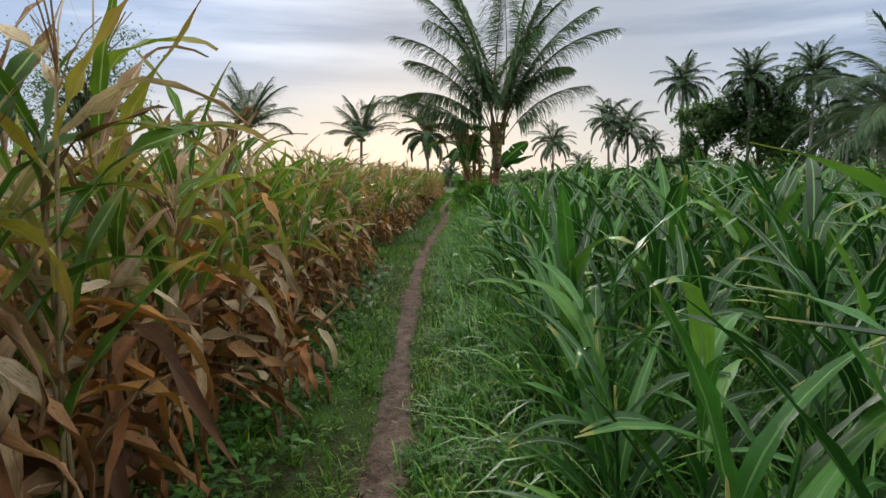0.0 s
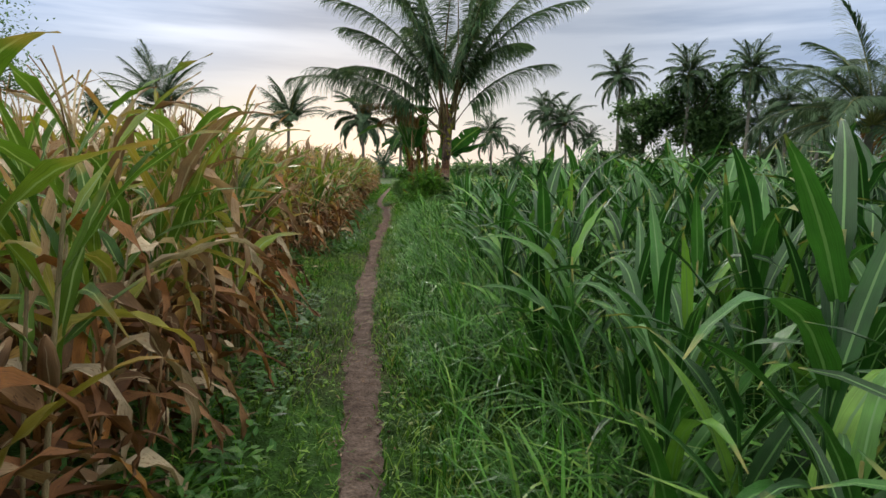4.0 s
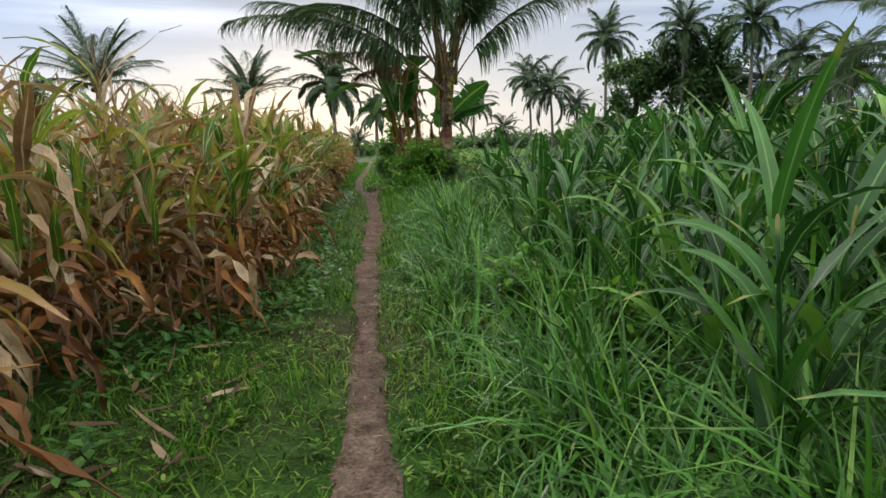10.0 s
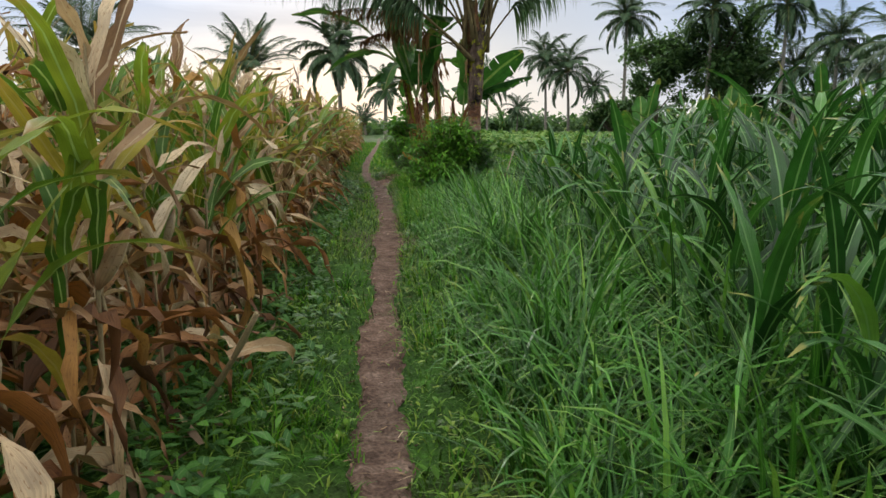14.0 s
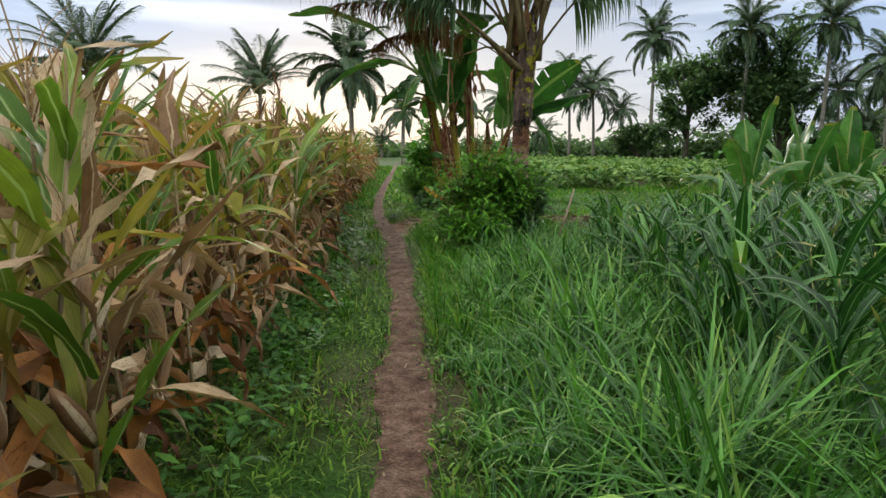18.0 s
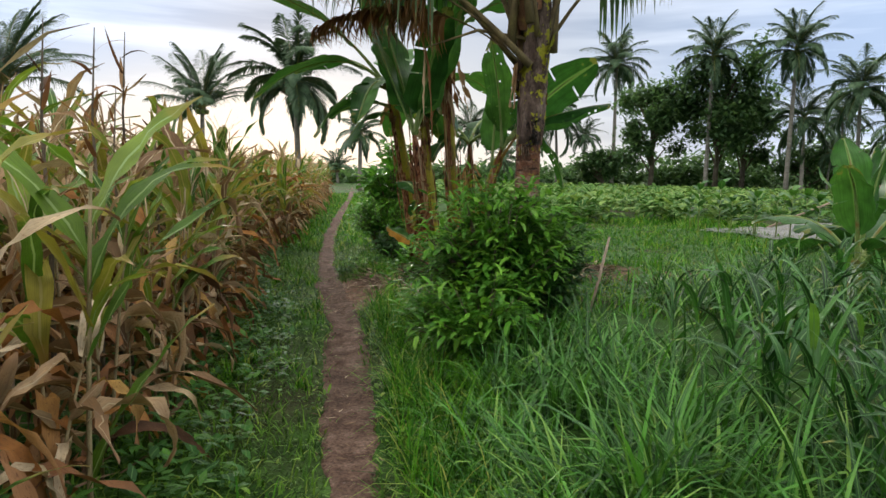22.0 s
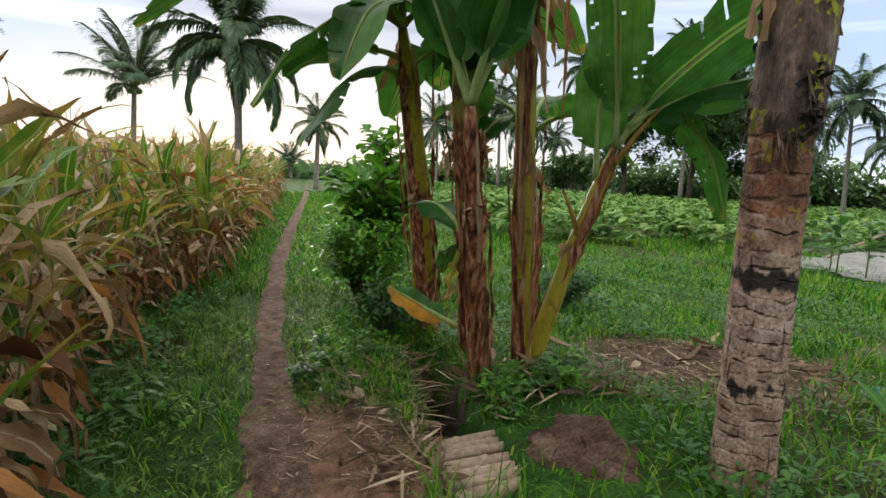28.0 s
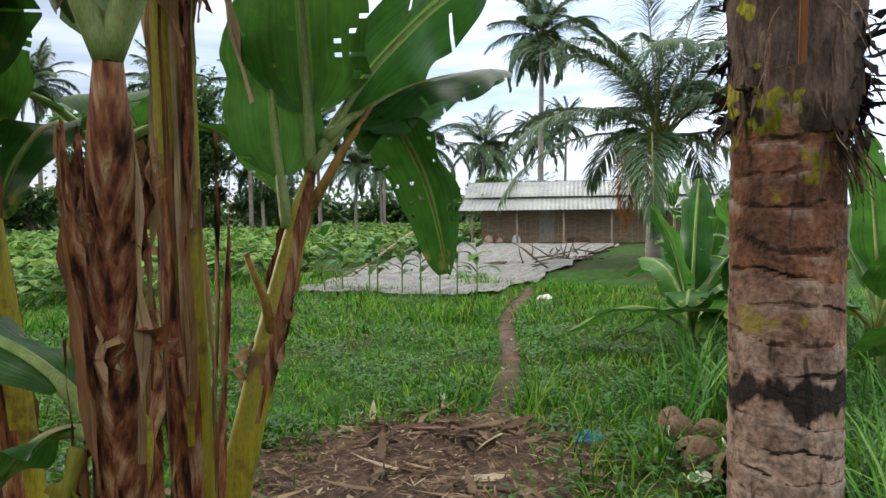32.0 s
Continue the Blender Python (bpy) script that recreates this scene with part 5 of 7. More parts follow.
def main_palm():
    X, Y = 1.675, 32.83
    z0 = float(ground_z(X, Y)) - 0.06
    ob = thing("coconut_palm", "coconut palm with ringed pale trunk and broad green crown", "palm tree", pose(X, Y, z0))
    part("trunk", ringed_trunk(1.66 - z0, 0.121, 0.113, (0.01, 0.01)), ob, "pale ringed trunk, reddish higher up")
    # fibrous stem wrapped in old leaf bases
    b = Bank()
    zz = np.linspace(1.60, 2.9, 16) - z0
    v, f, uv = tube(np.stack([0.01 + 0.04 * (zz - zz[0]), 0 * zz, zz], 1), np.interp(np.arange(16), (0, 1, 4, 15), (0.113, 0.124, 0.132, 0.112)) * (1 + 0.03 * np.sin(np.arange(16) * 2.2)), 28, True, 0.035)
    b.add(v + np.random.default_rng(5).normal(0, 0.004, v.shape), f, "palm_shaft", uv)
    part("crown_shaft", b, ob, "brown fibrous leaf bases with yellow moss")
    # ragged fibre fringe at its foot
    r = np.random.default_rng(8)
    n = 60
    a = r.uniform(0, 6.28, n)
    v, f, uv = ribbons(np.stack([0.01 + 0.124 * np.cos(a), 0.124 * np.sin(a), 1.66 - z0 + r.uniform(-0.02, 0.22, n)], 1), a + r.normal(0, 0.5, n), r.uniform(-1.5, -0.7, n), r.uniform(0.04, 0.16, n), r.uniform(0.004, 0.016, n), r.uniform(-0.2, 0.8, n), 3, 2, 0, "blade", r.uniform(-1, 1, n))
    part("fibre_fringe", Bank().add(v, f, "palm_fibre", uv), ob, "ragged hanging bark fibres")
    for k in range(18):
        az, zb = k * 2.4, 1.97 - z0 + 0.055 * k
        P = [0.02 + 0.100 * math.cos(az), 0.100 * math.sin(az), zb]
        v, f, uv = ribbons([P], az, 1.52, 0.30 + 0.02 * k, 0.14 - 0.002 * k, 0.15 + 0.5 * max(0, math.sin(k * 1.7)), 10, 3, -0.5, "blade", 0.25 * math.sin(k * 2.0), 0.2)
        v = v + r.normal(0, 0.005, v.shape)
        part("leaf_base", Bank().add(v, f, "palm_shaft" if k % 3 else "palm_red", uv), ob)
    # black ragged fibre on two sides, a pale tuft hanging under the sleeve
    for side, spread, zlo, zhi, count in ((92, 17, 1.62, 2.0, 60), (-88, 17, 1.60, 1.86, 50)):
        a = np.radians(r.normal(side, spread, count))
        v, f, uv = ribbons(np.stack([0.01 + 0.122 * np.cos(a), 0.122 * np.sin(a), r.uniform(zlo, zhi, count) - z0], 1), a + r.normal(0, 0.5, count), r.uniform(-1.4, 0.5, count), r.uniform(0.03, 0.085, count), r.uniform(0.008, 0.04, count), r.uniform(-0.8, 1.2, count), 4, 2, 0, "blade", r.uniform(-1.5, 1.5, count))
        part("black_fibre", Bank().add(v + r.normal(0, 0.003, v.shape), f, "char", uv), ob, "black ragged bark fibres")
    n = 46
    a = np.radians(r.normal(236, 13, n))
    v, f, uv = ribbons(np.stack([0.01 + 0.118 * np.cos(a), 0.118 * np.sin(a), r.uniform(1.56, 1.64, n) - z0], 1), a + r.normal(0.4, 0.5, n), r.uniform(-1.45, -0.9, n), r.uniform(0.05, 0.17, n), r.uniform(0.003, 0.012, n), r.uniform(-0.5, 0.5, n), 4, 2, 0, "blade", r.uniform(-1, 1, n))
    part("fibre_tuft", Bank().add(v + r.normal(0, 0.002, v.shape), f, "litter", uv), ob, "pale tuft of frayed fibres")

    # heading, reach and rise of each frond
    fronds = [(180, 4.5, 1.5), (176, 3.5, 3.8), (190, 3.8, 1.7), (166, 3.0, 3.0), (0, 3.9, 3.9), (12, 3.2, 4.7), (352, 2.9, 1.9), (25, 1.9, 5.6), (80, 1.3, 5.8), (265, 1.8, 5.6),
              (145, 1.8, 5.7), (55, 2.8, 4.4), (318, 2.6, 4.2), (222, 2.8, 3.6), (112, 3.2, 3.4), (186, 1.9, 5.5), (156, 3.6, 1.6), (350, 1.1, 6.0), (172, 2.6, 4.9), (35, 3.0, 2.6)]
    for k, (az, reach, rise) in enumerate(fronds):
        el = min(radians(83), math.atan2(rise, reach) + radians(26 + 6 * math.sin(k * 2.1)))
        ln, bend = frond_curve(reach, rise, el)
        fr = split_part("frond", "blade", frond_bank(ln, el, bend, 170, "frond", "rib_base", 6, 0.040, 1.05, 40 + k, 1.7, 0.26, 0.62, 0.6), ["rib_base"], ob)
        fr.matrix_basis = pose(0.03 + 0.07 * math.cos(radians(az)), 0.07 * math.sin(radians(az)), 2.3 - z0 + 0.02 * k, 0, 0, az)
    for k, (az, reach, rise, size) in enumerate([(183, 2.5, 0.75, 0.55), (170, 2.0, 0.35, 0.5)]):
        ln, bend = frond_curve(reach, rise, 0.75)
        fr = split_part("frond", "blade", frond_bank(ln, 0.75, bend, 90, "frond_dead", "rib_base", 5, 0.04, size, 90 + k, 2.2, 0.4, 0.5, 0.5), ["rib_base"], ob, "dead brown hanging frond")
        fr.matrix_basis = pose(-0.04, 0, 2.3 - z0, 0, 0, az)
    # dead frond whose last dry leaflet hangs over the path
    a, e = Vector((-0.02, -0.02, 2.55 - z0)), Vector((-1.0, -0.12, 2.42 - z0))
    dead = part("dead_frond", Bank().add(*tube([a, (a + e) / 2 + Vector((0, 0, 0.12)), e], [0.022, 0.014, 0.006], 7)[:2], "rib_base", tube([a, (a + e) / 2, e], [0.02, 0.02, 0.02], 7)[2]), ob, "dry bare frond rib")
    v, f, uv = ribbons([[-1.0, -0.12, 2.42 - z0], [-0.99, -0.11, 2.4 - z0]], [0.4, 2.0], [-1.4, -1.5], [0.84, 0.66], [0.045, 0.03], [0.15, 0.1], 10, 3, 0.5, "strap", [0.6, -0.8], 0.3)
    part("dry_leaflet", Bank().add(v + r.normal(0, 0.003, v.shape), f, "banana_dry", uv), dead, "tan dry hanging leaflet")
    # dry strip hanging from the crown beside the trunk
    v, f, uv = ribbons([[-0.135, -0.055, 2.33 - z0], [-0.14, -0.02, 2.30 - z0]], [-2.9, 2.9], [-1.5, -1.45], [0.40, 0.36], [0.085, 0.07], [0.1, 0.05], 8, 3, 0.5, "strip", [0.5, -0.4])
    part("dry_sheath", Bank().add(v + r.normal(0, 0.006, v.shape), f, "banana_dry", uv), ob, "tan dry hanging leaf sheath")
    return ob


def palm_maker(seed, height, crown=4.2, count=30, leaflets=62, mat="frond_far", dead=0, r0=0.17, lean=0.4, label="tall coconut palm with drooping dark green crown", group="far palms", fall=1.75, stiff=1.0):
    r = np.random.default_rng(seed)
    ob = thing("coconut_palm", label, "palm tree", pose(0, 0, 0), group)
    lx, ly = r.uniform(-lean, lean, 2)
    zz = np.linspace(0, height, 9)
    part("trunk", Bank().add(*tube(np.stack([lx * (zz / height) ** 1.6, ly * (zz / height) ** 1.6, zz], 1), np.linspace(r0 * 1.2, r0 * 0.75, 9), 9)[:2], "far_bark", tube(np.stack([zz, zz, zz], 1), 1, 9)[2]), ob)
    for k in range(count):
        h = k / (count - 1)
        el, bend = 1.45 - fall * h + r.normal(0, 0.12), stiff * (0.75 + 0.75 * h + r.uniform(-0.1, 0.4))
        mt = "frond_dead" if k >= count - dead else mat
        fb = frond_bank(crown * r.uniform(0.85, 1.1), el, bend, leaflets, mt, "rachis", 4, 0.085 if group == "far palms" else 0.042, crown * 0.25, seed * 50 + k, 1.3)
        tip = "dead brown frond" if mt == "frond_dead" else ""
        fr = part("frond", fb, ob, tip) if group == "far palms" else split_part("frond", "blade", fb, ["rachis"], ob, tip)
        fr.matrix_basis = pose(lx, ly, height - 0.15 * h, 0, 0, math.degrees(k * 2.4 + r.normal(0, 0.2)))
    for k in range(5):
        a = k * 1.25
        bm = bmesh.new()
        bmesh.ops.create_icosphere(bm, subdivisions=1, radius=0.12)
        me = bpy.data.meshes.new("coconut")
        bm.to_mesh(me)
        bm.free()
        me.materials.append(M["husk"] if seed % 2 else M["petiole"])
        c = new("coconut", me)
        c.parent = ob
        c.matrix_basis = pose(lx + 0.25 * math.cos(a), ly + 0.25 * math.sin(a), height - 0.3) @ Matrix.Diagonal((1, 1, 1.25, 1))
    return ob


def build_palms():
    main_palm()
    kinds = [palm_maker(1, 10.0, 4.4), palm_maker(2, 12.0, 4.0), palm_maker(3, 8.0, 4.8)]
    spots = [  # x, y, height of the crown, kind
        (27.2, 91, 12.6, 1), (18.3, 90, 7.9, 0), (19.9, 87, 6.6, 2), (22.2, 86, 6.4, 0), (10.2, 80, 5.9, 2), (12.9, 80, 3.6, 0), (28.5, 75.5, 10.4, 1), (31.6, 70, 10.0, 1), (33.6, 71, 7.2, 2), (36.5, 72, 4.6, 0),
        (30.2, 61.8, 8.6, 0), (31.5, 60.0, 5.6, 2), (24.9, 50.4, 6.0, 2), (52.0, 62.5, 9.0, 2), (39.0, 50.6, 12.2, 1), (60.0, 60.0, 11.0, 0), (61.0, 84.5, 8.4, 1), (46.0, 82.0, 9.0, 0), (54.0, 76.0, 7.5, 2), (42.0, 66.0, 7.0, 1),
        (72.0, 72.0, 9.5, 0), (80.0, 66.0, 12.0, 1), (-22.6, 50, 4.6, 1), (-34, 92, 7.0, 1), (-48, 80, 9.0, 0)]
    used = set()
    for x, y, h, k in spots:
        src = kinds[k]
        s = h / (10.0, 12.0, 8.0)[k]
        s = max(s, 0.55)
        z = h - s * (10.0, 12.0, 8.0)[k]
        m = Matrix.LocRotScale((x, y, min(0, z) + (-0.3 if x > 20 else 0)), Euler((0, 0, rng.uniform(0, 6.28))), (s, s, s))
        if k in used:
            copy_thing(src, m)
        else:
            src.matrix_basis = m
            used.add(k)
    # young palms beyond the maize: two with no trunk to be seen, one slender
    for k, (x, y, h, crown, n) in enumerate([(-15.4, 59.0, 5.1, 4.0, 26), (-7.6, 63.0, 4.6, 3.4, 26), (-1.12, 42.4, 3.55, 1.65, 26), (0.75, 66.0, 3.6, 1.9, 22), (-0.85, 88.0, 1.5, 2.2, 20)]):
        p = palm_maker(21 + k, h, crown, n, 84, "frond_far", 0, 0.13 if k != 2 else 0.07, 0.15, "young coconut palm with upright feathery fronds behind the maize" if k in (0, 1, 4) else "slender coconut palm with small drooping crown", "palms behind the maize", 1.0 if k in (0, 1, 4) else 1.75, 0.6 if k in (0, 1, 4) else 1.0)
        p.matrix_basis = pose(x, y, -0.1, 0, 0, 70 * k)
    # nearer palm by the hut, with dead hanging fronds
    p = palm_maker(12, 3.6, 5.0, 26, 110, "frond_far", 1, 0.19, 0.2, "coconut palm beside the yard with dead brown fronds", "", 1.4)
    p.matrix_basis = pose(18.2, 37.65, -0.2, 0, 0, 200)


build_palms()


# ---- bananas ----
def banana_leaf_bank(A, C, B, width, mat="banana", pet=0.25, seed=0, tears=1, ns=60, holes=0.0, roll=0.0, droop=None):
    """A banana leaf along the curve A, C, B: petiole, midrib and a wide blade, torn at the edges."""
    r = np.random.default_rng(seed)
    b = Bank()
    A, C, B = (np.asarray(p, float) for p in (A, C, B))
    s = np.linspace(0, 1, 22)
    pts = A * ((1 - s) ** 2)[:, None] + C * (2 * s * (1 - s))[:, None] + B * (s ** 2)[:, None]
    v, f, uv = tube(pts, np.interp(s, (0, 0.25, 1), (0.025, 0.017, 0.003)), 8)
    b.add(v, f, "petiole" if mat in ("banana", "banana_orange") else mat, uv)
    q = np.linspace(pet, 1, ns + 1)
    P = np.stack([np.interp(q, s, pts[:, a]) for a in range(3)], 1)
    T = np.gradient(P, axis=0)
    T /= np.linalg.norm(T, axis=1)[:, None]
    h = (B - A) * np.array([1, 1, 0])
    if np.linalg.norm(h) < 0.05:
        h = np.array([0.3, -1.0, 0])
    sd = np.cross(h / np.linalg.norm(h), [0, 0, 1.0])
    nor = np.cross(sd, T)
    sd, nor = math.cos(roll) * sd[None] + math.sin(roll) * nor, math.cos(roll) * nor - math.sin(roll) * sd[None]
    u = np.linspace(0, 1, ns + 1)
    prof = np.clip((u + 0.015) * 6, 0, 1) ** 0.6 * np.clip((1.015 - u) * 3.4, 0.02, 1) ** 0.55
    wide = np.array((0.02, 0.35, 0.7, 1.0) if not holes else (0.02, 0.12, 0.24, 0.36, 0.48, 0.6, 0.73, 0.86, 1.0))
    nc = len(wide)
    for sg in (1, -1):
        fold = r.uniform(-0.45, 0.15) if droop is None else droop
        rows = []
        for w in wide:
            rip = 1 + 0.05 * np.sin(u * 23 + seed + sg) * w
            rows.append(P + sd * sg * (width / 2 * prof * w * rip)[:, None] * math.cos(fold * w) + nor * (width / 2 * prof * w * (math.sin(fold * w) + 0.10 * w))[:, None] + nor * (0.022 * w * np.sin(u * 14 + seed * 1.3))[:, None])
        g = np.stack(rows, 1)
        i, j = np.meshgrid(np.arange(ns), np.arange(nc - 1), indexing="ij")
        a = i * nc + j
        fc = np.stack([a, a + 1, a + nc + 1, a + nc], -1)
        cut = set(r.choice(np.arange(2, ns - 1), min(tears, ns - 4), replace=False).tolist())
        fc = np.array([fc[p, c] for p in range(ns) for c in range(nc - 1) if not (p in cut and wide[c] > 0.6) and not (p in cut and 0.3 < wide[c] < 0.6 and r.random() < 0.35) and not (0 < c and r.random() < holes * 0.28)])
        uvv = np.stack(np.meshgrid(u, 0.5 + sg * wide / 2, indexing="ij")[::-1], -1)
        b.add(g, fc, mat if not (mat == "banana_orange" and sg > 0) else "banana", uvv)
    return b


def withered_bank(A, length, seed, spread=0.065):
    """A withered leaf: a bunch of crumpled strips that hang from A."""
    r = np.random.default_rng(seed)
    b = Bank()
    n = 6
    v, f, uv = ribbons(np.array(A, float) + r.normal(0, 0.015, (n, 3)), r.uniform(0, 6.28, n), r.uniform(-1.5, -0.9, n), length * r.uniform(0.5, 1.0, n), r.uniform(0.03, spread, n), r.uniform(-0.3, 0.5, n), 9, 3, 0.5, "leaf", r.uniform(-2.5, 2.5, n), 0.8)
    b.add(v + r.normal(0, 0.007, v.shape), f, "banana_dry", uv)
    return b


def banana_plant(base, top, r0, r1, leaves, label, skin=("sheath", "sheath_green"), green=0.0, seed=0, strips=10, dry=(), group="banana clump"):
    """A banana plant: pseudostem, peeling sheaths, and leaves given as curves from the stem (start, bend point, tip, width)."""
    r = np.random.default_rng(seed)
    base, top = np.array(base, float), np.array(top, float)
    ob = thing("banana_plant", label, "banana plant", pose(*base), group)
    d = top - base
    s = np.linspace(0, 1, 13)
    bow = np.array([r.uniform(-0.03, 0.03), r.uniform(-0.03, 0.03), 0])
    pts = d[None] * s[:, None] + bow[None] * np.sin(s * 3.14)[:, None]
    pts[0] -= d * 0.06 / max(d[2], 0.1)
    rad = np.linspace(r0, r1, 13) * (1 + 0.03 * np.sin(s * 19 + seed)) * np.interp(s, (0, 0.8, 0.93, 1), (1, 1, 0.8, 0.5))
    b = Bank()
    v, f, uv = tube(pts, rad, 18, True, 0.045, seed)
    b.add(v, f, skin[0], uv)
    ring = np.arange(len(f)) // 18
    side = np.arange(len(f)) % 18
    b.m = [skin[1] if math.sin(a * 0.35 + seed * 1.9 + q * 0.22) + 0.5 * math.sin(a * 1.1 + seed) > 0.5 - green * 1.6 else skin[0] for a, q in zip(side, ring)]
    part("pseudostem", b, ob)
    for k in range(strips):
        a, q0 = r.uniform(0, 6.28), r.uniform(0.02, 0.8)
        ln = r.uniform(0.2, 0.6) * d[2]
        c = np.array([np.interp(q0, s, pts[:, t]) for t in range(3)])
        P = c + (np.interp(q0, s, rad) + 0.004) * np.array([math.cos(a), math.sin(a), 0])
        hang = r.random() < 0.08
        ln = ln if hang else min(ln, max(0.12, (0.93 - q0) * d[2]))
        v, f, uv = ribbons([P], a, -1.45 if hang else 1.52, ln * (0.28 if hang else 1.0), r.uniform(0.012, 0.045), (0.1 if hang else -0.04) + r.uniform(-0.1, 0.1), 9, 3, 0.3 if hang else -0.4, "leaf", r.uniform(-0.4, 0.4) * (3 if hang else 1), 0.6)
        v = v + r.normal(0, 0.0035, v.shape)
        if not hang:
            v[:, :2] += (d[:2] / d[2]) * (v[:, 2:3] - P[2])
        part("dry_sheath", Bank().add(v, f, "banana_dry" if r.random() < 0.45 else "sheath", uv), ob)
    for k, lf in enumerate(leaves):
        A, C, B, wd = lf[:4]
        mt = lf[4] if len(lf) > 4 else "banana"
        split_part("leaf", "blade", banana_leaf_bank(np.array(A) - base, np.array(C) - base, np.array(B) - base, wd, mt, 0.22, seed * 20 + k, 2, 60, *lf[5:]), ["petiole"], ob)
    for k, (P, ln) in enumerate(dry):
        part("withered_leaf", withered_bank(np.array(P) - base, ln, seed * 31 + k), ob, "withered brown leaf")
    return ob


def build_bananas():
    g = lambda x, y: float(ground_z(x, y)) - 0.04
    S, G = "sheath", "sheath_green"
    T = (0.70, 33.78, 1.72)
    banana_plant((0.97, 34.25, g(0.97, 34.25)), T, 0.062, 0.046,
                 [(T, (0.52, 33.80, 2.15), (0.20, 33.8, 2.9), 0.42), (T, (0.86, 33.70, 2.15), (1.15, 33.5, 2.95), 0.42), (T, (0.62, 33.95, 2.2), (0.40, 34.4, 3.0), 0.42), (T, (0.76, 33.62, 2.2), (0.95, 33.2, 2.9), 0.40),
                  ((0.83, 34.05, 0.95), (0.70, 34.22, 1.30), (0.60, 34.62, 1.18), 0.27), ((0.82, 34.02, 0.97), (0.74, 34.2, 1.04), (0.76, 34.45, 0.78), 0.15)],
                 "banana plant with peeling brown sheaths and green stalks", (S, S), 0.0, 1, 30, [((0.80, 33.92, 1.28), 0.2), ((0.76, 33.86, 1.6), 0.22)])
    T = (1.08, 34.16, 2.75)
    banana_plant((1.31, 34.46, g(1.31, 34.46)), T, 0.066, 0.05,
                 [(T, (0.55, 34.0, 3.5), (-0.1, 33.9, 3.1), 0.5), (T, (1.7, 34.3, 3.5), (2.2, 34.5, 3.2), 0.5), (T, (1.1, 33.7, 3.4), (1.2, 33.1, 3.0), 0.48), (T, (1.0, 34.8, 3.5), (0.9, 35.5, 3.3), 0.5), (T, (1.25, 34.2, 2.75), (0.72, 33.95, 2.12), 0.34)],
                 "tall banana plant with reddish brown dry trunk", (S, G), 0.05, 2, 26, [((1.0, 34.1, 2.6), 0.6), ((1.2, 34.25, 2.55), 0.7), ((1.06, 34.24, 2.45), 0.8)])
    T = (1.80, 34.40, 1.60)
    plant = banana_plant((1.38, 34.52, g(1.38, 34.52)), T, 0.062, 0.040,
                         [(T, (2.04, 34.32, 2.0), (3.06, 34.25, 2.16), 0.40, "banana", 0.10, 0.25, -0.85), ((1.86, 34.38, 1.72), (2.28, 34.3, 2.12), (2.56, 34.3, 1.16), 0.36, "banana", 0.07), (T, (2.10, 34.35, 2.15), (2.86, 34.2, 2.62), 0.56, "banana", 0.0, 1.0, -0.25), (T, (1.80, 34.4, 2.05), (1.62, 34.3, 2.85), 0.46, "banana", 0.10), ((1.70, 34.42, 1.40), (1.70, 34.5, 1.8), (1.82, 34.62, 2.35), 0.34),
                          (T, (1.95, 34.6, 2.2), (2.3, 35.2, 2.1), 0.36)],
                         "leaning banana plant with yellow green trunk and torn leaves", (S, G), 0.62, 3, 9, [((1.56, 34.46, 0.98), 0.16)])
    for pts in ([(1.77, 34.38, 1.46), (1.90, 34.33, 1.68), (2.03, 34.30, 1.85)], [(1.62, 34.42, 0.98), (1.55, 34.38, 1.16), (1.46, 34.36, 1.32)]):
        v, f, uv = tube(np.array(pts) - np.array((1.38, 34.52, g(1.38, 34.52))), [0.020, 0.016, 0.010], 8)
        part("leaf_stub", Bank().add(v, f, "stub", uv), plant, "orange brown stub of a cut leaf")
    T = (0.52, 34.95, 2.30)
    banana_plant((0.97, 35.80, g(0.97, 35.8)), T, 0.105, 0.06,
                 [(T, (-0.05, 35.1, 3.05), (-1.15, 35.2, 2.20), 0.46), (T, (-0.5, 35.2, 3.75), (-1.75, 35.3, 3.4), 0.5), (T, (0.3, 34.6, 2.6), (0.1, 34.3, 1.85), 0.34), ((0.6, 35.1, 2.0), (0.2, 35.0, 2.2), (-0.1, 34.9, 1.5), 0.34), ((0.55, 35.0, 2.1), (0.2, 35.2, 2.3), (-0.22, 35.4, 1.98), 0.42), (T, (0.1, 34.8, 2.55), (-0.40, 34.75, 1.72), 0.38), (T, (0.45, 34.9, 3.1), (0.15, 34.6, 3.6), 0.5), (T, (0.6, 35.4, 3.0), (0.7, 36.2, 3.0), 0.5),
                  (T, (0.0, 35.3, 3.0), (-0.7, 35.9, 2.6), 0.46), (T, (0.8, 34.9, 2.7), (1.15, 34.7, 2.05), 0.36)],
                 "banana plant with dark green leaning trunk", (S, G), 0.62, 4, 12, [((0.56, 35.0, 2.2), 0.4), ((0.75, 35.3, 1.3), 0.22)])
    T = (0.90, 35.00, 2.15)
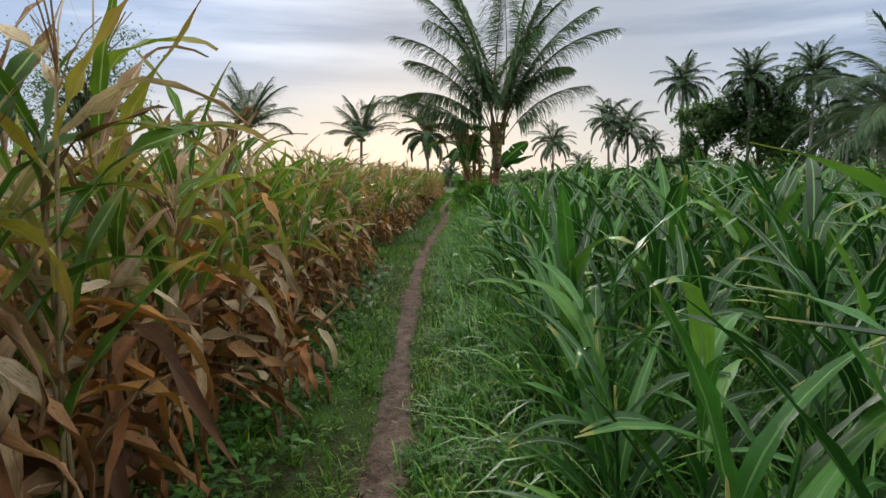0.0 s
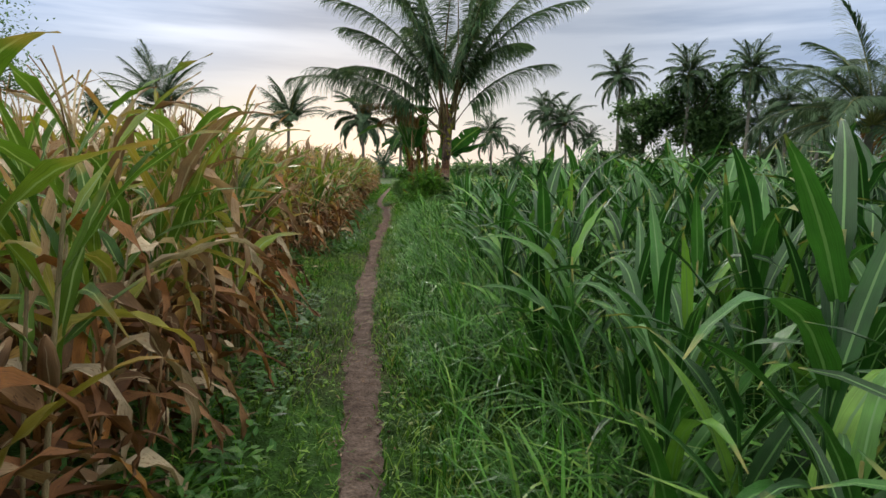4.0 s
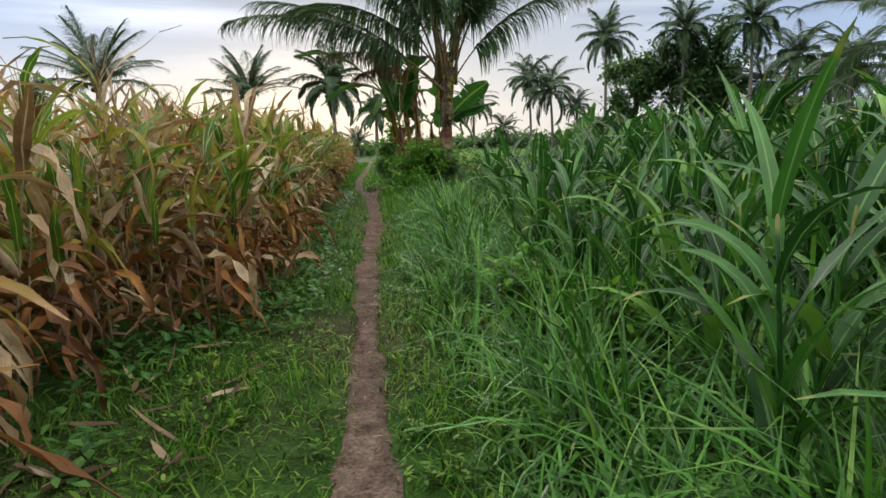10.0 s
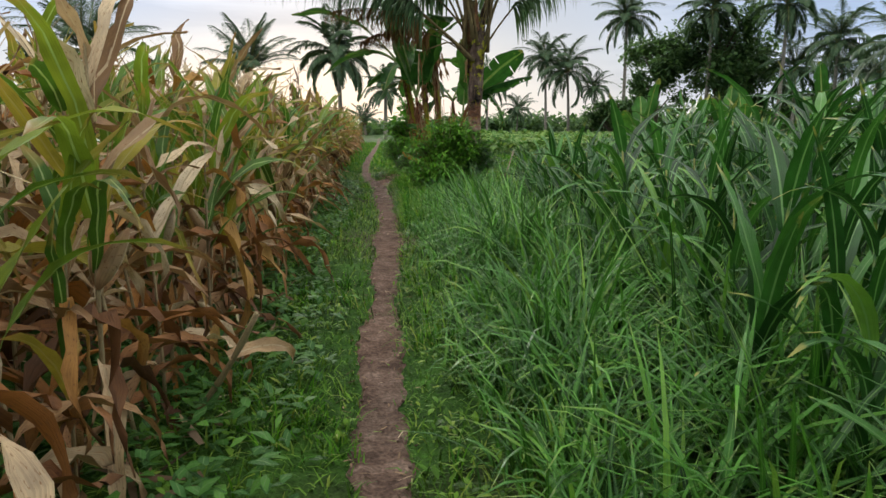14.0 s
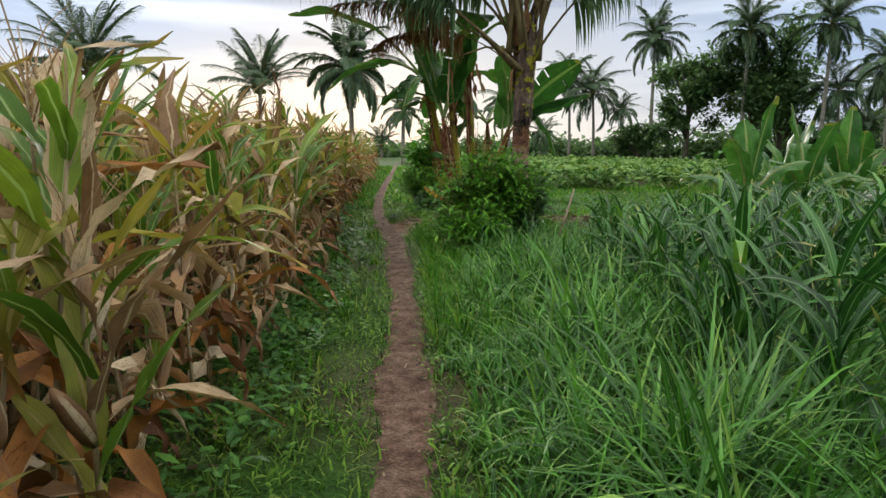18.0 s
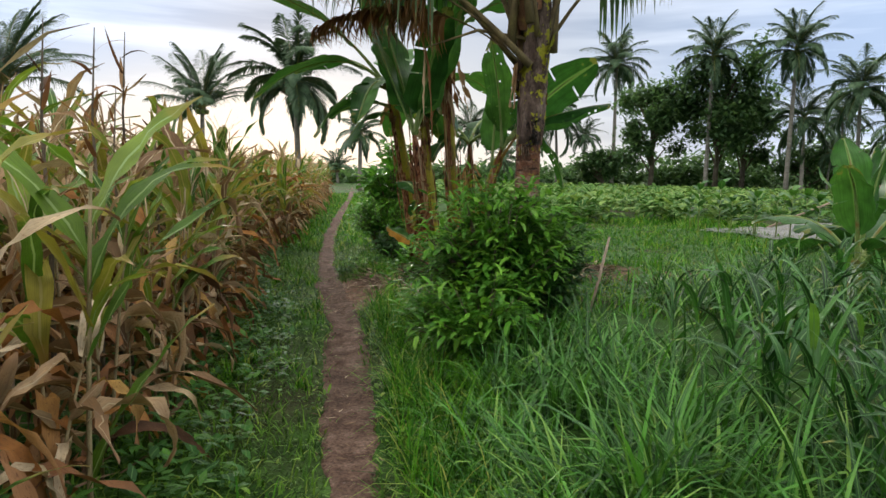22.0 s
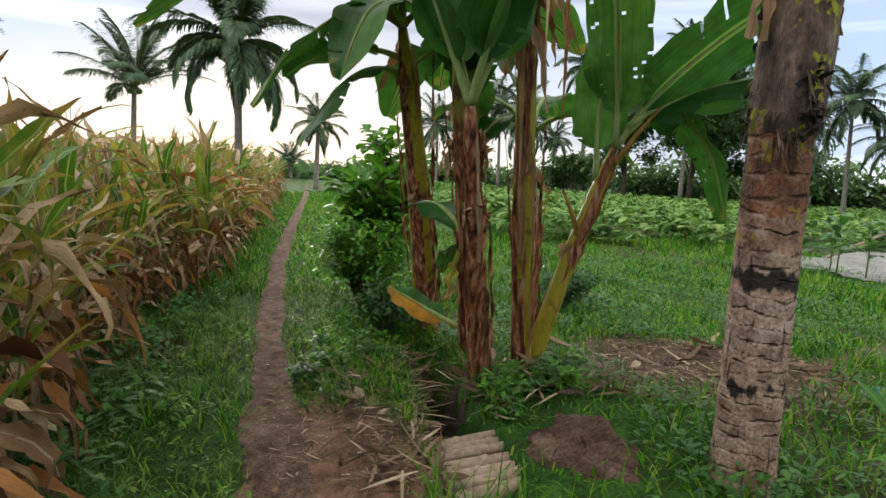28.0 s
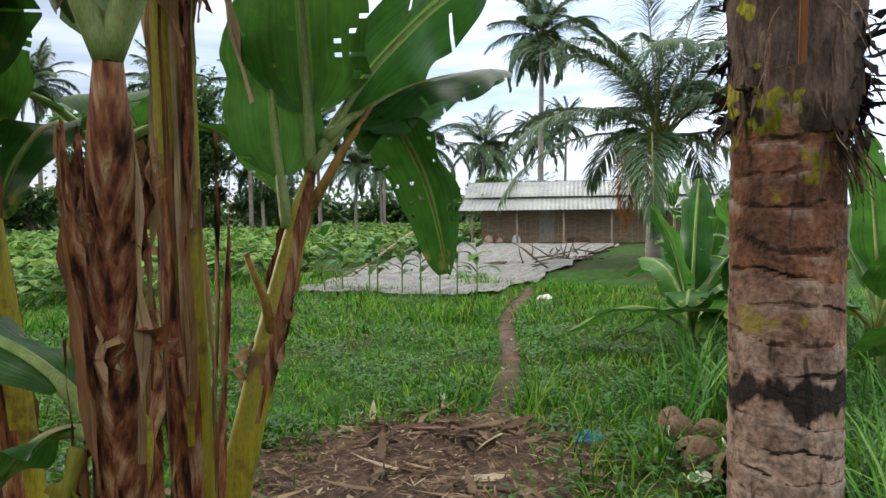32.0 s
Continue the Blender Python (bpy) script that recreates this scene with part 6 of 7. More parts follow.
    banana_plant((1.15, 35.15, g(1.15, 35.15)), T, 0.07, 0.05,
                 [(T, (0.73, 35.40, 2.39), (0.56, 35.79, 1.79), 0.42), (T, (0.93, 35.37, 2.50), (0.95, 35.74, 2.01), 0.40), (T, (1.05, 35.23, 2.38), (1.21, 35.47, 1.76), 0.36), (T, (0.94, 35.08, 2.52), (0.99, 35.16, 2.06), 0.44), (T, (0.99, 35.09, 2.46), (1.08, 35.19, 1.92), 0.36),
                  (T, (0.9, 35.4, 2.9), (0.8, 36.0, 2.7), 0.46), (T, (1.4, 35.1, 2.8), (1.9, 35.3, 2.3), 0.44), (T, (0.5, 34.9, 2.75), (0.1, 34.8, 2.2), 0.42), (T, (0.95, 34.8, 2.6), (1.1, 34.5, 2.0), 0.34), (T, (1.1, 34.95, 2.5), (1.35, 34.75, 1.75), 0.32)],
                 "banana plant at the back of the clump", (S, G), 0.2, 5, 14, [((0.95, 35.05, 2.0), 0.45), ((0.92, 35.1, 1.6), 0.35)])
    T = (1.60, 35.4, 1.7)
    banana_plant((1.68, 35.3, g(1.68, 35.3)), T, 0.065, 0.045,
                 [(T, (1.85, 35.8, 2.3), (2.15, 36.2, 1.9), 0.42), (T, (1.95, 35.2, 2.1), (2.3, 35.1, 1.5), 0.38), (T, (1.35, 35.6, 2.2), (0.95, 35.9, 1.8), 0.42), (T, (1.3, 35.3, 2.0), (1.05, 35.1, 1.45), 0.32)],
                 "short banana plant in the clump", (S, G), 0.25, 6, 10, [((1.62, 35.38, 1.5), 0.5)])
    ob = thing("fallen_leaf", "fallen banana leaf, half green and half orange, over the ditch bank", "leaf", pose(0.77, 34.53, 0.49, 55, 0, 0))
    split_part("midrib", "blade", banana_leaf_bank((0.10, -0.08, 0.04), (-0.05, 0.03, 0.02), (-0.30, 0.22, -0.03), 0.17, "banana_orange", 0.25, 91, 1), ["petiole"], ob)
    ob = thing("yellow_leaf", "small yellow dying leaf hanging from the banana clump", "leaf", pose(0.71, 34.07, 0.84))
    part("blade", banana_leaf_bank((0.06, 0.0, 0.12), (0.02, 0, 0.06), (0.0, -0.02, -0.14), 0.10, "corn_yellow", 0.35, 92, 1, 12), ob)
    # bananas by the lawn
    for k, (x, y, h) in enumerate([(6.1, 34.0, 0.3), (6.7, 33.3, 0.55), (7.6, 34.2, 0.5), (5.6, 32.6, 0.5), (8.6, 33.2, 1.0), (24.0, 38.5, 1.6), (4.4, 31.9, 0.5), (5.9, 33.4, 0.35)]):
        z = g(x, y)
        lv = []
        for j in range(7):
            a, q = radians(k * 50 + j * 137.5), 0.12 + 0.13 * j
            t = np.array([x + 0.04, y, z + h * (1.0 - 0.05 * j)])
            hd = np.array([math.cos(a), math.sin(a), 0])
            lv.append((t, t + hd * q * 0.45 + np.array([0, 0, 0.8 - 0.04 * j]), t + hd * (q * 1.25 + 0.1) + np.array([0, 0, 1.35 - 0.24 * j]), 0.30 + 0.02 * j))
        banana_plant((x, y, z), (x + 0.04, y, z + h), 0.055, 0.034, lv, "young banana plant with upright bright green leaves", (G, "petiole"), 0.6, 20 + k, 3, (), "bananas by the lawn")


build_bananas()


# ---- shrubs and trees ----
def shrub(name, x, y, rx, ry, h, leaves, label, mat="bush", size=0.09, category="shrub", twigs=16, seed=0, wide=0.42, loose=1.0, z0=None):
    r = np.random.default_rng(seed)
    z0 = float(ground_z(x, y)) - 0.02 if z0 is None else z0
    ob = thing(name, label, category, pose(x, y, z0))
    ends = []
    for k in range(twigs):
        a, q = r.uniform(0, 6.28), r.uniform(0.25, 1.0)
        e = np.array([rx * q * math.cos(a), ry * q * math.sin(a), h * r.uniform(0.55, 1.0) * (1 - 0.35 * q * q)])
        mid = e * 0.5 + np.array([0, 0, 0.12 * h])
        v, f, uv = tube([(0.02 * math.cos(a), 0.02 * math.sin(a), 0), mid, e], [0.012 * h + 0.004, 0.007 * h + 0.002, 0.002], 5)
        part("twig", Bank().add(v, f, "tree_bark", uv), ob)
        ends.append((mid, e))
    ends = np.array(ends)
    n = leaves
    pick = r.integers(0, twigs, n)
    t = r.uniform(-0.4, 1.05, n)[:, None]
    P = ends[pick, 0] * (1 - t) + ends[pick, 1] * t + r.normal(0, 0.085 * loose * (rx + ry), (n, 3)) * np.array([1, 1, 0.8])
    P[:, 2] = np.abs(P[:, 2])
    b = Bank()
    v, f, uv = ribbons(P, np.arctan2(P[:, 1], P[:, 0]) + r.normal(0, 0.9, n), r.uniform(-0.3, 0.9, n), size * r.uniform(0.6, 1.35, n), size * wide * r.uniform(0.7, 1.2, n), r.uniform(0.1, 1.2, n), 3, 3, 0.25, "oval", r.uniform(-0.5, 0.5, n))
    b.add(v, f, mat, uv)
    part("foliage", b, ob)
    return ob


def leafy_tree(x, y, h, rx, label, leaves=5000, seed=0, size=0.4, mat="tree_leaf", trunk=0.25, open_crown=0.0):
    r = np.random.default_rng(seed)
    ob = thing("tree", label, "tree", pose(x, y, -0.35 if x > 20 else 0))
    v, f, uv = tube([(0, 0, -0.1), (0.1, 0, h * 0.25), (0.0, 0.1, h * 0.5), (0.1, 0.1, h * 0.8)], [trunk, trunk * 0.75, trunk * 0.5, 0.04], 9)
    part("trunk", Bank().add(v, f, "tree_bark", uv), ob)
    tips = []
    for k in range(24):
        a, z1 = k * 2.4, h * r.uniform(0.15, 0.62)
        e = np.array([rx * r.uniform(0.35, 0.95) * math.cos(a), rx * r.uniform(0.35, 0.95) * math.sin(a), min(h, z1 + h * r.uniform(0.12, 0.42))])
        st = np.array([0.05, 0.05, z1])
        m = (st + e) / 2 + np.array([0, 0, 0.08 * h])
        v, f, uv = tube([st, m, e], [trunk * 0.35, trunk * 0.2, 0.02], 6)
        part("limb", Bank().add(v, f, "tree_bark", uv), ob)
        tips += [e, m * 0.4 + e * 0.6]
    tips += [np.array([0.1, 0.1, h * 0.85]), np.array([0.1, 0.1, h * 0.7])]
    tips = np.array(tips)
    n = leaves
    pick = r.integers(0, len(tips), n)
    P = tips[pick] + r.normal(0, 1, (n, 3)) * np.array([rx * 0.15, rx * 0.15, h * 0.05]) * (1 + open_crown) * r.uniform(0.5, 1.3, len(tips))[pick][:, None]
    v, f, uv = ribbons(P, r.uniform(0, 6.28, n), r.uniform(-0.7, 0.8, n), size * r.uniform(0.6, 1.3, n), size * 0.5, r.uniform(0, 1, n), 2, 2, 0, "oval")
    part("crown", Bank().add(v, f, mat, uv), ob)
    return ob


def build_shrubs():
    shrub("shrub", 0.97, 31.05, 0.66, 0.46, 1.24, 5600, "leafy bright green shrub in front of the coconut palm", "bush", 0.095, seed=1, twigs=64, wide=0.33, loose=0.7)
    shrub("shrub", 0.78, 30.5, 0.44, 0.38, 0.66, 2100, "low leafy green shrub beside the footpath", "bush", 0.095, seed=2, twigs=34, wide=0.33, loose=0.7)
    shrub("shrub", 1.42, 31.35, 0.36, 0.4, 0.95, 1800, "dark green leafy shrub by the palm", "bush_dark", 0.085, seed=3)
    shrub("shrub", 0.55, 36.7, 0.5, 0.8, 1.05, 3000, "green shrub beside the bananas", "bush", 0.085, seed=4, twigs=44, wide=0.35, loose=0.7)
    shrub("shrub", 0.55, 35.6, 0.28, 0.4, 0.55, 600, "low weedy shrub on the ditch bank", "bush_dark", 0.08, seed=5)
    shrub("shrub", 2.6, 36.9, 0.45, 0.35, 0.5, 700, "low dark shrub on the lawn behind the bananas", "bush_dark", 0.08, seed=6)
    shrub("shrub", 0.72, 37.2, 0.42, 0.5, 2.0, 620, "broad-leaved shrub behind the banana clump", "bush_pale", 0.19, seed=7, wide=0.7)
    shrub("shrub", 0.72, 21.75, 0.26, 0.24, 0.62, 420, "pale green weed standing in the tall grass", "bush_pale", 0.085, seed=8, wide=0.5)
    shrub("shrub", 0.92, 21.25, 0.28, 0.24, 0.55, 420, "pale green weed standing in the tall grass", "bush_pale", 0.085, seed=9, wide=0.5)
    for k, (x, y) in enumerate([(0.42, 34.75), (0.32, 34.95), (0.15, 34.75), (0.4, 35.3), (0.12, 35.2), (1.28, 33.8), (1.4, 34.1), (1.12, 33.92), (0.28, 35.5), (1.3, 33.98), (1.55, 34.3), (0.5, 35.1), (-0.02, 34.55), (0.95, 33.78)]):
        shrub("weed_clump", x, y, 0.13, 0.14, 0.16, 200, "clump of low green weeds on the ditch bank", "bush" if k % 3 else "weed", 0.06, "weeds", 8, 60 + k)
    leafy_tree(26.0, 80.0, 10.0, 2.9, "dark leafy tree among the palms", 7000, 1, 0.5)
    leafy_tree(30.2, 77.0, 12.0, 3.7, "large dark leafy tree among the palms", 9000, 2, 0.52, open_crown=0.15)
    leafy_tree(33.6, 78.5, 9.5, 3.0, "dark leafy tree at the edge of the palm grove", 6000, 7, 0.5)
    leafy_tree(23.2, 84.0, 4.2, 2.6, "low dark tree at the edge of the palm grove", 3500, 8, 0.45)
    leafy_tree(38.0, 76.0, 5.0, 3.0, "rounded dark tree in the palm grove", 4000, 3, 0.45)
    leafy_tree(-19.6, 45.2, 9.0, 3.4, "tall feathery tree beyond the maize field", 5200, 4, 0.22, open_crown=0.4)
    leafy_tree(44.0, 56.0, 4.6, 3.0, "rounded dark tree behind the hut", 3500, 5, 0.35)


build_shrubs()


def build_treeline():
    """Clumps of undergrowth and young trees along the far edge of the fields."""
    P = []
    for k in range(420):
        x = rng.uniform(-95, 112)
        y = 95 + 5 * math.sin(x * 0.05) + rng.uniform(-5, 5) - max(x - 24, 0) * 0.5 + max(-x, 0) * 0.3
        big = min(1.0, max(0.0, (x - 8) / 30))
        h = rng.uniform(0.9, 2.0) + big * rng.uniform(0.3, 3.6)
        w = rng.uniform(1.2, 2.6) + 0.25 * h
        n = int(40 + 30 * h * w / 2)
        d = rng.normal(0, 1, (n, 3))
        d /= np.linalg.norm(d, axis=1)[:, None]
        q = rng.uniform(0.45, 1.0, (n, 1)) * (1 + 0.25 * np.sin(d[:, :1] * 5 + k) * np.sin(d[:, 2:] * 6 + k))
        c = d * q * np.array([w, w, h * 0.62]) + np.array([x, y, h * 0.42])
        P.append(c[c[:, 2] > -0.3])
    P = np.concatenate(P)
    n = len(P)
    v, f, uv = ribbons(P, rng.uniform(0, 6.28, n), rng.uniform(-0.6, 1.0, n), rng.uniform(0.5, 1.1, n), rng.uniform(0.3, 0.6, n), rng.uniform(0, 1, n), 2, 2, 0, "oval")
    tagged(part("undergrowth", Bank().add(v, f, "tree_leaf", uv)), "dark undergrowth and young trees along the far field edge", "undergrowth", kind="stuff")


build_treeline()


# ---- yard, hut and crop ----
def build_hut():
    """A low shed of woven bamboo under a zinc roof, facing the yard."""
    L0, R0 = np.array([28.3, 49.6]), np.array([31.2, 42.0])
    u = (R0 - L0) / np.linalg.norm(R0 - L0)
    n = np.array([-u[1], u[0]])
    if n @ np.array([1, 0.5]) < 0:
        n = -n
    W, z0 = 11.6, -0.36
    ang = math.degrees(math.atan2(u[1], u[0]))
    ob = thing("hut", "low bamboo-walled hut with grey zinc roof and open veranda", "hut", pose(L0[0], L0[1], z0, 0, 0, ang))
    # local frame: x along the front, y to the back
    flip = 1 if (Matrix.Rotation(radians(ang), 2) @ Vector((0, 1))).dot(Vector(n)) > 0 else -1
    def bx(name, lo, hi, mat, label="", parent=ob):
        lo2, hi2 = (lo[0], min(lo[1] * flip, hi[1] * flip), lo[2]), (hi[0], max(lo[1] * flip, hi[1] * flip), hi[2])
        v, f, uv = box(lo2, hi2)
        return part(name, Bank().add(v, f, mat, uv), parent, label, True)
    front = bx("wall", (0.4, 1.2, 0), (W, 1.28, 2.3), "wicker", "woven bamboo front wall")
    bx("wall", (0.4, 4.2, 0), (W, 4.28, 2.3), "wicker")
    bx("wall", (0.4, 1.28, 0), (0.48, 4.2, 2.6), "wicker")
    bx("wall", (W - 0.08, 1.28, 0), (W, 4.2, 2.6), "wicker")
    for k in range(39):
        bx("wall_slat", (0.45 + k * 0.28, 1.17, 0.02), (0.49 + k * 0.28, 1.198, 2.25), "timber", "", front)
    bx("door", (3.4, 1.15, 0.02), (4.2, 1.168, 1.8), "timber", "plank door in shade")
    for k in range(6):
        bx("post", (0.05 + k * 2.3, 0.0, 0), (0.15 + k * 2.3, 0.1, 1.72), "bamboo", "pale bamboo post")
    bx("beam", (-0.3, 0.0, 1.72), (W + 0.3, 0.1, 1.80), "timber")
    # roof of corrugated sheets, two slopes
    def roof(y0, z_0, y1, z_1, name, label):
        step = 0.11
        xs = np.arange(-0.5, W + 0.5, step)
        ys = np.linspace(0, 1, 3)
        X, T = np.meshgrid(xs, ys)
        Z = z_0 + (z_1 - z_0) * T + 0.02 * np.cos(np.arange(len(xs)) * np.pi)[None]
        Y = (y0 + (y1 - y0) * T) * flip
        nx = len(xs)
        i, j = np.meshgrid(np.arange(2), np.arange(nx - 1), indexing="ij")
        a = i * nx + j
        f = np.stack([a, a + 1, a + nx + 1, a + nx], -1).reshape(-1, 4)
        top = np.stack([X, Y, Z], -1).reshape(-1, 3)
        b = Bank().add(top, f, "zinc", np.zeros((len(top), 2)))
        b.add(top - np.array([0, 0, 0.015]), f[:, ::-1], "zinc", np.zeros((len(top), 2)))
        part(name, b, ob, label, True)
    roof(-0.45, 1.74, 1.35, 2.36, "veranda_roof", "grey zinc veranda roof")
    roof(1.15, 2.42, 2.8, 3.25, "roof", "grey zinc roof slope")
    roof(4.6, 2.35, 2.78, 3.26, "roof", "grey zinc roof slope")
    # things stacked on the veranda
    for k, (x, w, h, m, lab) in enumerate([(0.9, 0.5, 0.55, "pink", "bundle of faded pink sacks on the veranda"), (1.45, 0.35, 0.4, "pink", "small bundle of faded cloth on the veranda"), (2.3, 0.4, 0.6, "white_bag", "pale sack standing on the veranda"), (5.4, 1.2, 0.45, "litter", "heap of dry stalks under the veranda roof")]):
        bm = bmesh.new()
        bmesh.ops.create_icosphere(bm, subdivisions=3, radius=0.5)
        for q in bm.verts:
            q.co.z = max(q.co.z, -0.32)
            q.co *= 1 + 0.16 * noise.noise(q.co * 3 + Vector((k, 0, 0)))
        me = bpy.data.meshes.new("sack")
        bm.to_mesh(me)
        bm.free()
        me.materials.append(M[m])
        s = new("sack" if m != "litter" else "stalk_heap", me)
        c = Matrix.Rotation(radians(ang), 4, "Z") @ Vector((x, 0.55 * flip, 0))
        s.matrix_basis = Matrix.LocRotScale((L0[0] + c.x, L0[1] + c.y, z0 + h * 0.32), Euler((0, 0, radians(ang))), (w, w * 0.8, h))
        tagged(s, lab, "sack" if m != "litter" else "heap")


def build_yard():
    # plastic sheet laid over the drying yard, wrinkled
    A, B_, C, D = np.array([8.3, 41.4]), np.array([9.6, 37.9]), np.array([29.5, 42.2]), np.array([26.5, 50.0])
    nu, nv = 120, 90
    U, V = np.meshgrid(np.linspace(0, 1, nu), np.linspace(0, 1, nv), indexing="ij")
    P = (A * (1 - V)[..., None] + B_ * V[..., None]) * (1 - U)[..., None] + (D * (1 - V)[..., None] + C * V[..., None]) * U[..., None]
    P = P + np.stack([0.15 * np.sin(V * 21 + U * 5), 0.12 * np.sin(U * 33)], -1) * ((V < 0.02) | (V > 0.98) | (U < 0.02))[..., None]
    Z = ground_z(P[..., 0], P[..., 1]) + 0.06 + 0.03 * np.sin(P[..., 0] * 2.3 + 2 * np.sin(P[..., 1] * 0.8)) * np.sin(P[..., 1] * 3.1 + P[..., 0]) + rng.normal(0, 0.008, U.shape)
    i, j = np.meshgrid(np.arange(nu - 1), np.arange(nv - 1), indexing="ij")
    a = i * nv + j
    f = np.stack([a, a + 1, a + nv + 1, a + nv], -1).reshape(-1, 4)
    tagged(part("plastic_sheet", Bank().add(np.concatenate([P, Z[..., None]], -1), f, "sheet", np.stack([U, V], -1))), "large grey plastic sheet spread over the drying yard", "plastic sheet")
    # broad-leaved crop beyond the lawn
    bank = Bank()
    n = 2600
    x, y = scatter(3.5, 48, 43.0, 74, n)
    keep = (y > 42.5 + 0.36 * (x - 8)) & (y > 43.5)
    x, y = x[keep], y[keep]
    per = 12
    m = len(x) * per
    bx, by = np.repeat(x, per) + rng.normal(0, 0.16, m), np.repeat(y, per) + rng.normal(0, 0.16, m)
    v, f, uv = ribbons(np.stack([bx, by, ground_z(bx, by) + rng.uniform(0.08, 0.6, m)], 1), rng.uniform(0, 6.28, m), rng.uniform(0.1, 1.0, m), rng.uniform(0.22, 0.48, m), rng.uniform(0.16, 0.30, m), rng.uniform(0.4, 1.6, m), 3, 2, 0.15, "oval")
    bank.add(v, f, "crop", uv)
    tagged(part("leaf_crop", bank), "field of low pale green broad-leaved crop", "crop", kind="stuff")
    # young plants along the edge of the sheet
    for k in range(11):
        q = k / 10
        px, py = 8.35 + 1.25 * q + rng.normal(0, 0.2), 41.6 - 3.5 * q
        h = rng.uniform(0.8, 1.25)
        z = float(ground_z(px, py))
        ob = thing("tobacco_plant", "young tobacco plant with broad leaves beside the plastic sheet", "tobacco plant", pose(px, py, z), "plants along the sheet")
        part("stem", Bank().add(*tube([(0, 0, -0.03), (0.01, 0, h * 0.5), (0, 0.02, h)], [0.016, 0.012, 0.006], 6)[:2], "petiole", tube([(0, 0, 0), (0.01, 0, h * 0.5), (0, 0.02, h)], [0.016, 0.012, 0.006], 6)[2]), ob)
        for j in range(9):
            v, f, uv = ribbons([[0, 0, h * (0.35 + 0.07 * j)]], j * 2.4, rng.uniform(0.4, 1.1), rng.uniform(0.28, 0.48), 0.17, rng.uniform(0.6, 1.5), 4, 3, 0.2, "oval")
            part("leaf", Bank().add(v, f, "weed", uv), ob)


build_hut()
build_yard()


# ---- small things ----
def build_bridge():
    ob = thing("footbridge", "small footbridge of weathered bamboo poles over the ditch", "footbridge", pose(0.66, 33.45, 0.125, 0, 0, 16))
    for k in range(7):
        y = -0.071 * k
        r = 0.031 + 0.006 * math.sin(k * 2.3)
        x0, x1 = -0.34 + 0.05 * math.sin(k * 5), 0.33 + 0.05 * math.sin(k * 3)
        xs = np.linspace(x0, x1, 26)
        rad = r + 0.005 * ((np.arange(26) + 3 * k) % 9 == 3) - 0.003 * ((np.arange(26) + 3 * k) % 9 == 4)
        v, f, uv = tube(np.stack([xs, y + 0.016 * np.sin(xs * 3 + k), 0.02 + 0 * xs + 0.012 * math.sin(k * 4)], 1), rad, 10)
        part("bamboo_pole", Bank().add(v, f, "bamboo", uv), ob)


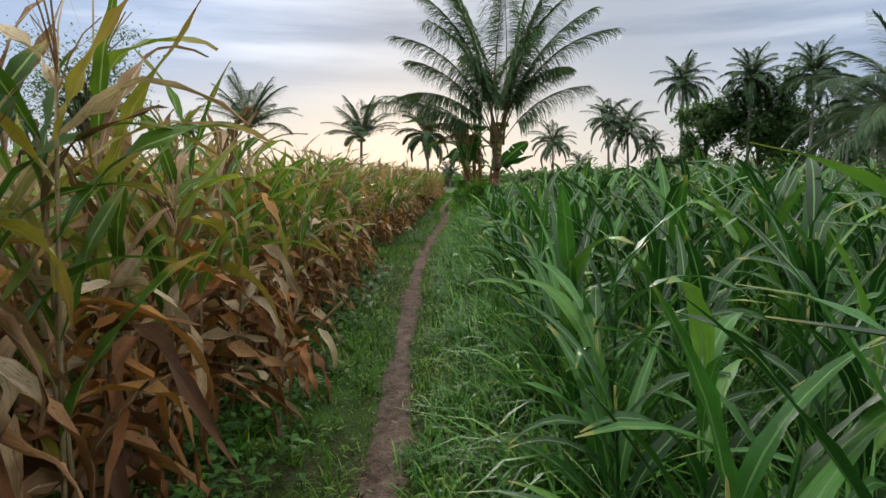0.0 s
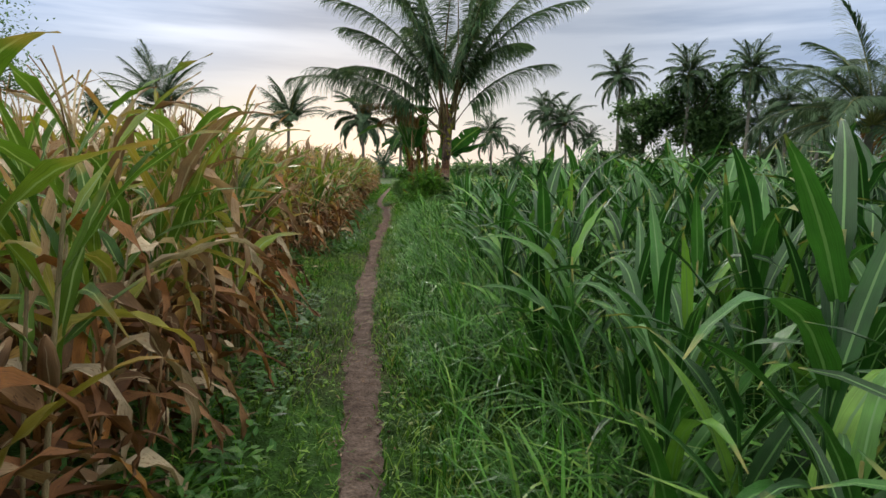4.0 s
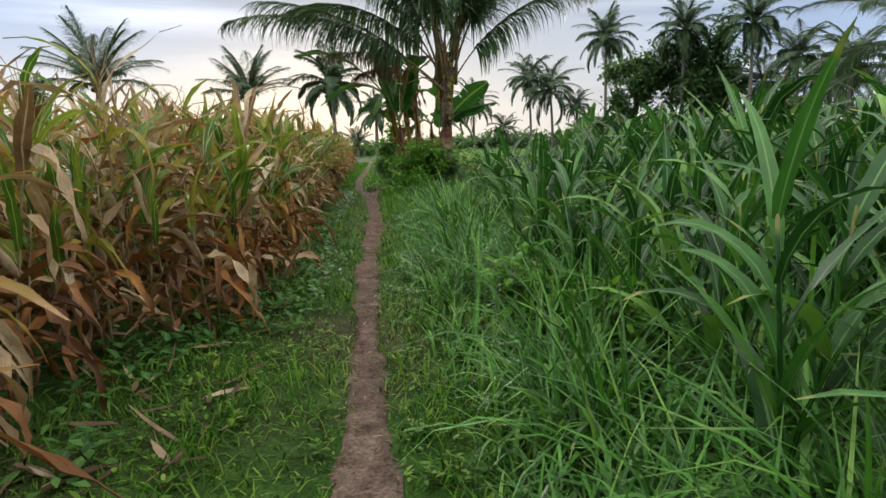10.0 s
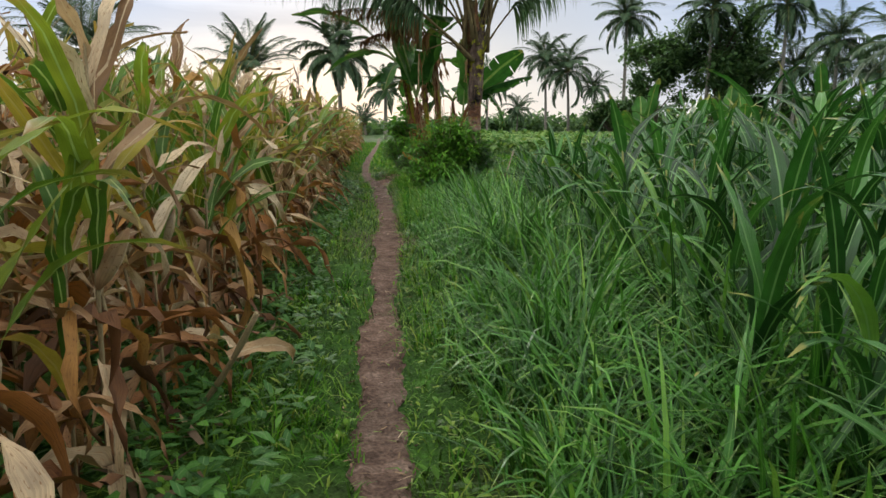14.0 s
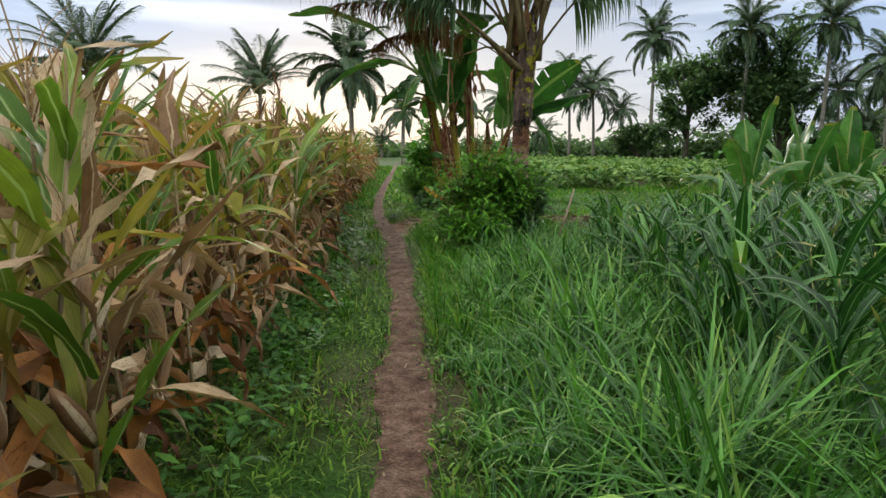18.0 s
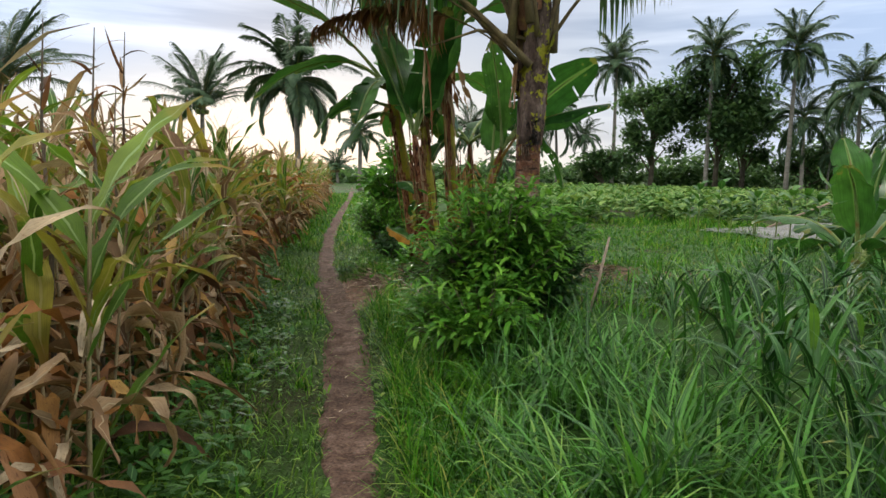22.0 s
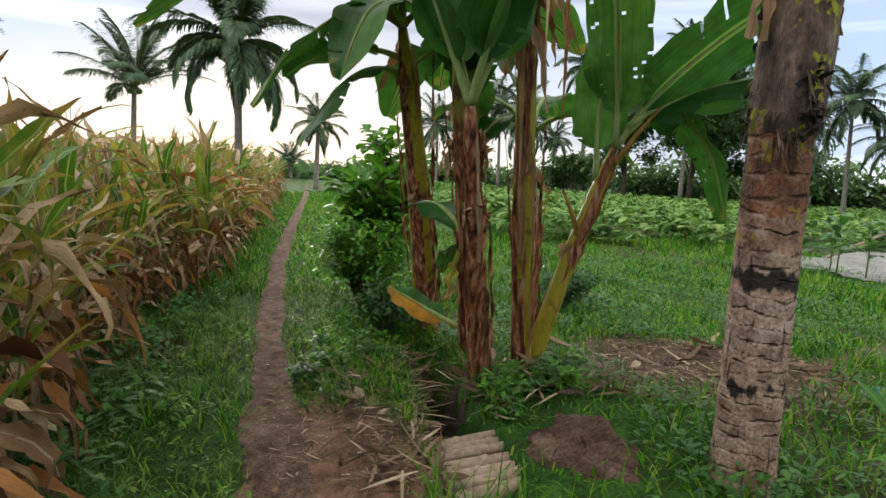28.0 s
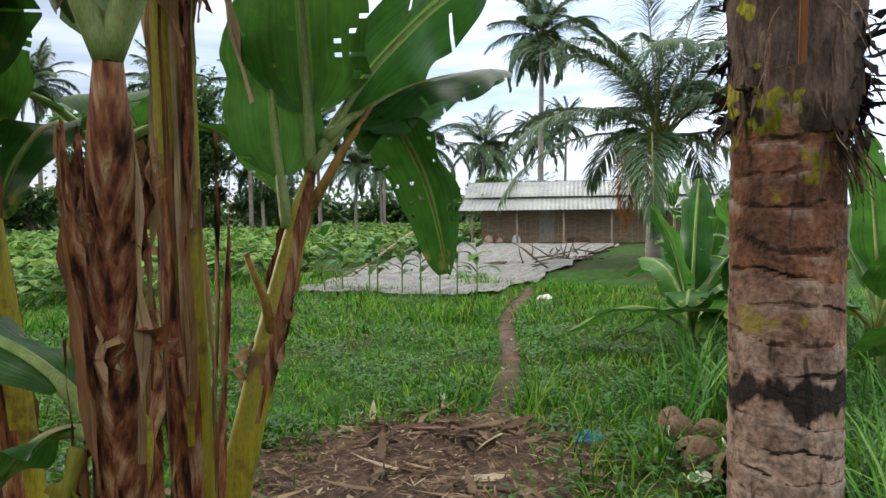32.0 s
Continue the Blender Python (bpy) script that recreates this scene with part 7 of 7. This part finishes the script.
def build_litter():
    # straw and dry leaf scraps: on the mulch, along the path, under the maize
    def scraps(n, x0, x1, y0, y1, test, lo, hi, wide):
        x, y = scatter(x0, x1, y0, y1, n)
        k = test(x, y)
        x, y = x[k], y[k]
        m = len(x)
        return ribbons(np.stack([x, y, ground_z(x, y) + 0.03], 1), rng.uniform(0, 6.28, m), rng.uniform(-0.1, 0.25, m), rng.uniform(lo, hi, m), rng.uniform(wide * 0.4, wide, m), rng.uniform(-0.4, 0.6, m), 3, 2, 0, "leaf", rng.uniform(-1, 1, m))
    b = Bank()
    for args in ((7500, 1.4, 4.1, 33.3, 36.2, lambda x, y: ((x - 2.75) / 1.2) ** 2 + ((y - 34.62) / 1.1) ** 2 < rng.uniform(0.3, 1.3, len(x)), 0.02, 0.10, 0.016),
                 (190, 1.6, 4.0, 33.6, 35.8, lambda x, y: ((x - 2.75) / 1.1) ** 2 + ((y - 34.62) / 1.0) ** 2 < 1.1, 0.12, 0.38, 0.06),
                 (2600, -0.3, 0.3, 9.0, 36.0, lambda x, y: np.abs(x - path_x(y)) < 0.15, 0.012, 0.06, 0.009),
                 (2200, -2.2, -0.4, 9.0, 36.0, lambda x, y: x < np.interp(y, (9, 21, 36), (-0.45, -0.6, -1.0)), 0.08, 0.3, 0.03),
                 (900, -0.25, 0.6, 32.2, 34.6, lambda x, y: x > -0.25, 0.015, 0.10, 0.010),
                 (900, 0.15, 0.7, 32.9, 35.2, lambda x, y: x > 0.15, 0.06, 0.3, 0.018),
                 (70, 0.2, 0.7, 32.9, 34.3, lambda x, y: x > 0.15, 0.08, 0.18, 0.05),
                 (60, 0.9, 1.7, 33.6, 34.9, lambda x, y: x > 0.15, 0.10, 0.28, 0.07),
                 (160, 0.8, 1.6, 33.6, 34.8, lambda x, y: x > 0.2, 0.08, 0.3, 0.02),
                 (700, 3.4, 9.0, 34.4, 37.5, lambda x, y: np.abs(y - 34.55 - (x - 3.2) * 0.45 - 0.12 * np.sin(x)) < 0.16, 0.04, 0.15, 0.025)):
        v, f, uv = scraps(*args)
        b.add(v, f, "litter", uv)
    tagged(part("leaf_litter", b), "dry tan leaf scraps and straw lying on the ground", "litter", kind="stuff")
    # pebbles on the path
    n = 420
    x, y = scatter(-0.25, 0.25, 9, 36, n)
    x = path_x(y) + x * 0.5
    base = Bank().add(*tube([(0, 0, -0.5), (0, 0, -0.2), (0, 0, 0.3), (0, 0, 0.5)], [0.3, 0.6, 0.5, 0.2], 6)[:2], "soil", tube([(0, 0, -0.5), (0, 0, -0.2), (0, 0, 0.3), (0, 0, 0.5)], [0.3, 0.6, 0.5, 0.2], 6)[2])
    tagged(part("pebbles", stamp([base], np.stack([x, y, ground_z(x, y) + 0.019, rng.uniform(0, 6.28, n), rng.uniform(0.006, 0.016, n)], 1))), "small clods and pebbles on the footpath", "pebbles", kind="stuff")


def husk(x, y, r, turn, white):
    bm = bmesh.new()
    bmesh.ops.create_icosphere(bm, subdivisions=3, radius=r)
    for q in bm.verts:
        q.co.z *= 1.3
        q.co *= 1 + 0.30 * noise.noise(q.co * 9 + Vector((turn, 0, 0))) + 0.10 * noise.noise(q.co * 40)
    dele = [q for q in bm.verts if q.co.x > r * 0.15] if white else []
    bmesh.ops.delete(bm, geom=dele, context="VERTS")
    ob = thing("coconut_husk", "split coconut husk showing white flesh" if white else "old brown coconut husk", "coconut husk", pose(x, y, float(ground_z(x, y)) + r * 0.75, turn, turn * 0.7, turn * 3), "coconut husks by the palm")
    me = bpy.data.meshes.new("husk")
    bm.to_mesh(me)
    me.materials.append(M["husk"])
    for p in me.polygons:
        p.use_smooth = True
    o = new("husk", me)
    o.parent = ob
    if white:
        me.materials[0] = M["husk"]
        sol = Bank().add(*tube([(r * 0.10, 0, 0), (r * 0.16, 0, 0)], [r * 0.85, r * 0.8], 12)[:2], "shell_white", tube([(r * 0.10, 0, 0), (r * 0.16, 0, 0)], [r * 0.85, r * 0.8], 12)[2])
        part("flesh", sol, ob, "white flesh")
    bm.free()


def build_small():
    build_bridge()
    build_litter()
    for k, (x, y, r, w) in enumerate([(3.75, 33.42, 0.11, True), (3.55, 33.30, 0.09, True), (3.9, 33.25, 0.1, True), (3.42, 33.22, 0.10, False), (3.65, 33.12, 0.10, True), (3.3, 33.05, 0.11, True), (3.5, 32.95, 0.1, False), (4.0, 33.5, 0.11, False), (3.2, 33.18, 0.08, True)]):
        husk(x, y + 0.14, r * 0.82, 30 + 47 * k, w)
    # blue bag and white scraps
    for name, x, y, s, m, lab in (("plastic_bag", 3.62, 34.02, 0.085, "blue", "crumpled blue plastic bag on the grass"), ("paper_scrap", 4.05, 35.33, 0.05, "white_bag", "small white scrap on the lawn"), ("plastic_box", 9.6, 37.0, 0.12, "white_bag", "white plastic scrap beside the trail")):
        bm = bmesh.new()
        bmesh.ops.create_icosphere(bm, subdivisions=3, radius=s)
        for q in bm.verts:
            q.co *= 1 + 0.45 * noise.noise(q.co * (1.1 / s) + Vector((s * 90, 0, 0)))
            q.co.z *= 0.42
        me = bpy.data.meshes.new(name)
        bm.to_mesh(me)
        bm.free()
        me.materials.append(M[m])
        o = new(name, me)
        o.matrix_basis = pose(x, y, float(ground_z(x, y)) + s * 0.3)
        tagged(o, lab, "plastic bag" if m == "blue" else "scrap")
    # bleached cane standing in the grass
    a, b = np.array([2.05, 32.05, float(ground_z(2.05, 32.05))]), np.array([2.30, 32.3, 0.78])
    o = part("cane", Bank().add(*tube([a, (a + b) / 2 + 0.01, b], [0.014, 0.013, 0.011], 8)[:2], "bamboo", tube([a, (a + b) / 2, b], [0.014, 0.013, 0.011], 8)[2]))
    tagged(o, "bleached dry cane leaning out of the grass", "cane")
    # tall dry weeds that stand above the maize
    for k, (x, y, h) in enumerate([(-1.17, 29.55, 1.70), (-1.13, 29.95, 1.75), (-1.16, 30.45, 1.85), (-1.22, 31.2, 1.55), (-1.28, 30.65, 1.6)]):
        r = np.random.default_rng(700 + k)
        ob = thing("dry_weed", "tall dry brown weed stalk standing above the maize", "weed", pose(x, y, float(ground_z(x, y)) - 0.02), "dry weeds in the maize")
        line = np.array([(0, 0, 0), (0.02, 0.01, h * 0.5), (0.0, 0.04, h * 0.8), (0.03, 0.03, h + 0.05)])
        v, f, uv = tube(line, [0.011, 0.009, 0.006, 0.002], 6)
        part("stalk", Bank().add(v, f, "tree_bark", uv), ob)
        for j in range(9):
            z = h * (0.62 + 0.042 * j)
            v, f, uv = ribbons([[0.01, 0.03, z]], j * 2.4 + r.normal(0, 0.3), r.uniform(0.6, 1.3), r.uniform(0.10, 0.24), r.uniform(0.012, 0.03), r.uniform(-0.3, 1.5), 5, 2, 0, "strap", r.uniform(-1, 1))
            part("leaf", Bank().add(v, f, "corn_brown", uv), ob)
    # pile of sticks by the yard
    ob = thing("stick_pile", "pile of dark sticks and brushwood at the yard edge", "stick pile", pose(17.5, 40.2, float(ground_z(17.5, 40.2))))
    for k in range(40):
        p0 = np.array([rng.normal(0, 1.4), rng.normal(0, 0.45), rng.uniform(0.02, 0.25)])
        d = np.array([rng.normal(0, 1), rng.normal(0, 0.4), rng.uniform(0, 0.35)])
        d *= rng.uniform(0.5, 1.1) / np.linalg.norm(d)
        v, f, uv = tube([p0, p0 + d * 0.5 + rng.normal(0, 0.03, 3), p0 + d], [0.025, 0.02, 0.01], 5)
        part("stick", Bank().add(v, f, "tree_bark", uv), ob)
    # pole over the lawn and its rail
    o = part("pole", Bank().add(*tube([(10.8, 42.2, 0.0), (13.0, 42.4, 0.75), (15.2, 42.6, 1.35)], [0.03, 0.028, 0.022], 7)[:2], "bamboo", tube([(10.8, 42.2, 0.0), (13.0, 42.4, 0.75), (15.2, 42.6, 1.35)], [0.03, 0.028, 0.022], 7)[2]))
    tagged(o, "long pale bamboo pole leaning over the yard edge", "pole")


build_small()
